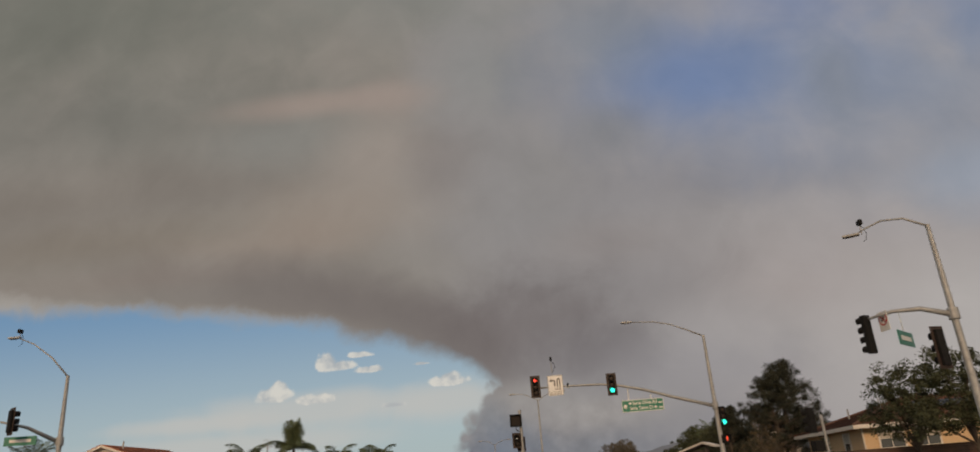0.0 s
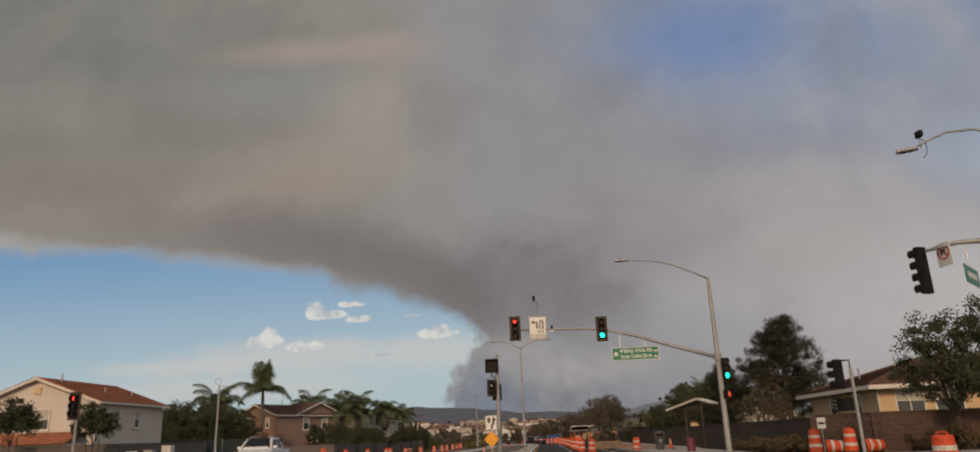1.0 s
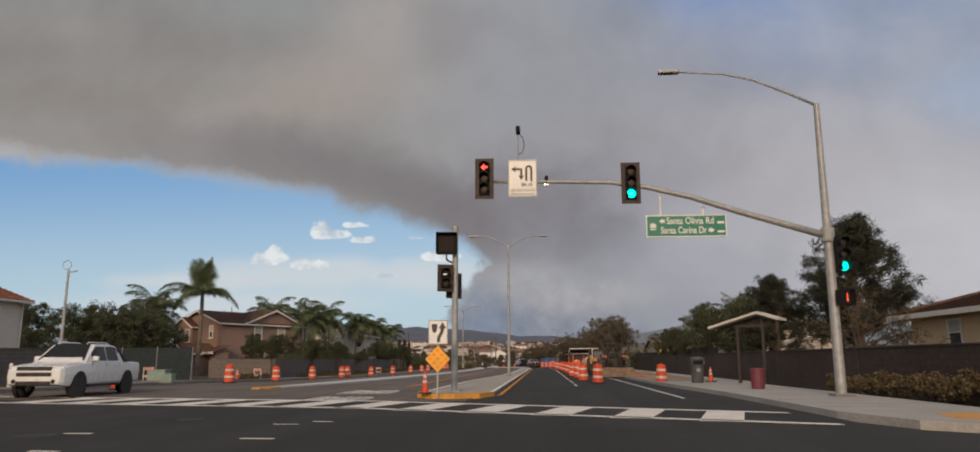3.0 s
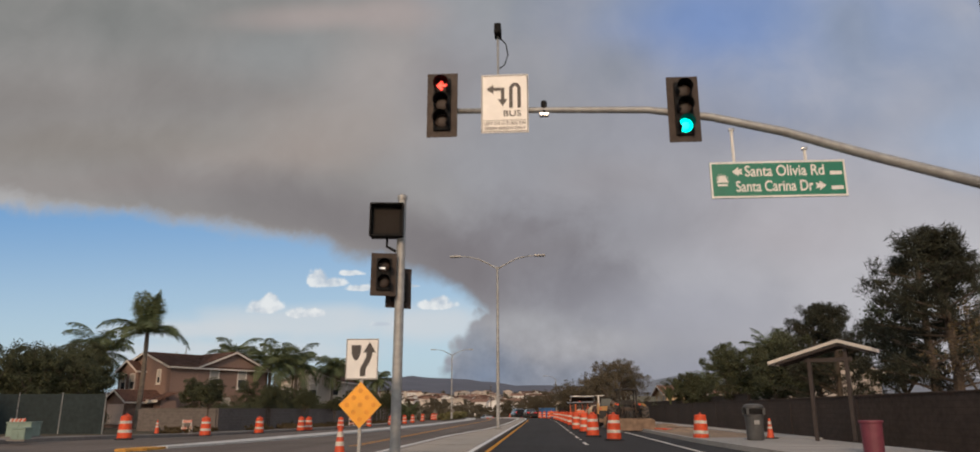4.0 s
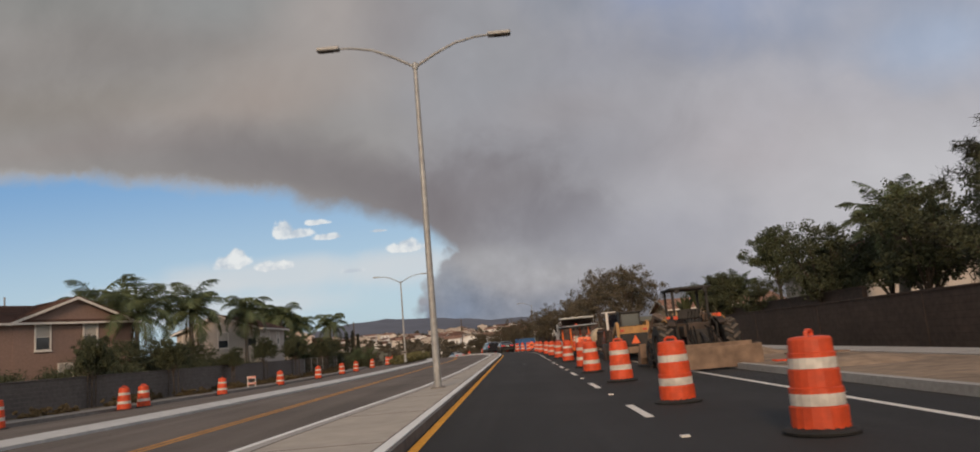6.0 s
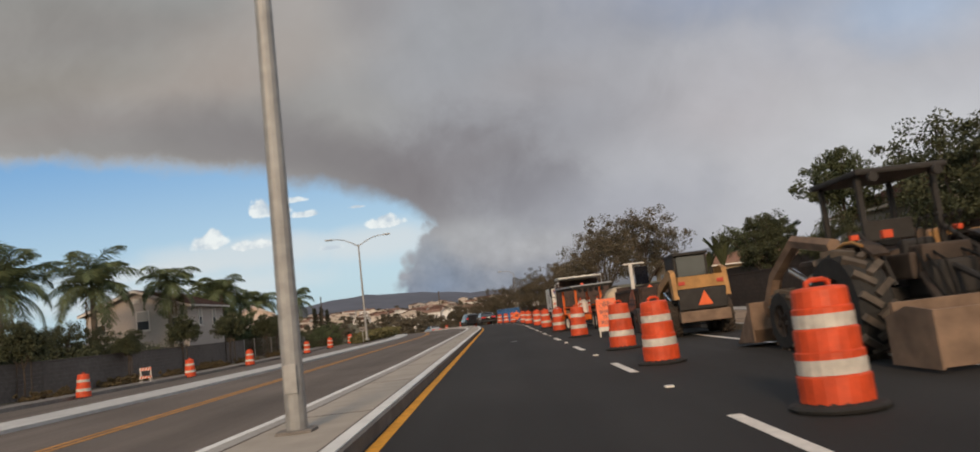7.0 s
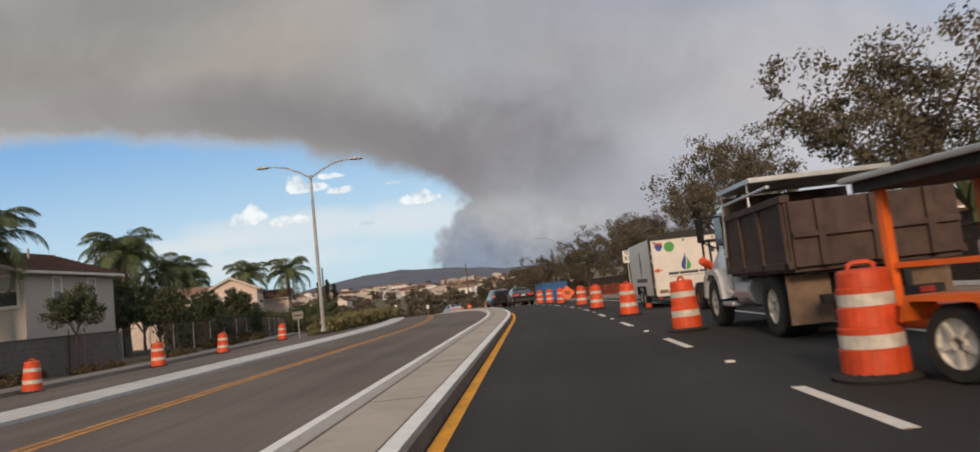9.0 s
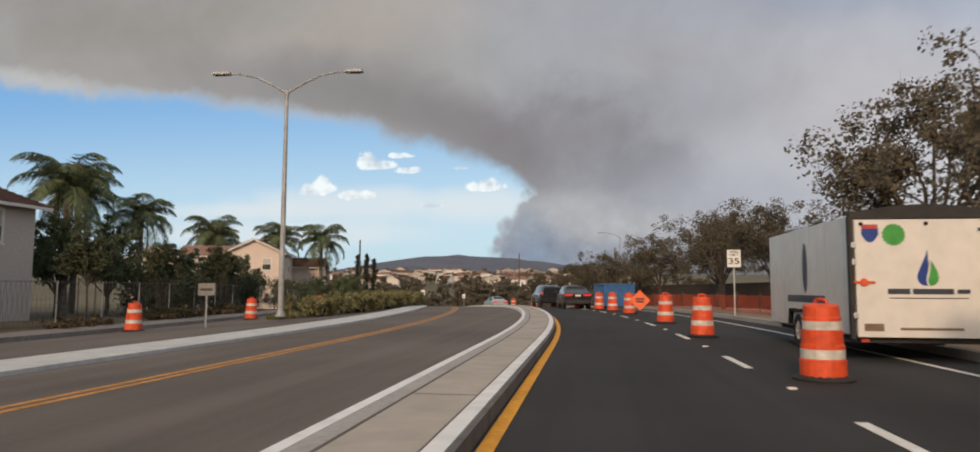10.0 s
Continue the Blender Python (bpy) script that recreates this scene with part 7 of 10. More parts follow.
# distant trees among the houses
ft = broadleaf("distant_tree", 6.5, 3.4, 0.2, LEAF_FAR, "dark rounded tree among distant houses", 51, 60, 20, 0.30, low=0.15)
rng = random.Random(5)
spots = []
for k in range(290):
    y = rng.uniform(250, 980)
    u = rng.uniform(-0.36, 0.14)
    spots.append((u * y, y, rng.uniform(0, 360), rng.uniform(0.6, 1.25)))
for k in range(46):
    y = rng.uniform(178, 260)
    spots.append((bend(y) * 0.5 + rng.uniform(-46, -24) - (y - 178) * 0.25, y, rng.uniform(0, 360), rng.uniform(0.5, 0.8)))
for k in range(24):
    y = rng.uniform(215, 330)
    spots.append((rng.uniform(-30, 20) - (y - 200) * 0.18, y, rng.uniform(0, 360), rng.uniform(0.5, 0.8)))
for i, (x, y, t_, sz) in enumerate(spots):
    m = pose(x, y, land(x, y), 0, 0, t_)
    if i == 0:
        ft.matrix_basis, ft.scale = m, (sz,) * 3
    else:
        copy_thing(ft, m).scale = (sz,) * 3

# ---- vehicles and works plant ----
CAR_WHITE = material("white_car_paint", (0.72, 0.72, 0.71), 0.25, vary=0.05, grain=3, bump=0.0, coat=0.6)
CAR_DARK = material("dark_car_paint", (0.018, 0.020, 0.024), 0.2, vary=0.15, grain=3, bump=0.0, coat=0.7)
CAR_GREY = material("grey_car_paint", (0.12, 0.125, 0.13), 0.25, vary=0.1, grain=3, bump=0.0, coat=0.6)
CAR_SILVER = material("silver_car_paint", (0.45, 0.45, 0.45), 0.3, 0.3, vary=0.08, grain=3, bump=0.0, coat=0.6)
CAR_GLASS = glass("car_glass", (0.012, 0.014, 0.016), 0.06)
CAR_GLASS.node_tree.nodes["Principled BSDF"].inputs["Specular IOR Level"].default_value = 0.3
FADED_ORANGE = material("faded_orange_sheet", (0.34, 0.105, 0.055), 0.7, vary=0.25, grain=5, stain=1.5, bump=0.05)
DARK_RUST = material("dark_rusty_steel", (0.048, 0.034, 0.029), 0.8, vary=0.4, grain=4, stain=1.2, bump=0.3, bump_scale=25, second=(0.075, 0.045, 0.035))
DUSTY_YELLOW = material("dusty_yellow_paint", (0.43, 0.225, 0.068), 0.6, vary=0.28, grain=4, stain=1.5, bump=0.1)
DUSTY_TAN = material("dusty_worn_steel", (0.225, 0.150, 0.102), 0.75, vary=0.3, grain=4, stain=1.6, bump=0.2)
MACHINE_BROWN = material("grimy_brown_machinery", (0.060, 0.042, 0.031), 0.8, vary=0.35, grain=5, stain=2.0, bump=0.2)
# paler lug colour paints in the highlights along the tractor's tread
LUG_HIGHLIGHT = material("highlight_tyre_lug", (0.105, 0.085, 0.068), 0.95, vary=0.3, grain=8, stain=2, bump=0.3)
MACHINE_BLACK = material("dusty_black_paint", (0.030, 0.027, 0.025), 0.75, vary=0.3, grain=5, stain=1.5, bump=0.1)
RUST_BROWN = material("dirty_brown_steel", (0.070, 0.042, 0.034), 0.75, vary=0.35, grain=4, stain=1.2, bump=0.25, bump_scale=25)
TANK_TAN = material("stained_tan_plastic", (0.24, 0.165, 0.11), 0.6, vary=0.3, grain=3, stain=1.2, bump=0.05)
TANK_PALE = material("yellowed_plastic", (0.52, 0.42, 0.29), 0.55, vary=0.22, grain=3, stain=1.2, bump=0.05)
ALU = material("dull_aluminium", (0.52, 0.53, 0.54), 0.4, 0.6, vary=0.12, grain=3, bump=0.05)
PLANT_ORANGE = material("orange_machine_paint", (0.75, 0.145, 0.02), 0.45, vary=0.15, grain=4, stain=1.5, bump=0.04)
BOX_WHITE = material("white_trailer_skin", (0.70, 0.66, 0.61), 0.35, vary=0.07, grain=3, stain=0.8, bump=0.03)
SKIP_BLUE = material("blue_skip_paint", (0.02, 0.10, 0.27), 0.5, vary=0.2, grain=4, stain=1.0, bump=0.08)
INK = material("dark_print", (0.04, 0.045, 0.06), 0.5, bump=0)
INK_BLUE = material("blue_print", (0.02, 0.05, 0.25), 0.4, bump=0)
INK_GREEN = material("green_print", (0.07, 0.32, 0.06), 0.4, bump=0)
INK_RED = material("red_print", (0.5, 0.05, 0.03), 0.4, bump=0)


def wheel(parent, x, y, r, w, tyre=None, rim=None, z=None, lugs=0, rim_r=0.58, lug_mat=None):
    m = Matrix.Translation((x, y, r if z is None else z)) @ Matrix.Rotation(radians(90), 4, "Y")
    bm = bmesh.new()
    ring_ = [(r * rim_r, -w / 2), (r * 0.93, -w / 2), (r, -w * 0.36), (r, w * 0.36), (r * 0.93, w / 2), (r * rim_r, w / 2), (r * rim_r * 0.96, 0.0), (r * rim_r, -w / 2)]
    wh = part("wheel", lathe(bm, ring_, 26, m, False), tyre or RUBBER, parent, "black tyre")
    bm = bmesh.new()
    box(bm, -r * 0.05, r * 0.07, -r * 0.06, r * 0.06, -w * 0.32, w * 0.32)
    first = None
    for k in range(lugs):
        a = 2 * math.pi * k / lugs
        for s in (-1, 1):
            lm = m @ Matrix.Rotation(a + (s * 0.5) * math.pi / lugs, 4, "Z") @ Matrix.Translation((r * 1.005, 0, s * w * 0.22)) @ Matrix.Rotation(s * radians(38), 4, "X")
            if first is None:
                first = part("lug", bm, lug_mat or tyre or RUBBER, wh)
                first.matrix_basis = lm
            else:
                shared("lug", first, wh, lm)
    if first is None:
        bm.free()
    bm = bmesh.new()
    lathe(bm, [(r * rim_r * 0.98, -w * 0.42), (r * rim_r * 0.9, -w * 0.25), (r * 0.22, -w * 0.2), (r * 0.2, -w * 0.4), (r * 0.2, w * 0.4), (r * 0.22, w * 0.2), (r * rim_r * 0.9, w * 0.25), (r * rim_r * 0.98, w * 0.42)], 20, m, False)
    ri = part("rim", bm, rim or CHROME, wh)
    s = -1 if x < 0 else 1
    for k in range(5):
        bm = bmesh.new()
        box(bm, r * 0.15, r * rim_r * 0.92, -r * 0.07, r * 0.07, -0.012, 0.012, 0, m @ Matrix.Translation((0, 0, s * w * 0.36)) @ Matrix.Rotation(2 * math.pi * k / 5, 4, "Z"))
        part("spoke", bm, rim or CHROME, wh)
    return wh


def section(st):
    y, w, zb, zm, wr, zr = st
    return [(-w * 0.94, y, zb), (-w, y, zb + 0.12), (-w * 1.015, y, zb + (zm - zb) * 0.6), (-w * 0.985, y, zm), (-wr, y, zr - 0.03), (-wr * 0.8, y, zr), (wr * 0.8, y, zr), (wr, y, zr - 0.03), (w * 0.985, y, zm), (w * 1.015, y, zb + (zm - zb) * 0.6), (w, y, zb + 0.12), (w * 0.94, y, zb)]


def loft(bm, stations):
    last = None
    for st in stations:
        vs = [bm.verts.new(p) for p in section(st)]
        if last:
            for k in range(len(vs)):
                bm.faces.new((last[k], last[(k + 1) % len(vs)], vs[(k + 1) % len(vs)], vs[k]))
        else:
            bm.faces.new(vs[::-1])
        last = vs
    bm.faces.new(last)
    return bm


def pane_quad(bm, a, b, c, d, out):
    """A thin pane set just off four corners."""
    p = [Vector(q) for q in (a, b, c, d)]
    n = (p[1] - p[0]).cross(p[3] - p[0]).normalized()
    if n.dot(Vector(out)) < 0:
        n = -n
    lo = [bm.verts.new(q + n * 0.004) for q in p]
    hi = [bm.verts.new(q + n * 0.012) for q in p]
    bm.faces.new(lo[::-1]), bm.faces.new(hi)
    for i in range(4):
        bm.faces.new((lo[i], lo[(i + 1) % 4], hi[(i + 1) % 4], hi[i]))


def car(m, stations, glazing, wheels, paint, label, tail=None, head=None, category="car", tyre_w=0.22, extra=None):
    """A road vehicle facing +y; stations run from the rear bumper to the front bumper."""
    top = thing("pickup_truck" if category == "pickup truck" else "car", m, label, category)
    bm = bmesh.new()
    loft(bm, stations)
    body = smooth(part("body", bm, paint, top), False)
    bv = body.modifiers.new("soft", "BEVEL")
    bv.width, bv.segments, bv.limit_method, bv.angle_limit = 0.03, 2, "ANGLE", radians(28)
    S = {round(s[0], 2): section(s) for s in stations}
    for kind_, ya, yb, inset in glazing:
        A, B = S[ya], S[yb]
        if kind_ == "side":
            for i, j, out in ((3, 4, -1), (8, 7, 1)):
                la, ha, lb, hb = (Vector(q) for q in (A[i], A[j], B[i], B[j]))
                t0, t1 = inset
                q = [la.lerp(ha, 0.12).lerp(lb.lerp(hb, 0.12), t0), la.lerp(ha, 0.12).lerp(lb.lerp(hb, 0.12), t1), la.lerp(ha, 0.9).lerp(lb.lerp(hb, 0.9), t1), la.lerp(ha, 0.9).lerp(lb.lerp(hb, 0.9), t0)]
                bm = bmesh.new()
                pane_quad(bm, *q, (out, 0, 0.2))
                part("side_window", bm, CAR_GLASS, top)
        else:
            lo = (Vector(A[3]) * 0.9 + Vector(A[8]) * 0.1, Vector(A[8]) * 0.9 + Vector(A[3]) * 0.1) if kind_ == "rear" else (Vector(B[3]) * 0.93 + Vector(B[8]) * 0.07, Vector(B[8]) * 0.93 + Vector(B[3]) * 0.07)
            hi = (Vector(B[5]), Vector(B[6])) if kind_ == "rear" else (Vector(A[5]), Vector(A[6]))
            up = Vector((0, 0, 0.03))
            lo = [q.lerp(h, 0.1) for q, h in zip(lo, hi)]
            bm = bmesh.new()
            pane_quad(bm, lo[0] + up, lo[1] + up, hi[1].lerp(lo[1], 0.06) + up, hi[0].lerp(lo[0], 0.06) + up, (0, -1 if kind_ == "rear" else 1, 0.6))
            part("rear_window" if kind_ == "rear" else "windscreen", bm, CAR_GLASS, top)
    for x, y, r in wheels:
        for s in (-1, 1):
            bm = bmesh.new()
            part("wheel_arch", lathe(bm, [(r * 1.16, -0.06), (r * 1.16, 0.06)], 20, Matrix.Translation((s * (x + tyre_w / 2 - 0.045), y, r)) @ Matrix.Rotation(radians(90), 4, "Y")), MACHINE_BLACK, top)
            wheel(top, s * x, y, r, tyre_w)
    if tail:
        y, x0, x1, z0, z1 = tail
        for s in (-1, 1):
            bm = bmesh.new()
            part("tail_light", box(bm, min(s * x0, s * x1), max(s * x0, s * x1), y - 0.02, y + 0.1, z0, z1, 0.015), TAIL_GLOW, top, "red tail light")
    if head:
        y, x0, x1, z0, z1 = head
        for s in (-1, 1):
            bm = bmesh.new()
            part("headlight", box(bm, min(s * x0, s * x1), max(s * x0, s * x1), y - 0.12, y + 0.025, z0, z1, 0.02), CHROME, top, "clear headlight")
    if extra:
        extra(top)
    return top


# white pickup
def pickup_extra(t):
    bm = bmesh.new()
    part("grille", box(bm, -0.56, 0.56, 2.68, 2.755, 0.70, 1.02, 0.02), MACHINE_BLACK, t, "dark grille")
    bm = bmesh.new()
    part("number_plate", box(bm, -0.16, 0.16, 2.775, 2.79, 0.56, 0.66), SIGN_WHITE, t, "blank number plate")
    for s in (-0.5, 0.5):
        bm = bmesh.new()
        part("fog_lamp", lathe(bm, [(0.07, 0), (0.06, 0.02)], 10, Matrix.Translation((s * 1.25, 2.76, 0.55)) @ Matrix.Rotation(radians(-90), 4, "X")), MACHINE_BLACK, t)
    bm = bmesh.new()
    part("grille_bar", box(bm, -0.6, 0.6, 2.755, 2.775, 0.83, 0.89, 0.008), CAR_WHITE, t)
    bm = bmesh.new()
    part("lower_intake", box(bm, -0.55, 0.55, 2.72, 2.775, 0.42, 0.55, 0.02), MACHINE_BLACK, t)
    bm = bmesh.new()
    part("bed", box(bm, -0.72, 0.72, -2.55, -1.2, 1.165, 1.19), MACHINE_BLACK, t, "black bed cover")
    for s in (-1, 1):
        bm = bmesh.new()
        box(bm, s * 1.0 - 0.1, s * 1.0 + 0.1, 0.82, 0.94, 1.2, 1.36, 0.03)
        part("mirror", bm, CAR_WHITE, t, "door mirror")
        bm = bmesh.new()
        part("sill", box(bm, s * 0.93 - 0.06, s * 0.93 + 0.06, -1.0, 1.2, 0.33, 0.42, 0.02), MACHINE_BLACK, t)
        for y in (-0.62, 0.42):
            bm = bmesh.new()
            part("door_handle", box(bm, s * 0.955 - 0.015, s * 0.955 + 0.015, y, y + 0.16, 1.0, 1.035, 0.006), CAR_WHITE, t)
        for y in (-1.02, 0.0, 0.98):
            bm = bmesh.new()
            part("door_gap", box(bm, s * 0.953 - 0.006, s * 0.953 + 0.006, y, y + 0.012, 0.45, 1.12), MACHINE_BLACK, t)
        bm = bmesh.new()
        plate(bm, [(-1.95, 1.16), (-1.12, 1.16), (-1.0, 1.72), (-1.2, 1.6)], 0.05, Matrix.Translation((s * 0.78, 0, 0)) @ Matrix.Rotation(radians(90), 4, "Z") @ Matrix.Translation((0, -0.025, 0)))
        part("sail_panel", bm, MACHINE_BLACK, t)
    for s in (-0.5, 0.5):
        bm = bmesh.new()
        part("roof_rail", tube(bm, [(s, -0.9, 1.80), (s, -0.8, 1.85), (s, 0.5, 1.85), (s, 0.62, 1.80)], 0.02, 6), CAR_WHITE, t)


PICK = [(-2.7, 0.9, 0.45, 1.1, 0.86, 1.13), (-2.62, 0.95, 0.40, 1.14, 0.90, 1.17), (-1.3, 0.96, 0.38, 1.14, 0.90, 1.17), (-1.1, 0.96, 0.36, 1.14, 0.72, 1.74), (-0.6, 0.96, 0.36, 1.13, 0.74, 1.80), (0.5, 0.96, 0.36, 1.13, 0.72, 1.79), (1.35, 0.96, 0.36, 1.11, 0.86, 1.17), (2.3, 0.94, 0.38, 1.02, 0.84, 1.09), (2.62, 0.90, 0.42, 0.98, 0.80, 1.04), (2.75, 0.82, 0.46, 0.9, 0.7, 0.96)]
car(pose(-15.9, 47.2, 0.002, 0, 0, 186), PICK, [("side", -1.1, -0.6, (0.35, 1.0)), ("side", -0.6, 0.5, (0.02, 0.42)), ("side", -0.6, 0.5, (0.5, 1.0)), ("side", 0.5, 1.35, (0.0, 0.45)), ("front", 0.5, 1.35, 0)], [(0.83, -1.65, 0.40), (0.83, 1.75, 0.40)], CAR_WHITE, "white crew-cab pickup truck waiting in the opposite lane", (-2.69, 0.72, 0.93, 0.72, 1.08), (2.66, 0.52, 0.86, 0.76, 0.98), "pickup truck", 0.26, pickup_extra)


def rear_extra(t):
    bm = bmesh.new()
    part("number_plate", box(bm, -0.16, 0.16, -2.275, -2.25, 0.78, 0.88), SIGN_WHITE, t, "blank number plate")
    bm = bmesh.new()
    part("bumper", box(bm, -0.78, 0.78, -2.32, -2.2, 0.34, 0.56, 0.04), MACHINE_BLACK, t)
    bm = bmesh.new()
    part("rear_trim", box(bm, -0.45, 0.45, -2.272, -2.25, 0.92, 0.96), CHROME, t)
    for s in (-1, 1):
        bm = bmesh.new()
        part("mirror", box(bm, s * 0.96 - 0.09, s * 0.96 + 0.09, 0.72, 0.82, 0.98, 1.1, 0.03), CAR_DARK, t)


SEDAN = [(-2.25, 0.78, 0.40, 0.95, 0.72, 1.0), (-2.12, 0.84, 0.32, 1.0, 0.76, 1.04), (-1.75, 0.86, 0.28, 0.98, 0.70, 1.06), (-0.95, 0.87, 0.26, 0.96, 0.60, 1.40), (-0.3, 0.87, 0.26, 0.95, 0.62, 1.44), (0.35, 0.87, 0.26, 0.94, 0.60, 1.41), (1.15, 0.87, 0.26, 0.90, 0.74, 0.96), (1.95, 0.83, 0.30, 0.78, 0.70, 0.84), (2.2, 0.72, 0.36, 0.68, 0.58, 0.72)]
GL = [("side", -1.75, -0.95, (0.55, 1.0)), ("side", -0.95, -0.3, (0.05, 0.98)), ("side", -0.3, 0.35, (0.05, 1.0)), ("side", 0.35, 1.15, (0.0, 0.45)), ("rear", -1.75, -0.95, 0), ("front", 0.35, 1.15, 0)]
car(pose(-1.0, 149.5, dip(149.5) + 0.002, 0, 0, 9), SEDAN, GL, [(0.74, -1.35, 0.32), (0.74, 1.35, 0.32)], CAR_DARK, "dark saloon car driving ahead with red tail lights", (-2.26, 0.34, 0.80, 0.80, 0.93), (2.1, 0.4, 0.72, 0.6, 0.72), "car", 0.2, rear_extra)
SUV = [(-2.25, 0.80, 0.42, 1.0, 0.66, 1.55), (-2.1, 0.88, 0.34, 1.02, 0.66, 1.66), (-1.2, 0.9, 0.30, 1.02, 0.68, 1.72), (-0.2, 0.9, 0.30, 1.01, 0.68, 1.72), (0.5, 0.9, 0.30, 1.0, 0.66, 1.66), (1.25, 0.9, 0.30, 0.98, 0.78, 1.06), (2.0, 0.86, 0.32, 0.9, 0.74, 0.96), (2.25, 0.76, 0.4, 0.8, 0.62, 0.86)]
GS = [("side", -2.1, -1.2, (0.15, 0.95)), ("side", -1.2, -0.2, (0.04, 0.96)), ("side", -0.2, 0.5, (0.04, 1.0)), ("side", 0.5, 1.25, (0.0, 0.45)), ("rear", -2.25, -2.1, 0), ("front", 0.5, 1.25, 0)]
car(pose(-3.3, 160.5, dip(160.5) + 0.002, 0, 0, 14), SUV, GS, [(0.76, -1.4, 0.35), (0.76, 1.4, 0.35)], CAR_DARK, "dark sport utility car driving ahead", (-2.27, 0.68, 0.84, 1.0, 1.2), (2.15, 0.45, 0.78, 0.7, 0.85), "car", 0.22)
car(pose(-10.4, 184, dip(184) + 0.002, 0, 0, 22), SEDAN, GL, [(0.74, -1.35, 0.32), (0.74, 1.35, 0.32)], CAR_SILVER, "small pale car far ahead", (-2.26, 0.34, 0.80, 0.80, 0.93), (2.1, 0.4, 0.72, 0.6, 0.72), "car", 0.2)
car(pose(-34, 72, -0.12, 0, 0, 80), SUV, GS, [(0.76, -1.4, 0.35), (0.76, 1.4, 0.35)], CAR_GREY, "grey car parked by the brown house", None, None, "car", 0.22)


# tractor with loader and box scraper
def tractor():
    t = thing("tractor_loader", pose(5.78, 74.75, 0.002, 0, 0, 1), "dusty yellow tractor loader with big lugged tyres and a box scraper", "tractor")
    for s in (-1, 1):
        wheel(t, s * 0.93, 0.0, 0.66, 0.42, RUBBER, MACHINE_BROWN, None, 16, 0.55, LUG_HIGHLIGHT)
        wheel(t, s * 0.82, 2.15, 0.45, 0.28, RUBBER, MACHINE_BROWN, None, 14, 0.55, LUG_HIGHLIGHT)
        bm = bmesh.new()
        fen = []
        for k in range(7):
            a = radians(35 + 16 * k)
            fen.append((0.78 * math.cos(a), 0.66 + 0.78 * math.sin(a)))
        inner = [(0.74 * math.cos(radians(35 + 16 * k)), 0.66 + 0.74 * math.sin(radians(35 + 16 * k))) for k in range(7)]
        plate(bm, fen + inner[::-1], 0.22, Matrix.Translation((s * 0.72 + 0.11, 0, 0)) @ Matrix.Rotation(radians(90), 4, "Z"))
        fd = part("fender", bm, MACHINE_BROWN, t, "grimy dark fender")
        bm = bmesh.new()
        tube(bm, [(s * 0.84, a_, b_) for a_, b_ in fen[1:6]], 0.022, 6)
        part("edge", bm, DUSTY_YELLOW, fd, "yellow painted edge")
        bm = bmesh.new()
        part("loader_arm", tube(bm, [(s * 0.62, 0.8, 1.45), (s * 0.66, 1.9, 1.62), (s * 0.7, 2.7, 1.15), (s * 0.72, 3.25, 0.45)], 0.11, 6), DUSTY_TAN, t, "worn loader arm")
        bm = bmesh.new()
        part("loader_ram", tube(bm, [(s * 0.62, 1.0, 0.75), (s * 0.66, 2.2, 1.2)], 0.05, 8), CHROME, t)
        bm = bmesh.new()
        part("tail_lamp", box(bm, s * 0.62 - 0.06, s * 0.62 + 0.06, -0.55, -0.48, 1.42, 1.52, 0.01), ORANGE, t, "orange lamp")
        for y in (0.25, 1.25):
            bm = bmesh.new()
            part("canopy_post", box(bm, s * 0.5 + 0.05 - 0.035, s * 0.5 + 0.05 + 0.035, y - 0.035, y + 0.035, 0.9, 2.30, 0.008), MACHINE_BLACK, t)
        for k in range(3):
            bm = bmesh.new()
            part("hose", tube(bm, [(s * (0.15 + 0.08 * k), -0.5, 1.25), (s * (0.2 + 0.1 * k), -0.85, 1.1 - 0.1 * k), (s * (0.2 + 0.06 * k), -1.0, 0.6)], 0.018, 5), BLACK, t)
    bm = bmesh.new()
    part("canopy", box(bm, -0.54, 0.68, 0.08, 1.42, 2.29, 2.37, 0.03), MACHINE_BLACK, t, "black canopy roof")
    bm = bmesh.new()
    box(bm, -0.38, 0.38, 0.7, 2.6, 0.62, 1.32, 0.08)
    part("hood", bm, MACHINE_BROWN, t, "grimy engine hood")
    bm = bmesh.new()
    box(bm, -0.34, 0.34, -0.6, 2.3, 0.42, 0.66, 0.03)
    box(bm, -0.75, 0.75, -0.1, 0.1, 0.6, 0.82, 0.03)
    box(bm, -0.3, 0.3, -0.7, -0.2, 0.66, 1.1, 0.05)
    part("chassis", bm, MACHINE_BLACK, t)
    bm = bmesh.new()
    box(bm, -0.26, 0.26, -0.05, 0.42, 1.0, 1.14, 0.05)
    box(bm, -0.22, 0.22, -0.12, 0.0, 1.1, 1.40, 0.05)
    part("seat", bm, MACHINE_BLACK, t)
    bm = bmesh.new()
    tube(bm, [(0, 0.85, 1.2), (0, 0.62, 1.5)], 0.03, 6)
    lathe(bm, [(0.2, -0.012), (0.2, 0.012)], 16, Matrix.Translation((0, 0.6, 1.52)) @ Matrix.Rotation(radians(55), 4, "X"))
    part("steering_wheel", bm, BLACK, t)
    # levers, valve block, rams and guards behind the seat
    bm = bmesh.new()
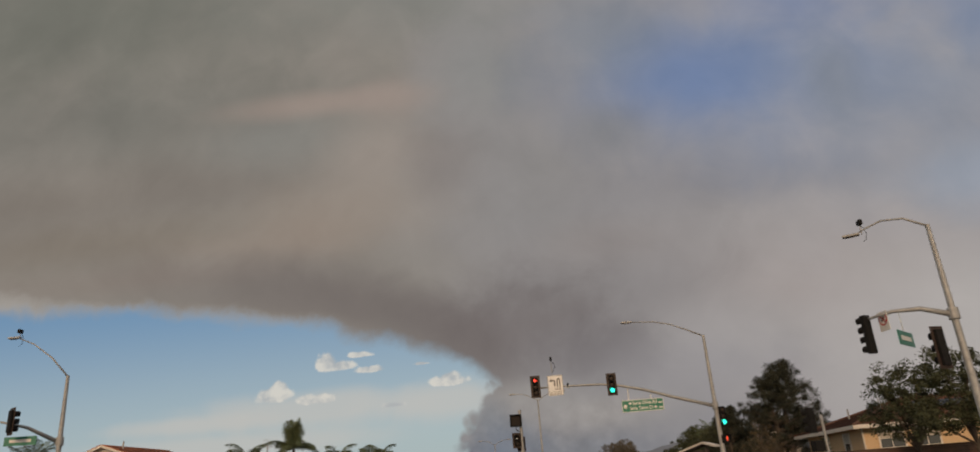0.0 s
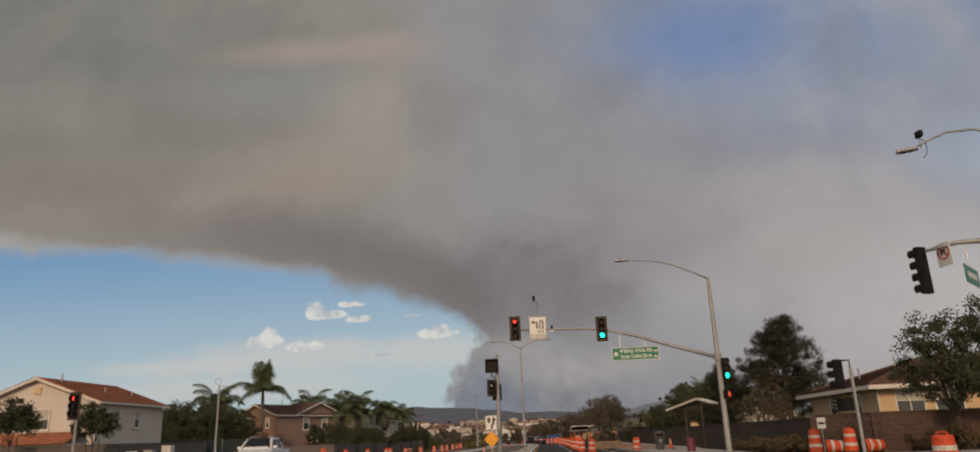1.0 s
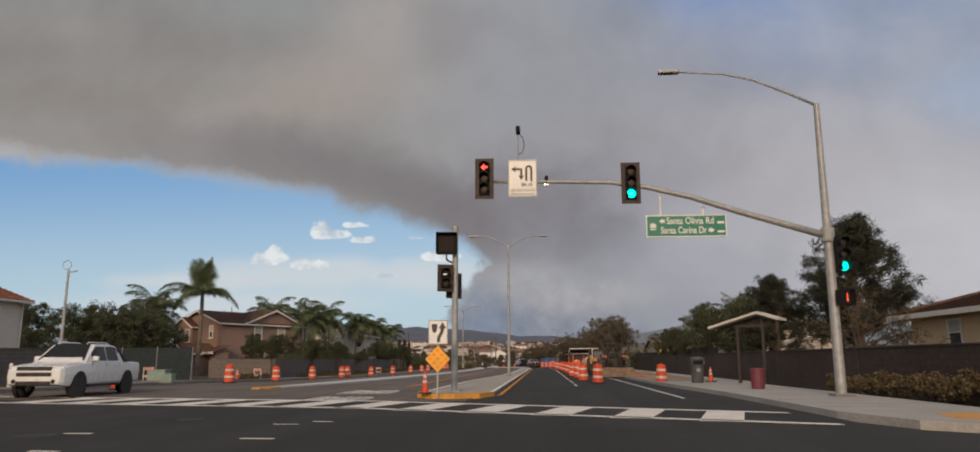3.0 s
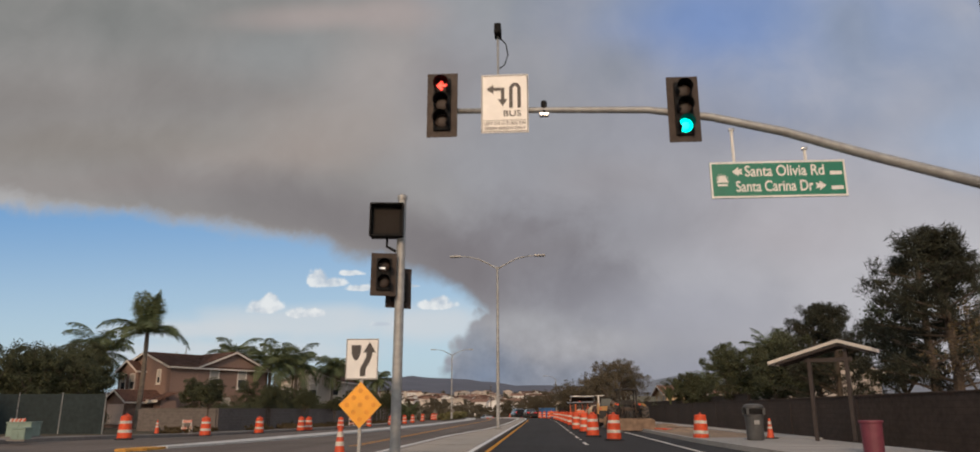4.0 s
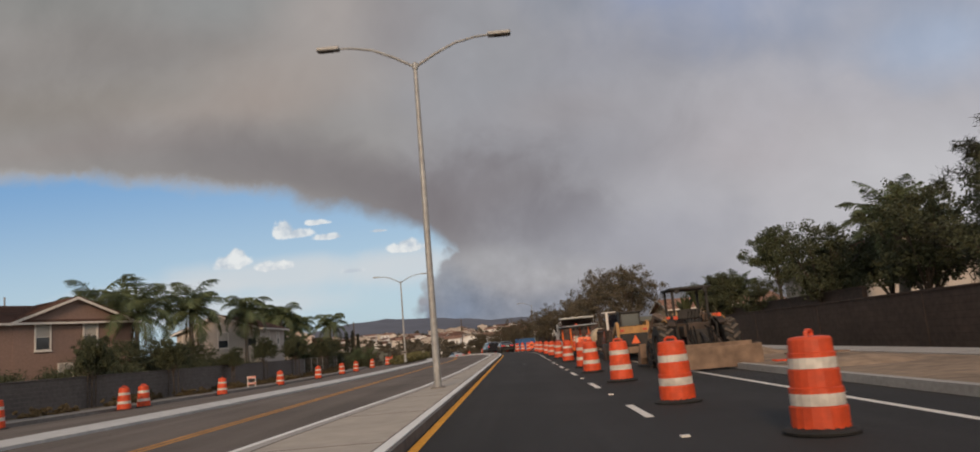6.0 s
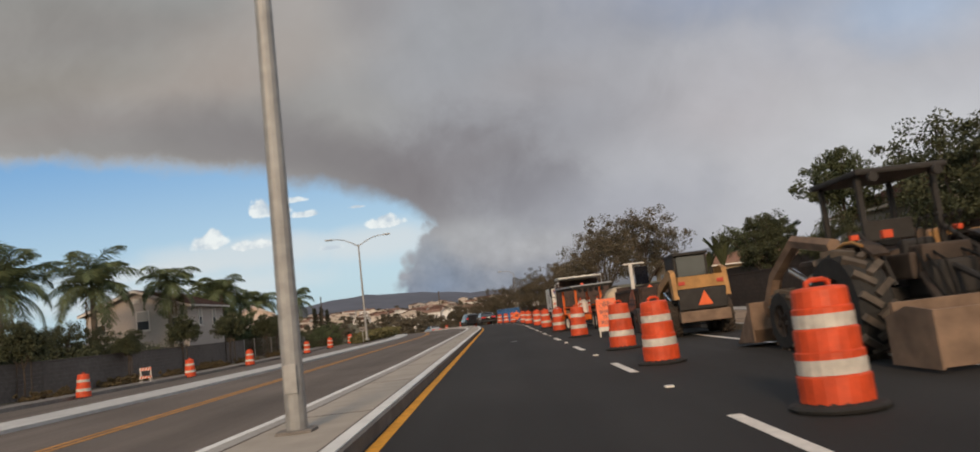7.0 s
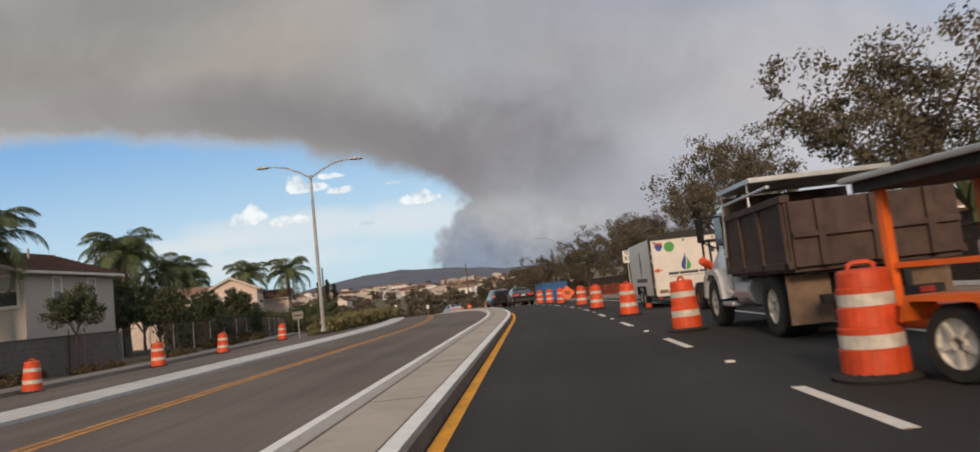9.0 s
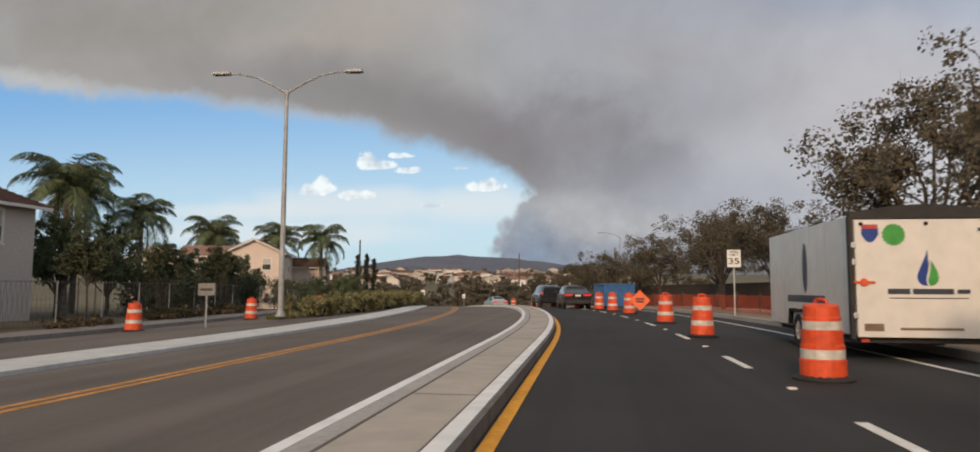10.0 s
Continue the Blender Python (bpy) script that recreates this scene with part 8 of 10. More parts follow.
    box(bm, -0.30, 0.30, -0.62, -0.34, 1.08, 1.30, 0.03)
    box(bm, -0.42, -0.30, -0.55, 0.1, 0.9, 1.22, 0.03)
    box(bm, 0.30, 0.46, -0.5, 0.2, 0.86, 1.16, 0.03)
    part("valve_block", bm, MACHINE_BROWN, t, "grimy hydraulic valve block")
    for k in range(6):
        x = -0.25 + 0.1 * k
        bm = bmesh.new()
        tube(bm, [(x, -0.46, 1.28), (x - 0.02, -0.52, 1.46), (x, -0.60, 1.58 + 0.02 * (k % 3))], 0.011, 5)
        lathe(bm, [(0.012, 0), (0.026, 0.02), (0.022, 0.05)], 8, Matrix.Translation((x, -0.60, 1.57 + 0.02 * (k % 3))))
        part("lever", bm, BLACK, t)
    for s in (-1, 1):
        bm = bmesh.new()
        tube(bm, [(s * 0.34, -0.62, 0.95), (s * 0.46, -1.05, 0.62)], 0.045, 8)
        tube(bm, [(s * 0.46, -1.05, 0.62), (s * 0.5, -1.26, 0.46)], 0.024, 8)
        part("lift_ram", bm, MACHINE_BROWN, t, "grimy lift ram")
        bm = bmesh.new()
        part("brace", tube(bm, [(s * 0.55, 0.25, 1.55), (s * 0.60, -0.30, 1.20), (s * 0.56, -0.42, 0.85)], 0.03, 6), MACHINE_BLACK, t)
        bm = bmesh.new()
        part("marker_lamp", box(bm, s * 0.68 - 0.05, s * 0.68 + 0.05, 0.10, 0.17, 1.46, 1.53, 0.01), ORANGE, t, "amber lamp")
        bm = bmesh.new()
        part("work_lamp", lathe(bm, [(0.04, 0), (0.065, 0.03), (0.065, 0.08)], 10, Matrix.Translation((s * 0.42 + 0.05, 0.06, 2.24)) @ Matrix.Rotation(radians(90), 4, "X")), MACHINE_BLACK, t)
    bm = bmesh.new()
    box(bm, -0.30, 0.36, 0.52, 0.58, 1.44, 1.72, 0.02)
    part("instrument_panel", bm, MACHINE_BLACK, t)
    # bucket at the front
    bm = bmesh.new()
    plate(bm, [(3.15, 0.75), (3.1, 0.3), (3.25, 0.08), (3.95, 0.04), (3.9, 0.1), (3.4, 0.2), (3.28, 0.35), (3.3, 0.75)], 2.1, Matrix.Translation((1.05, 0, 0)) @ Matrix.Rotation(radians(90), 4, "Z"))
    for s in (-1, 1):
        plate(bm, [(3.12, 0.74), (3.12, 0.1), (3.9, 0.06)], 0.03, Matrix.Translation((s * 1.05 + 0.015, 0, 0)) @ Matrix.Rotation(radians(90), 4, "Z"))
    part("bucket", bm, DUSTY_TAN, t, "worn steel bucket")
    # scraper at the back
    bm = bmesh.new()
    box(bm, -1.18, 1.18, -1.35, -1.28, 0.1, 0.70, 0.01)
    for s in (-1, 1):
        plate(bm, [(-2.05, 0.04), (-1.2, 0.04), (-1.2, 0.55), (-1.6, 0.66), (-2.05, 0.62)], 0.03, Matrix.Translation((s * 1.18 + 0.015, 0, 0)) @ Matrix.Rotation(radians(90), 4, "Z"))
    box(bm, -1.18, 1.18, -2.05, -2.0, 0.06, 0.62, 0.01)
    part("box_scraper", bm, DUSTY_TAN, t, "tan steel box scraper")
    bm = bmesh.new()
    for s in (-1, 1):
        tube(bm, [(s * 0.35, -0.5, 0.6), (s * 0.5, -1.3, 0.3)], 0.04, 6)
    tube(bm, [(0, -0.6, 1.05), (0, -1.35, 0.75)], 0.04, 6)
    part("linkage", bm, MACHINE_BLACK, t)
    bm = bmesh.new()
    part("side_tank", lathe(bm, [(0.28, -0.35), (0.3, -0.3), (0.3, 0.3), (0.28, 0.35)], 16, Matrix.Translation((0.95, 1.2, 1.25)) @ Matrix.Rotation(radians(90), 4, "X")), DUSTY_YELLOW, t, "yellow round tank")
    return t


tractor()


def skid_loader():
    t = thing("skid_loader", pose(5.36, 84.05, 0.002, 0, 0, -2), "yellow and black skid loader with an orange warning triangle", "skid loader")
    for s in (-1, 1):
        for y in (-0.62, 0.55):
            wheel(t, s * 0.72, y, 0.43, 0.30, MUDDY_TYRE, DUSTY_TAN, None, 16, 0.5)
        bm = bmesh.new()
        plate(bm, [(-1.35, 0.9), (-1.2, 1.55), (-0.95, 1.62), (0.6, 1.3), (1.45, 0.62), (1.62, 0.3), (1.42, 0.3), (1.25, 0.58), (0.45, 1.1), (-0.9, 1.38), (-1.1, 0.9)], 0.13, Matrix.Translation((s * 0.70 + 0.065, 0, 0)) @ Matrix.Rotation(radians(90), 4, "Z"))
        part("lift_arm", bm, DUSTY_YELLOW, t, "yellow lift arm")
        bm = bmesh.new()
        part("lift_ram", tube(bm, [(s * 0.66, -0.9, 0.75), (s * 0.68, 0.3, 1.12)], 0.04, 8), CHROME, t)
        bm = bmesh.new()
        part("tail_lamp", box(bm, s * 0.52 - 0.09, s * 0.52 + 0.09, -1.36, -1.32, 1.22, 1.31, 0.01), INK_RED, t, "red lamp")
        bm = bmesh.new()
        part("cab_post", box(bm, s * 0.44 - 0.04, s * 0.44 + 0.04, -0.5, 0.62, 1.1, 1.98, 0.02), MACHINE_BLACK, t)
    bm = bmesh.new()
    part("rear_door", box(bm, -0.66, 0.66, -1.34, -1.18, 0.62, 1.12, 0.04), MACHINE_BLACK, t, "black rear door")
    bm = bmesh.new()
    part("rear_hood", plate(bm, [(-0.66, 1.13), (0.66, 1.13), (0.6, 1.42), (-0.6, 1.42)], 0.55, Matrix.Translation((0, -1.33, 0))), DUSTY_YELLOW, t, "yellow engine hood")
    bm = bmesh.new()
    part("bumper", box(bm, -0.68, 0.68, -1.42, -1.2, 0.34, 0.6, 0.03), DUSTY_TAN, t, "tan rear bumper")
    bm = bmesh.new()
    box(bm, -0.5, 0.5, -1.2, 1.0, 0.3, 1.12, 0.03)
    part("chassis", bm, MACHINE_BLACK, t)
    bm = bmesh.new()
    part("roof", box(bm, -0.5, 0.5, -0.62, 0.7, 1.96, 2.03, 0.02), MACHINE_BLACK, t)
    bm = bmesh.new()
    part("rear_window", box(bm, -0.4, 0.4, -0.54, -0.52, 1.44, 1.93, 0, ), glass("dusty_glass", (0.10, 0.11, 0.11), 0.15), t)
    bm = bmesh.new()
    part("side_mesh", box(bm, -0.45, 0.45, 0.6, 0.63, 1.1, 1.95), MACHINE_BLACK, t)
    bm = bmesh.new()
    part("triangle", plate(bm, [(-0.2, 0.72), (0.2, 0.72), (0, 1.06)], 0.012, Matrix.Translation((0.05, -1.36, 0))), SIGN_ORANGE, t, "orange warning triangle")
    bm = bmesh.new()
    part("exhaust", tube(bm, [(0.45, -0.9, 1.4), (0.45, -0.9, 1.6)], 0.05, 8), MACHINE_BLACK, t)
    for s in (-1, 1):
        bm = bmesh.new()
        part("arm_foot", plate(bm, [(1.42, 0.62), (1.62, 0.68), (2.75, 0.46), (2.95, 0.2), (2.7, 0.16), (1.5, 0.4)], 0.1, Matrix.Translation((s * 0.62 + 0.05, 0, 0)) @ Matrix.Rotation(radians(90), 4, "Z")), MACHINE_BLACK, t)
        bm = bmesh.new()
        part("side_cutter", plate(bm, [(2.55, 0.02), (2.98, 0.02), (2.90, 0.66), (2.80, 0.66)], 0.03, Matrix.Translation((s * 1.02 + 0.015, 0, 0)) @ Matrix.Rotation(radians(90), 4, "Z")), RUST_BROWN, t, "worn cutting plate")
    # open steel screen between the arms
    for k in range(12):
        bm = bmesh.new()
        x = -0.93 + 0.169 * k
        part("guard_bar", box(bm, x - 0.014, x + 0.014, 1.95, 1.98, 0.12, 1.02), MACHINE_BLACK, t)
    for z in (0.14, 0.42, 0.62, 0.82, 1.0):
        bm = bmesh.new()
        part("guard_bar", box(bm, -0.96, 0.96, 1.94, 1.99, z - 0.016, z + 0.016), MACHINE_BLACK, t)
    # bucket: a rolled steel shell with end plates and a worn lip
    prof = [(3.05, 0.06), (3.0, 0.32), (3.06, 0.56), (3.22, 0.70), (3.46, 0.74), (3.9, 0.72)]
    inner = [(y + 0.04, z - 0.035) for y, z in prof[1:]]
    bm = bmesh.new()
    plate(bm, prof + inner[::-1] + [(3.12, 0.06)], 2.1, Matrix.Translation((1.05, 0, 0)) @ Matrix.Rotation(radians(90), 4, "Z"))
    bucket = part("bucket", bm, MACHINE_BLACK, t, "worn dark bucket shell")
    for s in (-1, 1):
        bm = bmesh.new()
        plate(bm, [(3.02, 0.05), (3.0, 0.32), (3.08, 0.58), (3.25, 0.70), (3.5, 0.72), (3.86, 0.66), (4.0, 0.40), (3.9, 0.05)], 0.035, Matrix.Translation((s * 1.05 + 0.0175, 0, 0)) @ Matrix.Rotation(radians(90), 4, "Z"))
        part("end_plate", bm, BROWN_BLACK, bucket)
        bm = bmesh.new()
        part("boss", lathe(bm, [(0.10, 0), (0.09, 0.05)], 12, Matrix.Translation((s * 1.07, 3.35, 0.42)) @ Matrix.Rotation(radians(90 * s), 4, "Y")), RUST_BROWN, bucket)
    bm = bmesh.new()
    part("lip", box(bm, -1.05, 1.05, 3.0, 4.0, 0.02, 0.06, 0.008), RUST_BROWN, bucket)
    t.scale = (0.87, 0.95, 1.0)
    return t


skid_loader()


def share_sign():
    t = thing("works_sign", pose(3.75, 87.7, 0.002, -9, 0, -8), "orange folding sign with a bicycle and black words", "road works sign")
    bm = bmesh.new()
    p = part("board", box(bm, -0.30, 0.30, -0.012, 0.012, 0.30, 1.16, 0.01), SIGN_ORANGE, t)
    bm = bmesh.new()
    part("strip", box(bm, -0.30, 0.30, -0.012, 0.012, 0.17, 0.298, 0.004), BAND_WHITE, t, "white lower board")
    for s in (-1, 1):
        bm = bmesh.new()
        part("leg", box(bm, s * 0.27 - 0.02, s * 0.27 + 0.02, 0.013, 0.035, 0.0, 1.12), BAND_WHITE, t)
        bm = bmesh.new()
        part("leg", tube(bm, [(s * 0.27, 0.06, 1.08), (s * 0.27, 0.55, 0.09)], 0.018, 6), BAND_WHITE, t)
    for k, wd in enumerate(("SHARE", "THE", "ROAD")):
        writing(wd, 0.15, SIGN_BLACK, p, 0, -0.014, 0.76 - 0.165 * k, width=(0.44, 0.27, 0.38)[k])
    for s in (-1, 1):
        bm = bmesh.new()
        pts = [(s * 0.12 + 0.075 * math.cos(a), -0.014, 0.945 + 0.075 * math.sin(a)) for a in [2 * math.pi * k / 14 for k in range(15)]]
        tube(bm, pts, 0.008, 4)
        part("bicycle_wheel_print", bm, SIGN_BLACK, p)
    bm = bmesh.new()
    for a, b in (((-0.12, 0.945), (-0.05, 1.04)), ((-0.05, 1.04), (0.07, 1.04)), ((0.07, 1.04), (0.12, 0.945)), ((-0.05, 1.04), (0.0, 0.945)), ((0.0, 0.945), (0.07, 1.04)), ((-0.12, 0.945), (0.0, 0.945)), ((0.07, 1.04), (0.06, 1.075)), ((-0.06, 1.075), (-0.02, 1.075))):
        tube(bm, [(a[0], -0.014, a[1]), (b[0], -0.014, b[1])], 0.009, 4)
    part("bicycle_frame_print", bm, SIGN_BLACK, p)
    return t


share_sign()


def flat_trailer():
    t = thing("gravel_trailer", pose(6.0, 91.3, 0.002), "dark brown high-sided tipping trailer, dirty", "trailer")
    bm = bmesh.new()
    part("bed", box(bm, -0.95, 0.95, -2.7, 1.9, 0.55, 0.68, 0.01), DARK_RUST, t)
    for s in (-1, 1):
        bm = bmesh.new()
        sd = part("side", box(bm, s * 0.95 - 0.03, s * 0.95 + 0.03, -2.7, 1.9, 0.68, 1.28, 0.01), DARK_RUST, t, "dirty brown steel side")
        bm = bmesh.new()
        part("top_rail", box(bm, s * 0.97 - 0.06, s * 0.97 + 0.06, -2.72, 1.92, 1.28, 1.36, 0.012), RUST_BROWN, sd)
        bm = bmesh.new()
        part("lower_rail", box(bm, s * 0.98 - 0.05, s * 0.98 + 0.05, -2.72, 1.92, 0.55, 0.64, 0.012), RUST_BROWN, sd)
        for k in range(12):
            bm = bmesh.new()
            y = -2.65 + 0.41 * k
            part("rib", box(bm, s * 1.0 - 0.03, s * 1.0 + 0.03, y, y + 0.07, 0.62, 1.36), DARK_RUST, sd)
        for y in (-0.1, 0.72):
            wheel(t, s * 0.85, y, 0.36, 0.2, RUBBER, BAND_WHITE)
        bm = bmesh.new()
        part("fender", box(bm, s * 0.85 - 0.14, s * 0.85 + 0.14, -0.55, 1.15, 0.76, 0.8, 0.01), MACHINE_BLACK, t)
    bm = bmesh.new()
    part("tailgate", box(bm, -0.95, 0.95, -2.75, -2.7, 0.68, 1.35, 0.01), DARK_RUST, t)
    bm = bmesh.new()
    part("front_gate", box(bm, -0.95, 0.95, 1.9, 1.95, 0.68, 1.5, 0.01), DARK_RUST, t)
    bm = bmesh.new()
    part("drawbar", tube(bm, [(-0.5, 1.9, 0.5), (0, 3.0, 0.48)], 0.05, 4), MACHINE_BLACK, t)
    bm = bmesh.new()
    part("drawbar", tube(bm, [(0.5, 1.9, 0.5), (0, 3.0, 0.48)], 0.05, 4), MACHINE_BLACK, t)
    bm = bmesh.new()
    lathe(bm, [(0.9, 0.68), (0.85, 0.85), (0.5, 1.12), (0.15, 1.22)], 14, Matrix.Diagonal((0.9, 1.8, 1, 1)))
    part("load", bm, DIRT, t, "heap of dirt")
    return t


flat_trailer()


def leaning_sign():
    """A folded warning sign propped against the trailer's side."""
    t = thing("folded_sign", pose(4.86, 89.9, 0.62, 0, 8, 0), "faded orange folded road sign leaning on the trailer", "road works sign")
    bm = bmesh.new()
    panel = part("panel", plate(bm, [(-1.0, 0.06), (0.1, 0.0), (0.22, 0.28), (-0.12, 0.66), (-0.42, 0.72), (-0.92, 0.34)], 0.02, Matrix.Rotation(radians(90), 4, "Z")), FADED_ORANGE, t)
    for y0 in (-0.62, -0.34):
        bm = bmesh.new()
        part("painted_bar", plate(bm, [(y0, 0.14), (y0 + 0.1, 0.14), (y0 + 0.2, 0.46), (y0 + 0.08, 0.48)], 0.004, Matrix.Rotation(radians(90), 4, "Z") @ Matrix.Translation((0, 0.0205, 0))), SIGN_BLACK, panel)
    for z in (-0.05, 0.22, 0.36):
        bm = bmesh.new()
        part("strut", tube(bm, [(-0.05, -1.4, z), (-0.05, 0.9, z + 0.02)], 0.014, 5), MACHINE_BLACK, t)
    return t


leaning_sign()


def sensor_mast():
    t = thing("solar_mast", pose(5.45, 91.95, 0.68), "white post with a dark solar panel and battery box", "solar panel")
    bm = bmesh.new()
    part("post", box(bm, -0.06, 0.06, -0.06, 0.06, 0.0, 1.6, 0.01), BOX_WHITE, t)
    bm = bmesh.new()
    part("panel", box(bm, 0.1, 0.58, -0.03, 0.03, 0.85, 1.5, 0.01, Matrix.Rotation(radians(6), 4, "X")), SOLAR, t, "dark solar panel")
    bm = bmesh.new()
    part("box", box(bm, -0.15, 0.45, -0.2, 0.3, 0.0, 0.5, 0.02), MACHINE_BLACK, t)
    bm = bmesh.new()
    part("arm", box(bm, -0.26, 0.5, -0.03, 0.03, 1.6, 1.65), BOX_WHITE, t)
    return t


sensor_mast()


def tank_trailer():
    t = thing("water_trailer", pose(5.3, 95.1, 0.002), "tandem-axle trailer with a stained tan plastic water tank", "trailer")
    m = Matrix.Translation((0, 0.1, 1.02)) @ Matrix.Rotation(radians(90), 4, "X")
    bm = bmesh.new()
    smooth(part("tank", lathe(bm, [(0.03, -1.12), (0.22, -1.08), (0.40, -0.99), (0.50, -0.86), (0.535, -0.7), (0.54, -0.45), (0.525, -0.40), (0.525, -0.36), (0.54, -0.32), (0.54, 0.30), (0.525, 0.34), (0.525, 0.38), (0.54, 0.42), (0.535, 0.75), (0.48, 0.9), (0.36, 1.0), (0.03, 1.05)], 28, m), TANK_TAN, t, "stained tan tank"))
    bm = bmesh.new()
    part("end_cap", lathe(bm, [(0.542, 0.22), (0.544, 0.30), (0.544, 0.42), (0.54, 0.74), (0.485, 0.91), (0.365, 1.01), (0.03, 1.062)], 28, m), TANK_PALE, t, "paler yellowish tank end")
    for y in (-0.38, 0.2):
        bm = bmesh.new()
        part("strap", lathe(bm, [(0.548, y - 0.03), (0.548, y + 0.03)], 24, Matrix.Translation((0, 0.1, 1.02)) @ Matrix.Rotation(radians(90), 4, "X")), MACHINE_BLACK, t)
    bm = bmesh.new()
    box(bm, -0.85, 0.85, -1.35, 1.3, 0.45, 0.55, 0.01)
    box(bm, -0.6, 0.6, -1.1, 1.2, 0.55, 0.62, 0.01)
    part("deck", bm, DUSTY_TAN, t, "rusty steel deck")
    for s in (-1, 1):
        for y in (-0.42, 0.42):
            wheel(t, s * 0.88, y, 0.35, 0.2, RUBBER, BAND_WHITE, None, 0, 0.64)
        bm = bmesh.new()
        part("fender", box(bm, s * 0.88 - 0.13, s * 0.88 + 0.13, -0.85, 0.85, 0.74, 0.78, 0.01), DUSTY_TAN, t)
    bm = bmesh.new()
    part("drawbar", tube(bm, [(0, 1.2, 0.48), (0, 1.5, 0.48)], 0.05, 6), MACHINE_BLACK, t)
    bm = bmesh.new()
    part("pump", box(bm, -0.35, 0.2, -1.5, -1.15, 0.55, 0.9, 0.04), MACHINE_BLACK, t)
    bm = bmesh.new()
    part("lid", lathe(bm, [(0.16, 0.0), (0.16, 0.06), (0.1, 0.08)], 14, Matrix.Translation((0, 0.1, 1.55))), MACHINE_BLACK, t)
    return t


tank_trailer()


def arrow_board():
    t = thing("cone_trailer", pose(4.2, 96.75, 0.002, 0, 0, 15), "orange works trailer with a flat canopy, posts and stacked cones", "trailer")
    bm = bmesh.new()
    box(bm, -0.60, 0.60, -0.75, 1.0, 0.40, 0.62, 0.02)
    part("bed", bm, PLANT_ORANGE, t, "orange trailer bed")
    bm = bmesh.new()
    part("plate", box(bm, -0.05, 0.3, -0.775, -0.75, 0.50, 0.59), material("yellow_panel", (0.55, 0.42, 0.03), 0.5, bump=0), t, "yellow plate")
    for s in (-1, 1):
        wheel(t, s * 0.75, 0.05, 0.32, 0.2, RUBBER, BAND_WHITE, None, 0, 0.66)
        bm = bmesh.new()
        plate(bm, [(-0.45, 0.50), (-0.38, 0.72), (0.38, 0.72), (0.48, 0.5), (0.42, 0.5), (0.34, 0.67), (-0.33, 0.67), (-0.4, 0.5)], 0.3, Matrix.Translation((s * 0.77 + 0.15, 0.05, 0)) @ Matrix.Rotation(radians(90), 4, "Z"))
        part("fender", bm, PLANT_ORANGE, t)
        for y in (-0.66, 0.85):
            bm = bmesh.new()
            part("canopy_post", box(bm, s * 0.56 - 0.10, s * 0.56 - 0.02, y - 0.04, y + 0.04, 0.60, 1.76, 0.006), PLANT_ORANGE, t, "orange post")
        bm = bmesh.new()
        part("tail_lamp", lathe(bm, [(0.06, 0), (0.055, 0.02)], 12, Matrix.Translation((s * 0.45, -0.765, 0.52)) @ Matrix.Rotation(radians(90), 4, "X")), INK_RED, t, "round red lamp")
        bm = bmesh.new()
        part("rail", box(bm, s * 0.56 - 0.085, s * 0.56 - 0.035, -0.62, 0.81, 0.95, 1.0), PLANT_ORANGE, t)
    bm = bmesh.new()
    part("canopy", box(bm, -0.82, 1.05, -0.85, 1.1, 1.80, 1.86, 0.02, Matrix.Rotation(radians(-1.5), 4, "Y")), ALU, t, "flat silver canopy sheet")
    bm = bmesh.new()
    part("canopy_frame", box(bm, -0.74, 0.97, -0.78, 1.02, 1.70, 1.795, 0.01, Matrix.Rotation(radians(-1.5), 4, "Y")), MACHINE_BLACK, t)
    for k in range(5):
        bm = bmesh.new()
        x = -0.5 + 0.25 * k
        part("lamp", lathe(bm, [(0.05, 0), (0.08, 0.06), (0.085, 0.1)], 12, Matrix.Translation((x, -0.8, 1.62)) @ Matrix.Rotation(radians(90), 4, "X")), BLACK, t, "hooded black lamp")
    bm = bmesh.new()
    part("beacon", lathe(bm, [(0.09, 1.83), (0.08, 1.93), (0.04, 1.96)], 12), ORANGE, t, "orange beacon")
    bm = bmesh.new()
    part("water_drum", lathe(bm, [(0.2, 0.68), (0.22, 0.72), (0.22, 1.1), (0.15, 1.2), (0.1, 1.25)], 16, Matrix.Translation((0.0, 0.2, 0))), SIGN_WHITE, t, "white canister")
    bm = bmesh.new()
    part("drawbar", tube(bm, [(0, 1.0, 0.5), (0, 2.0, 0.5)], 0.05, 6), PLANT_ORANGE, t)
    return t


arrow_board()
for x, y, rx, rz in ((3.95, 96.5, 6, 0), (4.72, 96.6, -7, 0), (4.4, 97.2, 4, 40)):
    copy_thing(cone, pose(x, y, 0.625, rx, 4, rz))


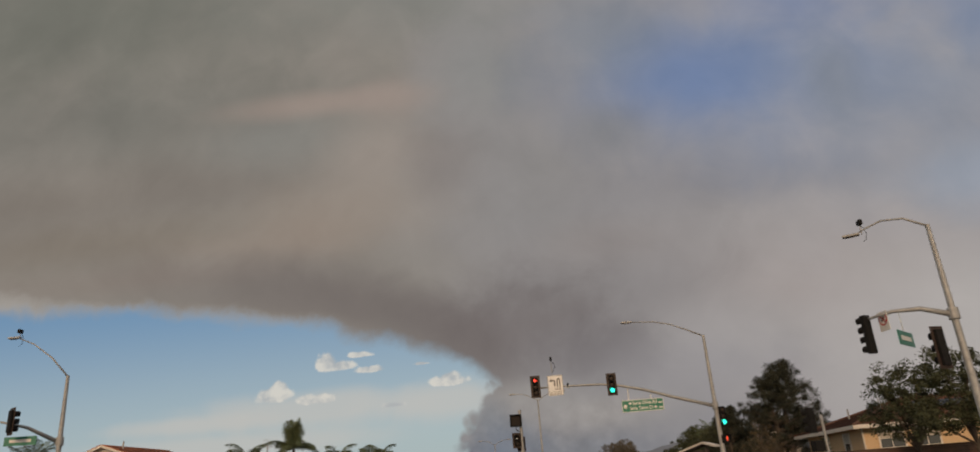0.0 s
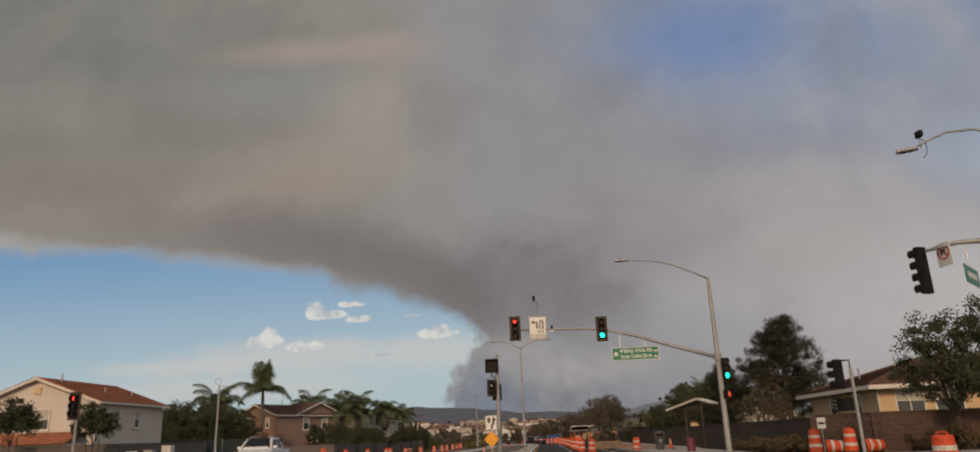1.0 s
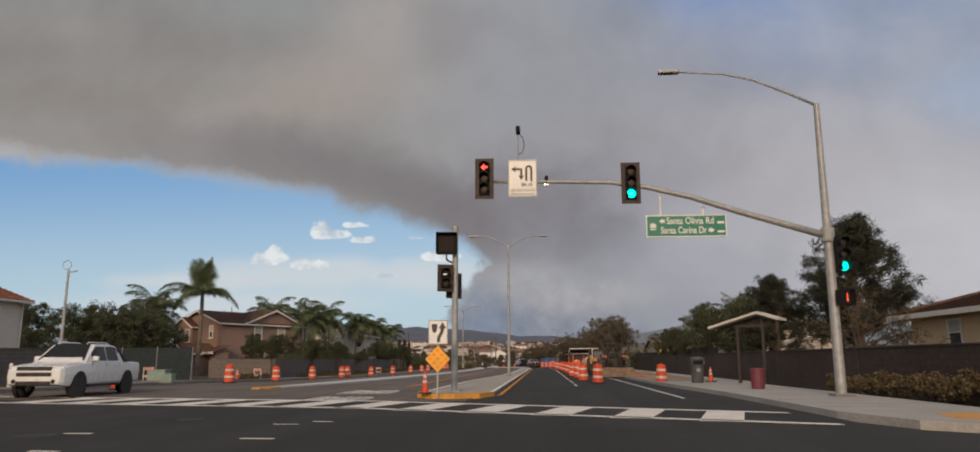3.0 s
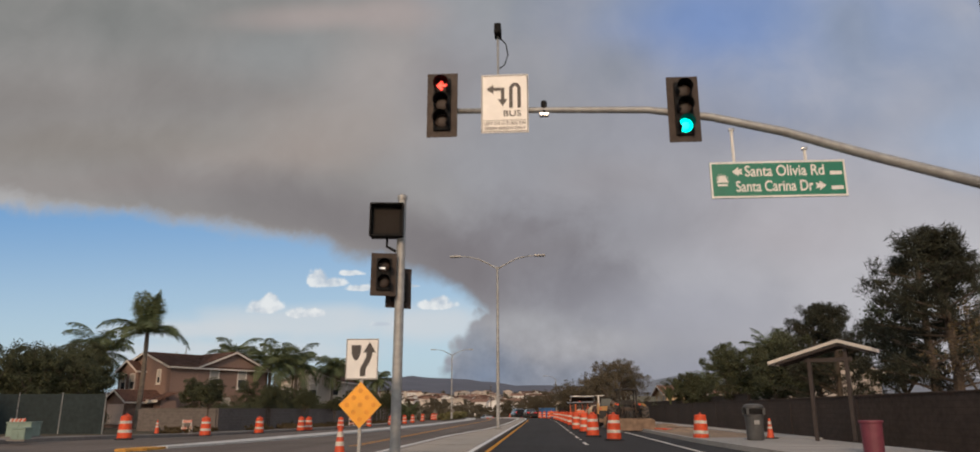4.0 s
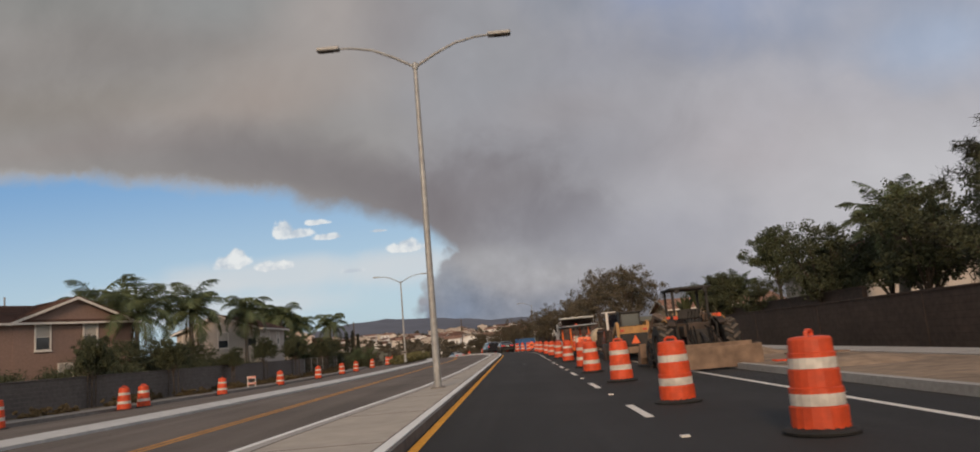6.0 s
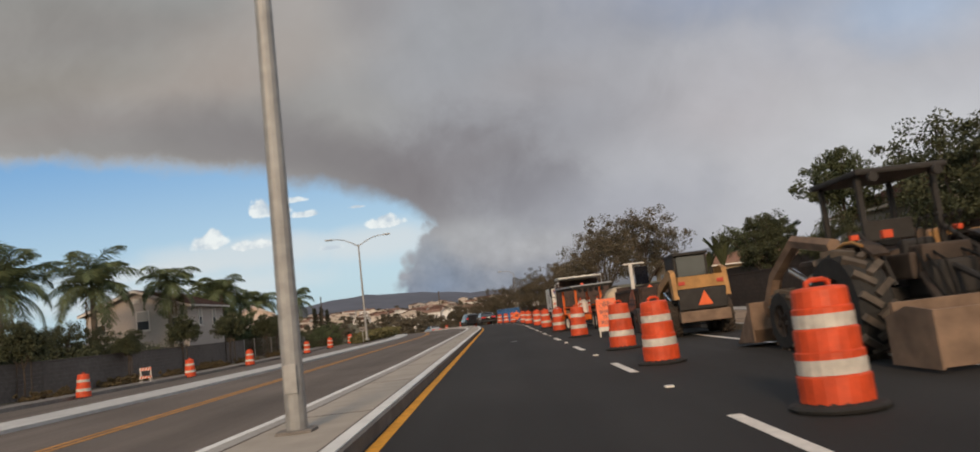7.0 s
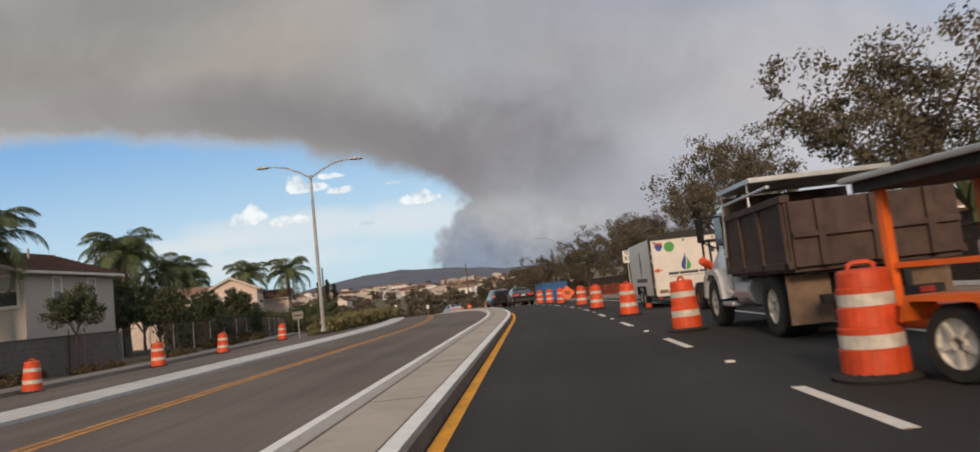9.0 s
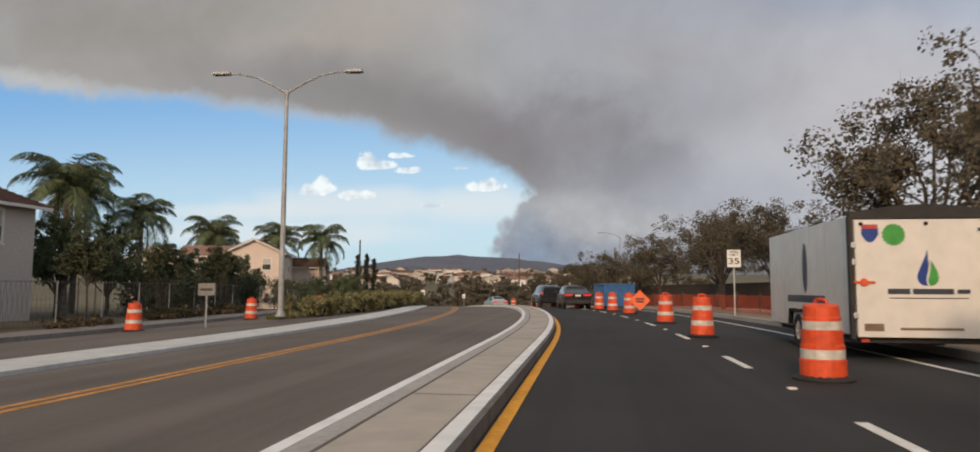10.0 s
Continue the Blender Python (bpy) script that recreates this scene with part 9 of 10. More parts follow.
def dump_truck():
    t = thing("dump_truck", pose(4.75, 103.0, 0.002), "white-cabbed dump truck with a dirty brown tipping body", "truck")
    W = 1.1
    # tipping body
    bm = bmesh.new()
    part("body_floor", box(bm, -W, W, -2.4, 0.7, 0.95, 1.08, 0.01), RUST_BROWN, t)
    for s in (-1, 1):
        bm = bmesh.new()
        sd = part("body_side", box(bm, s * W - 0.035, s * W + 0.035, -2.4, 0.7, 1.08, 1.92, 0.01), RUST_BROWN, t, "dirty brown steel side")
        for y in (-2.36, -1.35, -0.35, 0.6):
            bm = bmesh.new()
            part("rib", box(bm, s * (W + 0.04) - 0.04, s * (W + 0.04) + 0.04, y, y + 0.1, 1.0, 1.96), RUST_BROWN, sd)
        bm = bmesh.new()
        part("top_rail", box(bm, s * (W + 0.02) - 0.07, s * (W + 0.02) + 0.07, -2.42, 0.72, 1.92, 2.02, 0.01), RUST_BROWN, sd)
        bm = bmesh.new()
        part("lower_rail", box(bm, s * (W + 0.02) - 0.06, s * (W + 0.02) + 0.06, -2.42, 0.72, 1.0, 1.1, 0.01), RUST_BROWN, sd)
        for y in (-1.2,):
            wheel(t, s * 0.95, y, 0.47, 0.26, RUBBER, BAND_WHITE)
            wheel(t, s * 0.66, y, 0.47, 0.24, RUBBER, BAND_WHITE)
        wheel(t, s * 0.98, 2.15, 0.47, 0.26, RUBBER, BAND_WHITE)
        bm = bmesh.new()
        part("mudflap", box(bm, s * 0.82 - 0.3, s * 0.82 + 0.3, -2.05, -2.02, 0.22, 0.92), DUSTY_TAN, t, "tan mudflap")
        bm = bmesh.new()
        part("fuel_tank", lathe(bm, [(0.22, -0.4), (0.24, -0.37), (0.24, 0.37), (0.22, 0.4)], 16, Matrix.Translation((s * 0.85, 0.35, 0.68)) @ Matrix.Rotation(radians(90), 4, "X")), ALU, t)
        bm = bmesh.new()
        mr = part("mirror", box(bm, s * 1.35 - 0.05, s * 1.35 + 0.05, 1.5, 1.72, 1.65, 2.1, 0.03), BLACK, t, "tall black door mirror")
        bm = bmesh.new()
        part("mirror_arm", tube(bm, [(s * 1.05, 1.6, 2.12), (s * 1.35, 1.6, 2.1)], 0.018, 5), BLACK, mr)
        bm = bmesh.new()
        part("mirror_arm", tube(bm, [(s * 1.05, 1.6, 1.5), (s * 1.35, 1.6, 1.66)], 0.018, 5), BLACK, mr)
        bm = bmesh.new()
        part("step", box(bm, s * 0.98 - 0.14, s * 0.98 + 0.14, 0.85, 1.55, 0.42, 0.5, 0.02), ALU, t)
        bm = bmesh.new()
        part("front_fender", plate(bm, [(1.45, 0.55), (1.55, 0.95), (1.85, 1.12), (2.45, 1.12), (2.75, 0.95), (2.85, 0.55), (2.72, 0.55), (2.55, 0.9), (2.3, 1.02), (1.95, 1.02), (1.7, 0.86), (1.6, 0.55)], 0.36, Matrix.Translation((s * 0.95 + 0.18, 0, 0)) @ Matrix.Rotation(radians(90), 4, "Z")), CAR_WHITE, t, "white front fender")
        bm = bmesh.new()
        part("side_window", box(bm, s * 1.056 - 0.006, s * 1.056 + 0.006, 0.95, 1.62, 1.55, 2.14, 0), CAR_GLASS, t)
        bm = bmesh.new()
        part("door_gap", box(bm, s * 1.055 - 0.004, s * 1.055 + 0.004, 0.86, 0.875, 0.7, 2.2), MACHINE_BLACK, t)
        bm = bmesh.new()
        part("door_handle", box(bm, s * 1.07 - 0.02, s * 1.07 + 0.02, 0.92, 1.08, 1.36, 1.4, 0.008), BLACK, t)
    bm = bmesh.new()
    tg = part("tailgate", box(bm, -W, W, -2.47, -2.40, 1.02, 1.92, 0.01), RUST_BROWN, t, "brown steel tailgate")
    for x in (-0.72, 0.0, 0.72):
        bm = bmesh.new()
        part("rib", box(bm, x - 0.05, x + 0.05, -2.54, -2.47, 1.02, 1.92, 0.01), RUST_BROWN, tg)
    bm = bmesh.new()
    part("rib", box(bm, -W, W, -2.53, -2.472, 1.42, 1.5, 0.005), RUST_BROWN, tg)
    bm = bmesh.new()
    part("head_board", box(bm, -W, W, 0.68, 0.75, 1.08, 2.35, 0.01), RUST_BROWN, t)
    bm = bmesh.new()
    part("cab_shield", box(bm, -W, W, -0.9, 1.05, 2.42, 2.50, 0.01, Matrix.Rotation(radians(1), 4, "X")), ALU, t, "pale metal cover over the load")
    for y in (-0.8, 0.72):
        bm = bmesh.new()
        part("cover_bow", tube(bm, [(-W, y, 1.98), (-W, y, 2.42), (W, y, 2.42), (W, y, 1.98)], 0.025, 6), ALU, t)
    bm = bmesh.new()
    part("cover_arm", tube(bm, [(-W - 0.08, 0.6, 1.3), (-W - 0.08, 0.4, 2.2), (-W - 0.08, -2.0, 2.2)], 0.025, 6), ALU, t)
    # chassis
    bm = bmesh.new()
    for s in (-1, 1):
        box(bm, s * 0.42 - 0.05, s * 0.42 + 0.05, -2.3, 3.0, 0.62, 0.86, 0.01)
    box(bm, -0.9, 0.9, -1.3, -1.1, 0.42, 0.54, 0.02)
    box(bm, -0.9, 0.9, 2.05, 2.25, 0.42, 0.52, 0.02)
    box(bm, -0.8, 0.8, -2.45, -2.3, 0.5, 0.62, 0.01)
    part("chassis", bm, MACHINE_BLACK, t)
    bm = bmesh.new()
    part("number_plate", box(bm, -0.2, 0.12, -2.48, -2.46, 0.66, 0.82), BAND_WHITE, t, "blank number plate")
    for s in (-1, 1):
        bm = bmesh.new()
        part("tail_light", box(bm, s * 0.55 - 0.1, s * 0.55 + 0.1, -2.48, -2.45, 0.52, 0.6), INK_RED, t)
    # cab and hood
    cab = [(0.82, 1.0, 0.62, 1.45, 0.92, 2.28), (0.95, 1.05, 0.58, 1.48, 0.95, 2.36), (1.5, 1.05, 0.58, 1.48, 0.93, 2.36), (1.85, 1.03, 0.62, 1.42, 0.9, 1.58), (2.6, 0.94, 0.66, 1.26, 0.78, 1.36), (3.15, 0.86, 0.62, 1.1, 0.7, 1.2)]
    bm = bmesh.new()
    c = part("cab", loft(bm, cab), CAR_WHITE, t, "white cab and sloping hood")
    bv = c.modifiers.new("soft", "BEVEL")
    bv.width, bv.segments, bv.limit_method, bv.angle_limit = 0.04, 2, "ANGLE", radians(25)
    bm = bmesh.new()
    part("grille", box(bm, -0.5, 0.5, 3.14, 3.18, 0.75, 1.12, 0.02), MACHINE_BLACK, t)
    bm = bmesh.new()
    part("bumper", box(bm, -1.0, 1.0, 3.05, 3.25, 0.4, 0.66, 0.03), CHROME, t)
    bm = bmesh.new()
    part("windscreen", box(bm, -0.8, 0.8, -0.005, 0.005, -0.33, 0.33, 0, Matrix.Translation((0, 1.72, 1.95)) @ Matrix.Rotation(radians(24), 4, "X")), CAR_GLASS, t)
    bm = bmesh.new()
    part("exhaust", tube(bm, [(-0.75, 0.78, 0.9), (-0.75, 0.78, 2.4)], 0.05, 8), MACHINE_BLACK, t)
    return t


dump_truck()


def box_trailer():
    t = thing("enclosed_trailer", pose(5.42, 115.7, 0.002), "white enclosed cargo trailer with a leaf-drop emblem and orange latch", "trailer")
    W = 1.15
    bm = bmesh.new()
    body = part("body", box(bm, -W, W, 0.05, 5.4, 0.42, 2.40, 0.03), BOX_WHITE, t)
    bm = bmesh.new()
    n = 12
    arc = [(-W + 2 * W * k / n, 2.40 + 0.14 * math.sin(math.pi * k / n)) for k in range(n + 1)]
    plate(bm, arc + [(W, 2.38), (-W, 2.38)], 5.3, Matrix.Translation((0, 0.07, 0)))
    part("roof", bm, BOX_WHITE, t, "curved white roof")
    bm = bmesh.new()
    plate(bm, [(-W - 0.03, 2.39)] + [(x * 1.03, z + 0.03) for x, z in arc] + [(W + 0.03, 2.39), (W - 0.02, 2.34), (-W + 0.02, 2.34)], 0.12, Matrix.Translation((0, -0.03, 0)))
    part("roof_trim", bm, MACHINE_BLACK, t, "black arched trim")
    for s in (-1, 1):
        bm = bmesh.new()
        box(bm, s * (W + 0.005) - 0.035, s * (W + 0.005) + 0.035, -0.02, 0.1, 0.36, 2.38, 0.01)
        part("corner_trim", bm, MACHINE_BLACK, t, "dark corner post")
    bm = bmesh.new()
    ramp = part("ramp_door", box(bm, -W + 0.05, W - 0.05, -0.03, 0.045, 0.40, 2.32, 0.012), BOX_WHITE, t, "plain white ramp door")
    for z in (1.9, 1.62, 0.75):
        bm = bmesh.new()
        part("hinge", box(bm, -W - 0.01, -W + 0.06, -0.06, -0.03, z - 0.05, z + 0.05, 0.01), ALU, ramp)
    for x in (-0.98, 0.98):
        bm = bmesh.new()
        part("latch", box(bm, x - 0.17, x + 0.17, -0.055, -0.03, 1.27, 1.31, 0.005), ORANGE, ramp, "orange latch bar")
        bm = bmesh.new()
        part("latch", lathe(bm, [(0.07, 0), (0.06, 0.03)], 10, Matrix.Translation((x, -0.032, 1.29)) @ Matrix.Rotation(radians(90), 4, "X")), ORANGE, ramp, "orange latch boss")
    for x in (-1.0, 0.0, 1.0):
        bm = bmesh.new()
        part("bolt", lathe(bm, [(0.035, 0), (0.03, 0.02)], 10, Matrix.Translation((x, -0.032, 2.25)) @ Matrix.Rotation(radians(90), 4, "X")), BLACK, ramp)

    # emblem: a water drop, its blue side wrapped round a green leaf
    blue_half = [(0.0, 0.33), (-0.035, 0.20), (-0.10, 0.07), (-0.15, -0.05), (-0.165, -0.13), (-0.14, -0.21), (-0.08, -0.255), (-0.01, -0.265), (-0.03, -0.16), (0.0, -0.05), (0.02, 0.06), (0.01, 0.2)]
    green_half = [(0.045, 0.16), (0.10, 0.07), (0.15, -0.05), (0.165, -0.13), (0.14, -0.21), (0.08, -0.255), (0.02, -0.265), (0.0, -0.17), (0.03, -0.06), (0.05, 0.05)]
    for outline, mt, nm in ((blue_half, INK_BLUE, "blue side of the drop emblem"), (green_half, INK_GREEN, "green leaf side of the drop emblem")):
        bm = bmesh.new()
        part("emblem", plate(bm, [(x, 1.5 + z) for x, z in outline], 0.004, Matrix.Translation((0, -0.036, 0))), mt, ramp, nm)
    for x0, x1, z0, z1 in ((-0.62, -0.28, 1.10, 1.19), (-0.24, 0.38, 1.10, 1.19), (0.43, 0.62, 1.11, 1.18), (-0.6, 0.6, 1.03, 1.045), (-0.45, 0.5, 0.52, 0.56), (-1.0, -0.7, 0.50, 0.62), (0.78, 1.0, 2.12, 2.18), (0.9, 1.02, 1.75, 1.9)):
        bm = bmesh.new()
        part("print_bar", box(bm, x0, x1, -0.036, -0.031, z0, z1), INK if z0 > 1.0 else DUSTY_TAN, ramp, "bar of dark print")
    bm = bmesh.new()
    plate(bm, [(-0.99, 2.24), (-0.74, 2.24), (-0.73, 2.08), (-0.80, 1.97), (-0.865, 1.94), (-0.93, 1.97), (-1.0, 2.08)], 0.004, Matrix.Translation((0, -0.036, 0)))
    sh = part("shield", bm, INK_BLUE, ramp, "blue shield sticker with a red top")
    bm = bmesh.new()
    part("shield_top", box(bm, -0.985, -0.745, -0.041, -0.0365, 2.17, 2.235), INK_RED, sh)
    bm = bmesh.new()
    part("sticker", plate(bm, [((0.19 if k % 2 else 0.165) * math.cos(math.pi * k / 16) - 0.5, 2.07 + (0.19 if k % 2 else 0.165) * math.sin(math.pi * k / 16)) for k in range(32)], 0.004, Matrix.Translation((0, -0.036, 0))), INK_GREEN, ramp, "green scalloped sticker")
    # side print
    bm = bmesh.new()
    plate(bm, [(2.6 + 0.16 * math.sin(math.pi * i / 8), 1.6 + 0.5 * math.cos(math.pi * i / 8)) for i in range(9)] + [(2.6 - 0.16 * math.sin(math.pi * i / 8), 1.6 + 0.5 * math.cos(math.pi * i / 8)) for i in range(7, 0, -1)], 0.004, Matrix.Translation((-W - 0.001, 0, 0)) @ Matrix.Rotation(radians(90), 4, "Z"))
    part("emblem", bm, INK, t, "dark side emblem")
    bm = bmesh.new()
    part("print_bar", box(bm, -W - 0.005, -W - 0.001, 1.4, 3.9, 0.92, 1.06), INK, t, "bar of dark print")
    for k in range(6):
        bm = bmesh.new()
        y = 0.95 * k + 0.35
        part("seam", box(bm, -W - 0.003, -W - 0.0005, y, y + 0.012, 0.45, 2.37), ALU, t)
    bm = bmesh.new()
    box(bm, -0.95, 0.95, 0.1, 5.3, 0.30, 0.42, 0.02)
    part("chassis", bm, MACHINE_BLACK, t)
    for s in (-1, 1):
        for y in (2.35, 3.15):
            wheel(t, s * (W - 0.08), y, 0.34, 0.2, RUBBER, BAND_WHITE)
        bm = bmesh.new()
        part("fender", plate(bm, [(1.85, 0.45), (1.95, 0.78), (3.55, 0.78), (3.65, 0.45), (3.55, 0.45), (3.48, 0.72), (2.02, 0.72), (1.95, 0.45)], 0.26, Matrix.Translation((s * (W - 0.05) + 0.13, 0, 0)) @ Matrix.Rotation(radians(90), 4, "Z")), BLACK, t)
        bm = bmesh.new()
        part("tail_light", box(bm, s * 0.98 - 0.06, s * 0.98 + 0.06, -0.01, 0.04, 0.32, 0.37), INK_RED, t)
    bm = bmesh.new()
    part("drawbar", tube(bm, [(-0.6, 5.3, 0.4), (0, 6.4, 0.45)], 0.05, 5), MACHINE_BLACK, t)
    bm = bmesh.new()
    part("drawbar", tube(bm, [(0.6, 5.3, 0.4), (0, 6.4, 0.45)], 0.05, 5), MACHINE_BLACK, t)
    bm = bmesh.new()
    part("wheel_chock", box(bm, -W - 0.1, -W + 0.12, 1.75, 1.95, 0.0, 0.16, 0.02), ORANGE, t, "orange wheel chock")
    return t


box_trailer()


def roller():
    t = thing("small_loader", pose(5.7, 111.7, 0.002), "small red loader with red rims and an orange boom", "loader")
    red = material("red_machine_paint", (0.35, 0.05, 0.03), 0.5, vary=0.2)
    for s in (-1, 1):
        for y in (-0.75, 0.65):
            wheel(t, s * 0.62, y, 0.38, 0.28, RUBBER, red, None, 14, 0.55)
        bm = bmesh.new()
        part("cage_post", tube(bm, [(s * 0.42, -0.1, 0.9), (s * 0.42, -0.1, 1.95)], 0.035, 6), MACHINE_BLACK, t)
        bm = bmesh.new()
        part("cage_post", tube(bm, [(s * 0.42, 0.7, 0.9), (s * 0.42, 0.7, 1.95)], 0.035, 6), MACHINE_BLACK, t)
    bm = bmesh.new()
    part("cage_roof", box(bm, -0.48, 0.48, -0.2, 0.8, 1.94, 2.0, 0.02), MACHINE_BLACK, t)
    bm = bmesh.new()
    part("body", box(bm, -0.44, 0.44, -1.0, 1.1, 0.35, 0.98, 0.07), MACHINE_BLACK, t)
    bm = bmesh.new()
    part("cowl", box(bm, -0.40, 0.40, -1.05, -0.3, 0.72, 1.06, 0.06), red, t, "dull red cowl")
    bm = bmesh.new()
    part("boom", tube(bm, [(0.05, 0.5, 0.92), (-0.3, -0.4, 1.05), (-0.85, -0.75, 1.40)], (0.08, 0.10, 0.12), 8), ORANGE, t, "orange boom reaching over the wheel")
    bm = bmesh.new()
    part("seat", box(bm, -0.2, 0.2, 0.1, 0.5, 0.98, 1.4, 0.05), MACHINE_BLACK, t)
    return t


roller()


def skip():
    t = thing("steel_skip", pose(2.0, 151.8, 0.002 + dip(152), 0, 0, 8), "blue steel waste skip with ribbed sides", "skip")
    bm = bmesh.new()
    part("body", plate(bm, [(-1.0, 0.12), (1.0, 0.12), (1.05, 1.55), (-1.05, 1.55)], 4.0), SKIP_BLUE, t)
    for y in [0.25 + 0.5 * k for k in range(8)]:
        for s in (-1, 1):
            bm = bmesh.new()
            part("rib", box(bm, s * 1.06 - 0.05, s * 1.06 + 0.05, y, y + 0.08, 0.2, 1.5), SKIP_BLUE, t)
    for x in (-0.6, 0, 0.6):
        bm = bmesh.new()
        part("rib", box(bm, x - 0.04, x + 0.04, -0.07, 0.0, 0.2, 1.5), SKIP_BLUE, t)
    bm = bmesh.new()
    part("rim", box(bm, -1.1, 1.1, -0.06, 4.06, 1.552, 1.64, 0.01), SKIP_BLUE, t)
    bm = bmesh.new()
    part("skid", box(bm, -0.7, 0.7, 0.1, 3.9, 0.0, 0.12), MACHINE_BLACK, t)
    return t


skip()


def diamond_sign():
    t = thing("works_sign", pose(2.25, 136.0, 0.002), "orange diamond roll-up warning sign on a folding stand", "road works sign")
    bm = bmesh.new()
    p = part("panel", plate(bm, [(0, 0.22), (0.46, 0.68), (0, 1.14), (-0.46, 0.68)], 0.012), SIGN_ORANGE, t)
    bm = bmesh.new()
    part("print_bar", box(bm, -0.2, 0.2, -0.005, -0.001, 0.7, 0.78), SIGN_BLACK, p, "bar of dark print")
    bm = bmesh.new()
    part("print_bar", box(bm, -0.16, 0.16, -0.005, -0.001, 0.58, 0.66), SIGN_BLACK, p, "bar of dark print")
    for a in (35, 145, 215, 325):
        bm = bmesh.new()
        part("leg", tube(bm, [(0, 0.05, 0.25), (0.5 * math.cos(radians(a)), 0.05 + 0.5 * math.sin(radians(a)), 0.01)], 0.014, 5), MACHINE_BLACK, t)
    return t


diamond_sign()


def loaded_sign():
    t = thing("loose_sign", pose(5.62, 89.78, 0.68, -14, 0, 0), "orange diamond road works sign lying in the tipping trailer", "road works sign")
    bm = bmesh.new()
    p = part("panel", plate(bm, [(0, 0.0), (0.44, 0.40), (0.02, 0.80), (-0.44, 0.40)], 0.012), SIGN_ORANGE, t)
    for x in (-0.1, 0.12):
        bm = bmesh.new()
        part("mark", plate(bm, [(x - 0.05, 0.22), (x + 0.03, 0.22), (x + 0.05, 0.42), (x + 0.09, 0.42), (x, 0.56), (x - 0.1, 0.42), (x - 0.03, 0.42)], 0.004, Matrix.Translation((0, -0.005, 0))), SIGN_BLACK, p, "black arrow mark")
    return t


loaded_sign()

# ---- roadside things ----
SHELTER_ROOF = material("off_white_roof_sheet", (0.60, 0.55, 0.49), 0.6, vary=0.1, grain=4, stain=0.8, bump=0.05)
SHELTER_BROWN = material("dark_brown_paint", (0.045, 0.032, 0.028), 0.6, vary=0.2, grain=4, bump=0.05)
BIN_GREY = material("dark_grey_bin", (0.075, 0.075, 0.075), 0.6, vary=0.2, grain=5, bump=0.1)
BIN_MAROON = material("maroon_bin", (0.16, 0.035, 0.055), 0.55, vary=0.15, grain=5, bump=0.05)


def shelter():
    t = thing("bus_shelter", pose(10.93, 56.5, 0.25, 0, 0, -35), "bus shelter with an off-white pitched roof on dark posts", "bus shelter")
    for x in (-1.05, 0.12):
        bm = bmesh.new()
        part("post", box(bm, x - 0.06, x + 0.06, -0.38, -0.24, -0.1, 2.62 if x < -1 else 2.9, 0.01), SHELTER_BROWN, t, "dark brown post")
    bm = bmesh.new()
    part("beam", box(bm, -1.2, 0.3, -0.36, -0.26, 2.45, 2.58, 0.01), SHELTER_BROWN, t)
    for y in (-0.62, -0.15, 0.3):
        bm = bmesh.new()
        part("rafter", tube(bm, [(-2.1, y, 2.40), (0, y, 2.98), (0.9, y, 2.70)], 0.045, 4), SHELTER_BROWN, t)
    bm = bmesh.new()
    for a, b in (((-2.3, 2.40), (0.0, 3.04)), ((0.0, 3.04), (1.0, 2.72))):
        plate(bm, [(a[0], a[1]), (b[0], b[1]), (b[0], b[1] + 0.11), (a[0], a[1] + 0.11)], 1.15, Matrix.Translation((0, -0.75, 0)))
    part("roof", bm, SHELTER_ROOF, t, "off-white pitched roof sheet")
    return t


shelter()


def litter_bin():
    t = thing("litter_bin", pose(8.05, 57.4, 0.15), "dark grey litter bin with a hooded top", "litter bin")
    bm = bmesh.new()
    lathe(bm, [(0.26, 0.0), (0.28, 0.04), (0.31, 0.78), (0.33, 0.80), (0.33, 0.84)], 20)
    part("body", bm, BIN_GREY, t)
    bm = bmesh.new()
    lathe(bm, [(0.335, 1.05), (0.34, 1.10), (0.31, 1.16), (0.20, 1.20), (0.03, 1.21)], 20)
    for x in (-0.27, 0.27):
        for y in (-0.27, 0.27):
            box(bm, x - 0.04, x + 0.04, y - 0.04, y + 0.04, 0.84, 1.06, 0.01)
    part("hood", bm, BIN_GREY, t, "hooded grey top")
    bm = bmesh.new()
    part("opening", box(bm, -0.22, 0.22, -0.28, 0.22, 0.86, 1.03), BLACK, t, "dark mouth")
    bm = bmesh.new()
    part("emblem", box(bm, -0.09, 0.09, -0.312, -0.30, 0.52, 0.66, 0.01), GALV, t, "pale emblem too small to read")
    return t


litter_bin()
bm = bmesh.new()
mb = thing("round_bin", pose(8.7, 49.9, 0.15), "maroon round bin without a lid", "litter bin")
mb.scale = (0.8, 0.8, 0.8)
part("body", lathe(bm, [(0.27, 0.0), (0.29, 0.03), (0.31, 0.85), (0.34, 0.87), (0.34, 0.93), (0.30, 0.93), (0.28, 0.6)], 24), BIN_MAROON, mb)
bm = bmesh.new()
part("rim", lathe(bm, [(0.345, 0.86), (0.35, 0.9), (0.345, 0.94)], 24), BIN_MAROON, mb)


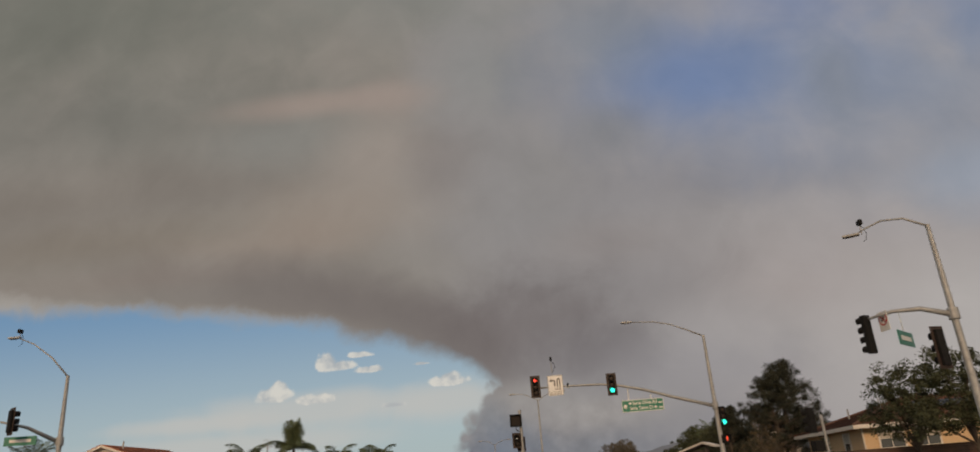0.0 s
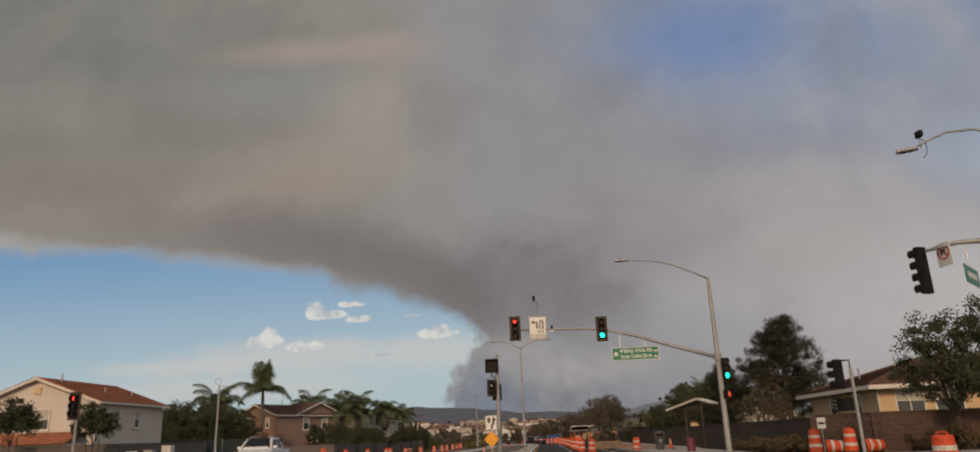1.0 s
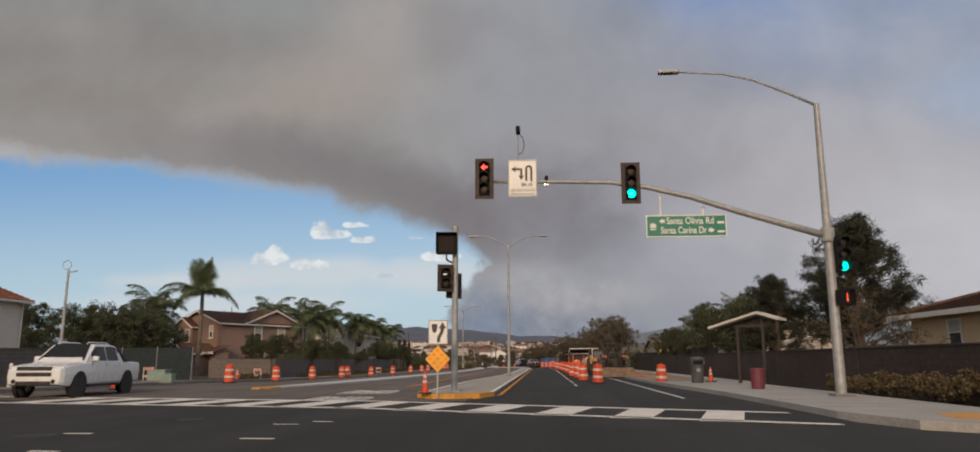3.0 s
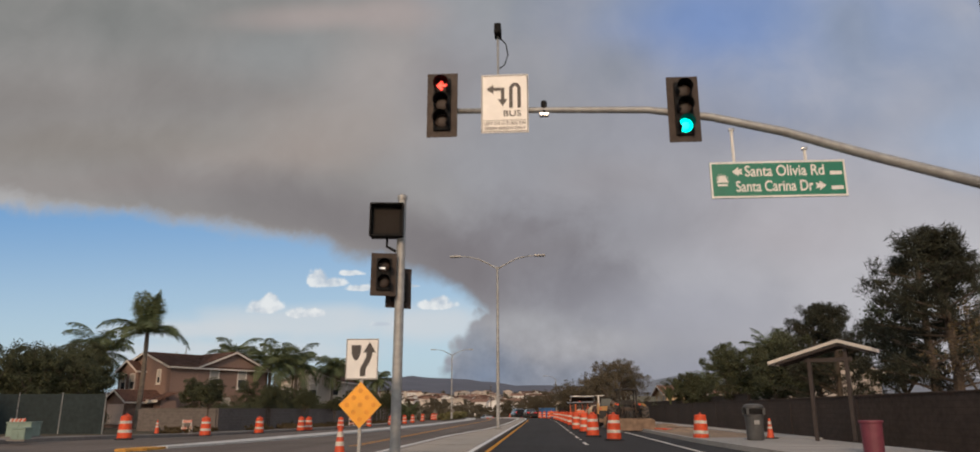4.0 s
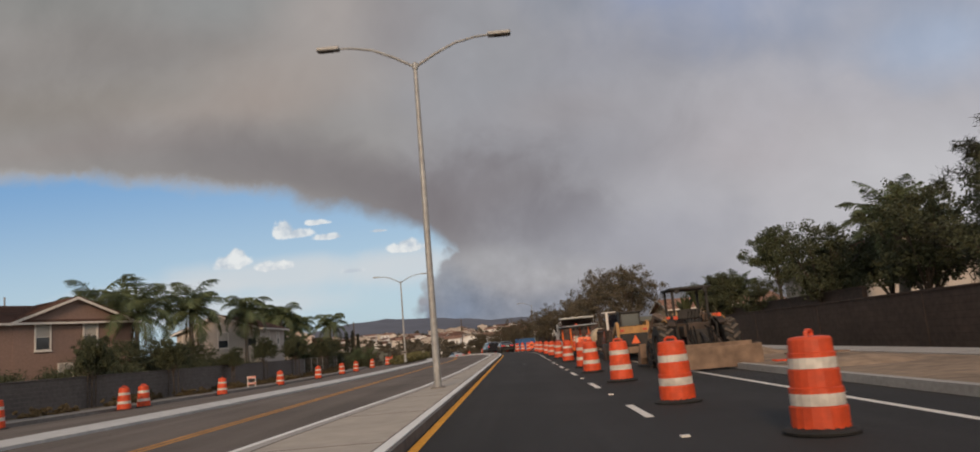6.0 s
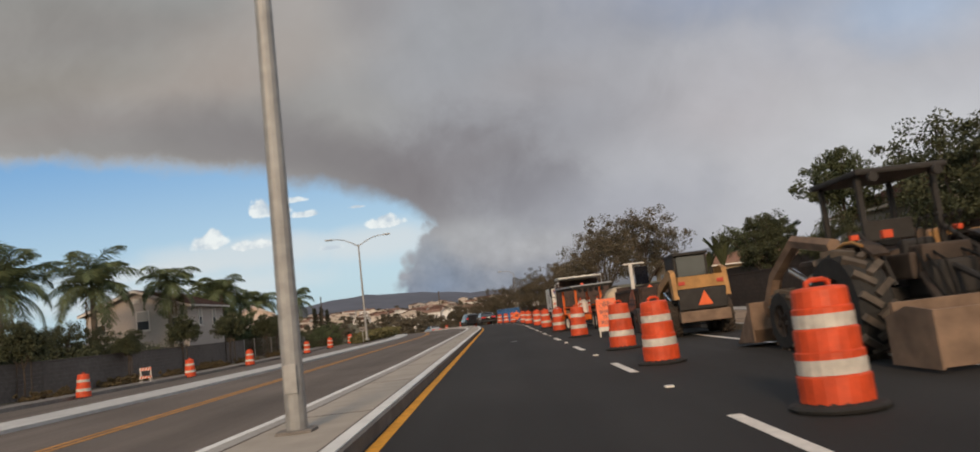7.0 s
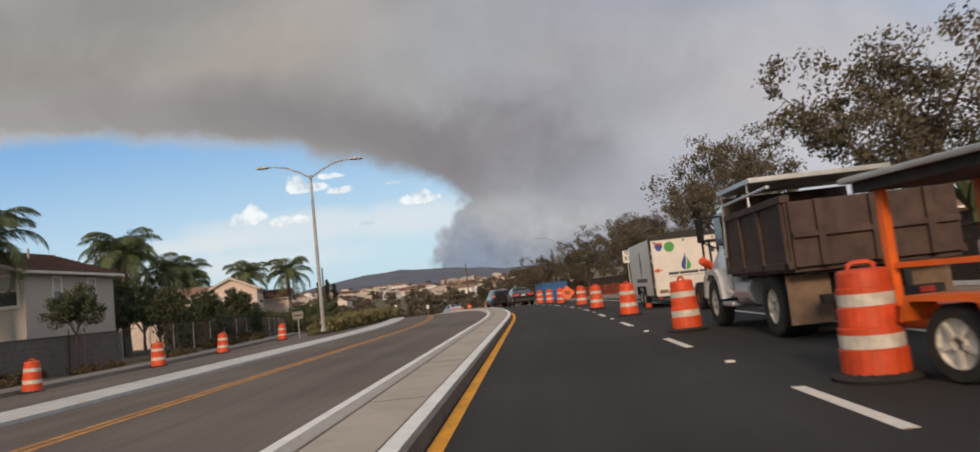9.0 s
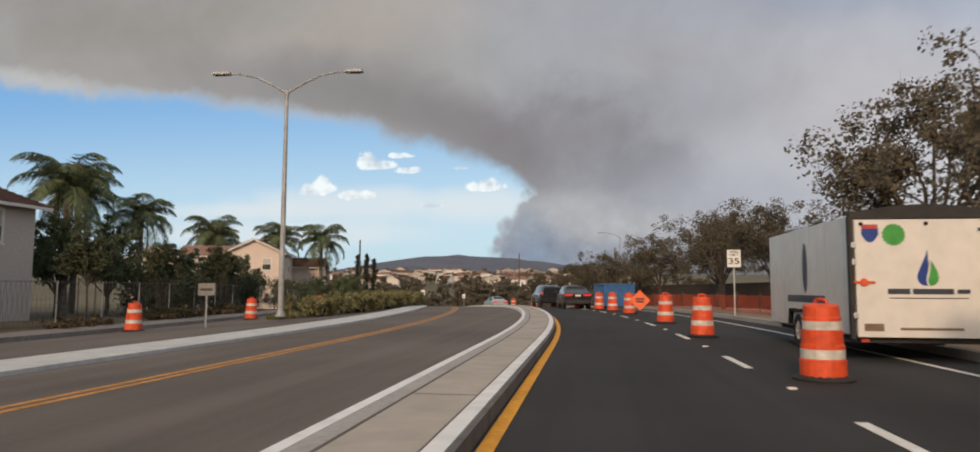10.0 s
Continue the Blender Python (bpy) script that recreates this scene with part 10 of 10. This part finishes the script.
def speed_sign():
    t = thing("speed_sign", pose(5.95, 134.0, 0.12), "white speed limit sign reading 35 on a thin post", "traffic sign")
    bm = bmesh.new()
    part("post", box(bm, -0.03, 0.03, 0.02, 0.07, 0, 2.7, 0.005), GALV, t)
    bm = bmesh.new()
    p = part("panel", box(bm, -0.27, 0.27, 0, 0.012, 1.98, 2.7, 0.004), SIGN_WHITE, t)
    writing("SPEED", 0.12, SIGN_BLACK, p, 0, -0.003, 2.61, width=0.38)
    writing("LIMIT", 0.12, SIGN_BLACK, p, 0, -0.003, 2.49, width=0.34)
    writing("35", 0.34, SIGN_BLACK, p, 0, -0.003, 2.22, width=0.42)
    return t


speed_sign()


def small_sign(x, y, h, w, hh, label, mat_, yaw=0, z=0.12):
    t = thing("small_sign", pose(x, y, z, 0, 0, yaw), label, "sign")
    bm = bmesh.new()
    part("post", tube(bm, [(0, 0.03, 0), (0, 0.03, h)], 0.025, 6), GALV, t)
    bm = bmesh.new()
    p = part("panel", box(bm, -w / 2, w / 2, 0, 0.012, h - hh, h, 0.004), mat_, t)
    bm = bmesh.new()
    part("print_bar", box(bm, -w * 0.38, w * 0.38, -0.004, 0, h - hh * 0.62, h - hh * 0.42), SIGN_BLACK if mat_ is not SIGN_BLACK else SIGN_WHITE, p, "bar of print too small to read")
    return t


small_sign(-9.95, 120.9, 1.15, 0.46, 0.32, "small weathered notice on a post by the island", GREY_CONCRETE)
small_sign(12.0, 38.0, 1.5, 0.4, 0.45, "small grey notice on a post by the corner", SIGN_WHITE, 15)
small_sign(-21.4, 43.4, 1.2, 0.55, 0.3, "small notice on a post on the corner", SIGN_WHITE)
small_sign(-13.2, 160, 1.3, 0.3, 0.42, "small white sign far along the road", SIGN_WHITE, 0, -0.25)
small_sign(-11.6, 170, 1.2, 0.28, 0.36, "small white sign far along the road", SIGN_WHITE, 0, -0.55)


def cabinet(x, y, w, d_, h, mat_, label, yaw=0, z=0.14):
    t = thing("utility_cabinet", pose(x, y, z, 0, 0, yaw), label, "utility box")
    bm = bmesh.new()
    part("body", box(bm, -w / 2, w / 2, -d_ / 2, d_ / 2, 0.05, h, 0.02), mat_, t)
    bm = bmesh.new()
    part("lid", box(bm, -w / 2 - 0.03, w / 2 + 0.03, -d_ / 2 - 0.03, d_ / 2 + 0.03, h + 0.001, h + 0.05, 0.01), mat_, t)
    bm = bmesh.new()
    part("plinth", box(bm, -w / 2 - 0.08, w / 2 + 0.08, -d_ / 2 - 0.08, d_ / 2 + 0.08, 0, 0.05), GREY_CONCRETE, t)
    bm = bmesh.new()
    part("door_seam", box(bm, -0.006, 0.006, -d_ / 2 - 0.003, -d_ / 2, 0.1, h - 0.06), MACHINE_BLACK, t)
    return t


PALE_GREEN = material("pale_green_paint", (0.22, 0.30, 0.25), 0.6, vary=0.12, grain=4)
cabinet(-23.2, 50.6, 0.58, 0.5, 1.42, BOX_WHITE, "pale metal utility cabinet beside the wall")
cabinet(-22.9, 47.9, 0.5, 0.45, 1.2, CONCRETE, "grey utility cabinet on the corner")
cabinet(-19.6, 59.5, 0.9, 0.8, 0.55, PALE_GREEN, "low pale green utility box", 10)
cabinet(-17.4, 56.4, 0.5, 0.4, 0.4, PALE_GREEN, "small green utility box at the kerb")
for x, y in ((-21.9, 46.6), (-21.2, 46.9), (-21.0, 50.5), (-20.6, 51.2)):
    bm = bmesh.new()
    b_ = thing("bollard", pose(x, y, 0.14), "white round bollard on the corner", "bollard", "bollards on the corner")
    part("body", lathe(bm, [(0.08, 0), (0.08, 0.9), (0.05, 0.96), (0.01, 0.98)], 12), SIGN_WHITE, b_)
    bm = bmesh.new()
    part("foot", lathe(bm, [(0.12, 0), (0.11, 0.03)], 12), GREY_CONCRETE, b_)

# wooden and steel utility poles
WOOD = material("weathered_pole_wood", (0.12, 0.09, 0.065), 0.95, vary=0.3, grain=6, bump=0.4, bump_scale=30)
t = thing("utility_pole", pose(-22.3, 55.3, 0.1), "slim grey pole with a round hoop antenna on top", "utility pole")
bm = bmesh.new()
part("pole", tube(bm, [(0, 0, 0), (0, 0, 5.5)], (0.09, 0.05), 8), GALV, t)
bm = bmesh.new()
part("hoop", tube(bm, [(-0.1 + 0.22 * math.cos(2 * math.pi * k / 14), 0, 5.5 + 0.22 + 0.22 * math.sin(2 * math.pi * k / 14)) for k in range(15)], 0.018, 5), GALV, t)
bm = bmesh.new()
part("arm", tube(bm, [(0, 0, 5.35), (0.45, 0, 5.42)], 0.03, 5), GALV, t)
for x, y, h in ((-33.6, 206.4, 8.3), (-14, 250, 8.5), (5, 240, 9)):
    t = thing("utility_pole", pose(x, y, 0), "plain weathered wooden pole far along the road", "utility pole")
    bm = bmesh.new()
    part("pole", tube(bm, [(0, 0, -4.6), (0, 0, h)], (0.16, 0.11), 8), WOOD, t)
    bm = bmesh.new()
    part("cap", lathe(bm, [(0.115, h), (0.1, h + 0.06)], 8), GALV, t)

# orange mesh fence along the works
MESH = material("orange_mesh", (0.62, 0.10, 0.03), 0.7, vary=0.2, grain=6, bump=0.0)
t = thing("mesh_fence", pose(0, 0, 0), "sagging orange plastic mesh fence on stakes", "fence")
yy = 127.0
while yy < 166:
    x = 8.4 + bend(yy)
    x2 = 8.4 + bend(yy + 3)
    bm = bmesh.new()
    part("stake", tube(bm, [(x, yy, 0.1 + dip(yy)), (x, yy, 1.1 + dip(yy))], 0.02, 5), WOOD, t)
    bm = bmesh.new()
    for k in range(9):
        z = 0.2 + 0.09 * k + dip(yy)
        tube(bm, [(x, yy, z), ((x + x2) / 2, yy + 1.5, z - 0.07), (x2, yy + 3, z)], 0.013, 3)
    for k in range(13):
        f_ = k / 12
        tube(bm, [(x + (x2 - x) * f_, yy + 3 * f_, 0.14 + dip(yy)), (x + (x2 - x) * f_, yy + 3 * f_, 0.92 + dip(yy))], 0.012, 3)
    part("mesh_panel", bm, MESH, t)
    yy += 3.0


def heap(x, y, w, h, mat_, label, name, seed, z=0.1):
    bm = bmesh.new()
    n, rings = 18, 6
    rows = []
    for r_ in range(rings):
        q = 1 - r_ / rings
        rows.append([bm.verts.new((w * q * math.cos(2 * math.pi * k / n) * (1 + 0.18 * noise.noise(Vector((k * 0.7, seed, r_)))), w * 0.8 * q * math.sin(2 * math.pi * k / n), h * (1 - q ** 1.8) * (1 + 0.2 * noise.noise(Vector((k * 0.5, r_, seed)))))) for k in range(n)])
    top_ = bm.verts.new((0, 0, h))
    for a, b in zip(rows, rows[1:]):
        for k in range(n):
            bm.faces.new((a[k], a[(k + 1) % n], b[(k + 1) % n], b[k]))
    for k in range(n):
        bm.faces.new((rows[-1][k], rows[-1][(k + 1) % n], top_))
    return smooth(solid(name, bm, mat_, label, "heap", m=pose(x, y, z)))


heap(8.2, 132.5, 1.0, 0.8, GREY_CONCRETE, "pale rubble heap beside the works", "rubble_heap", 2)
heap(8.4, 78.0, 1.1, 0.25, DIRT, "low heap of tan dirt on the verge", "dirt_heap", 5)
heap(8.0, 69.5, 1.4, 0.18, DIRT, "low spread of dug-up dirt", "dirt_heap", 9)
for k, (x, y, r_) in enumerate(((7.6, 71.5, 20), (8.1, 72.6, 80), (7.9, 70.6, 140), (8.6, 73.2, 10))):
    bm = bmesh.new()
    t = thing("plank", pose(x, y, 0.16 + 0.05 * (k % 2), 3, 2, r_), "rough board lying on the dirt", "plank")
    part("board", box(bm, -0.9, 0.9, -0.1, 0.1, 0, 0.04, 0.005), DUSTY_TAN if k % 2 else ORANGE, t)

# patches, cracks and covers in the asphalt
for x, y, r_ in ((-7.5, 33.5, 0.33), (-4.2, 31.0, 0.30), (-6.5, 36.8, 0.30), (0.9, 92.0, 0.12)):
    bm = bmesh.new()
    c = solid("manhole_cover", lathe(bm, [(r_, 0.0), (r_ * 0.98, 0.006), (r_ * 0.9, 0.008)], 20), MACHINE_BLACK if r_ > 0.2 else GALV, "round iron cover set in the asphalt", "manhole cover", kind="structure", m=pose(x, y, 0.001))
t = thing("paint_remnants", pose(0, 0, 0), "ground-off remnants of old lane paint", "road marking", kind="structure")
rr_ = random.Random(4)
for k in range(11):
    x, y = rr_.uniform(-9, -3.5), rr_.uniform(27, 38)
    bm = bmesh.new()
    part("fleck", box(bm, x, x + rr_.uniform(0.15, 0.6), y, y + rr_.uniform(0.05, 0.1), 0.0005, 0.004), LINE_WHITE, t)
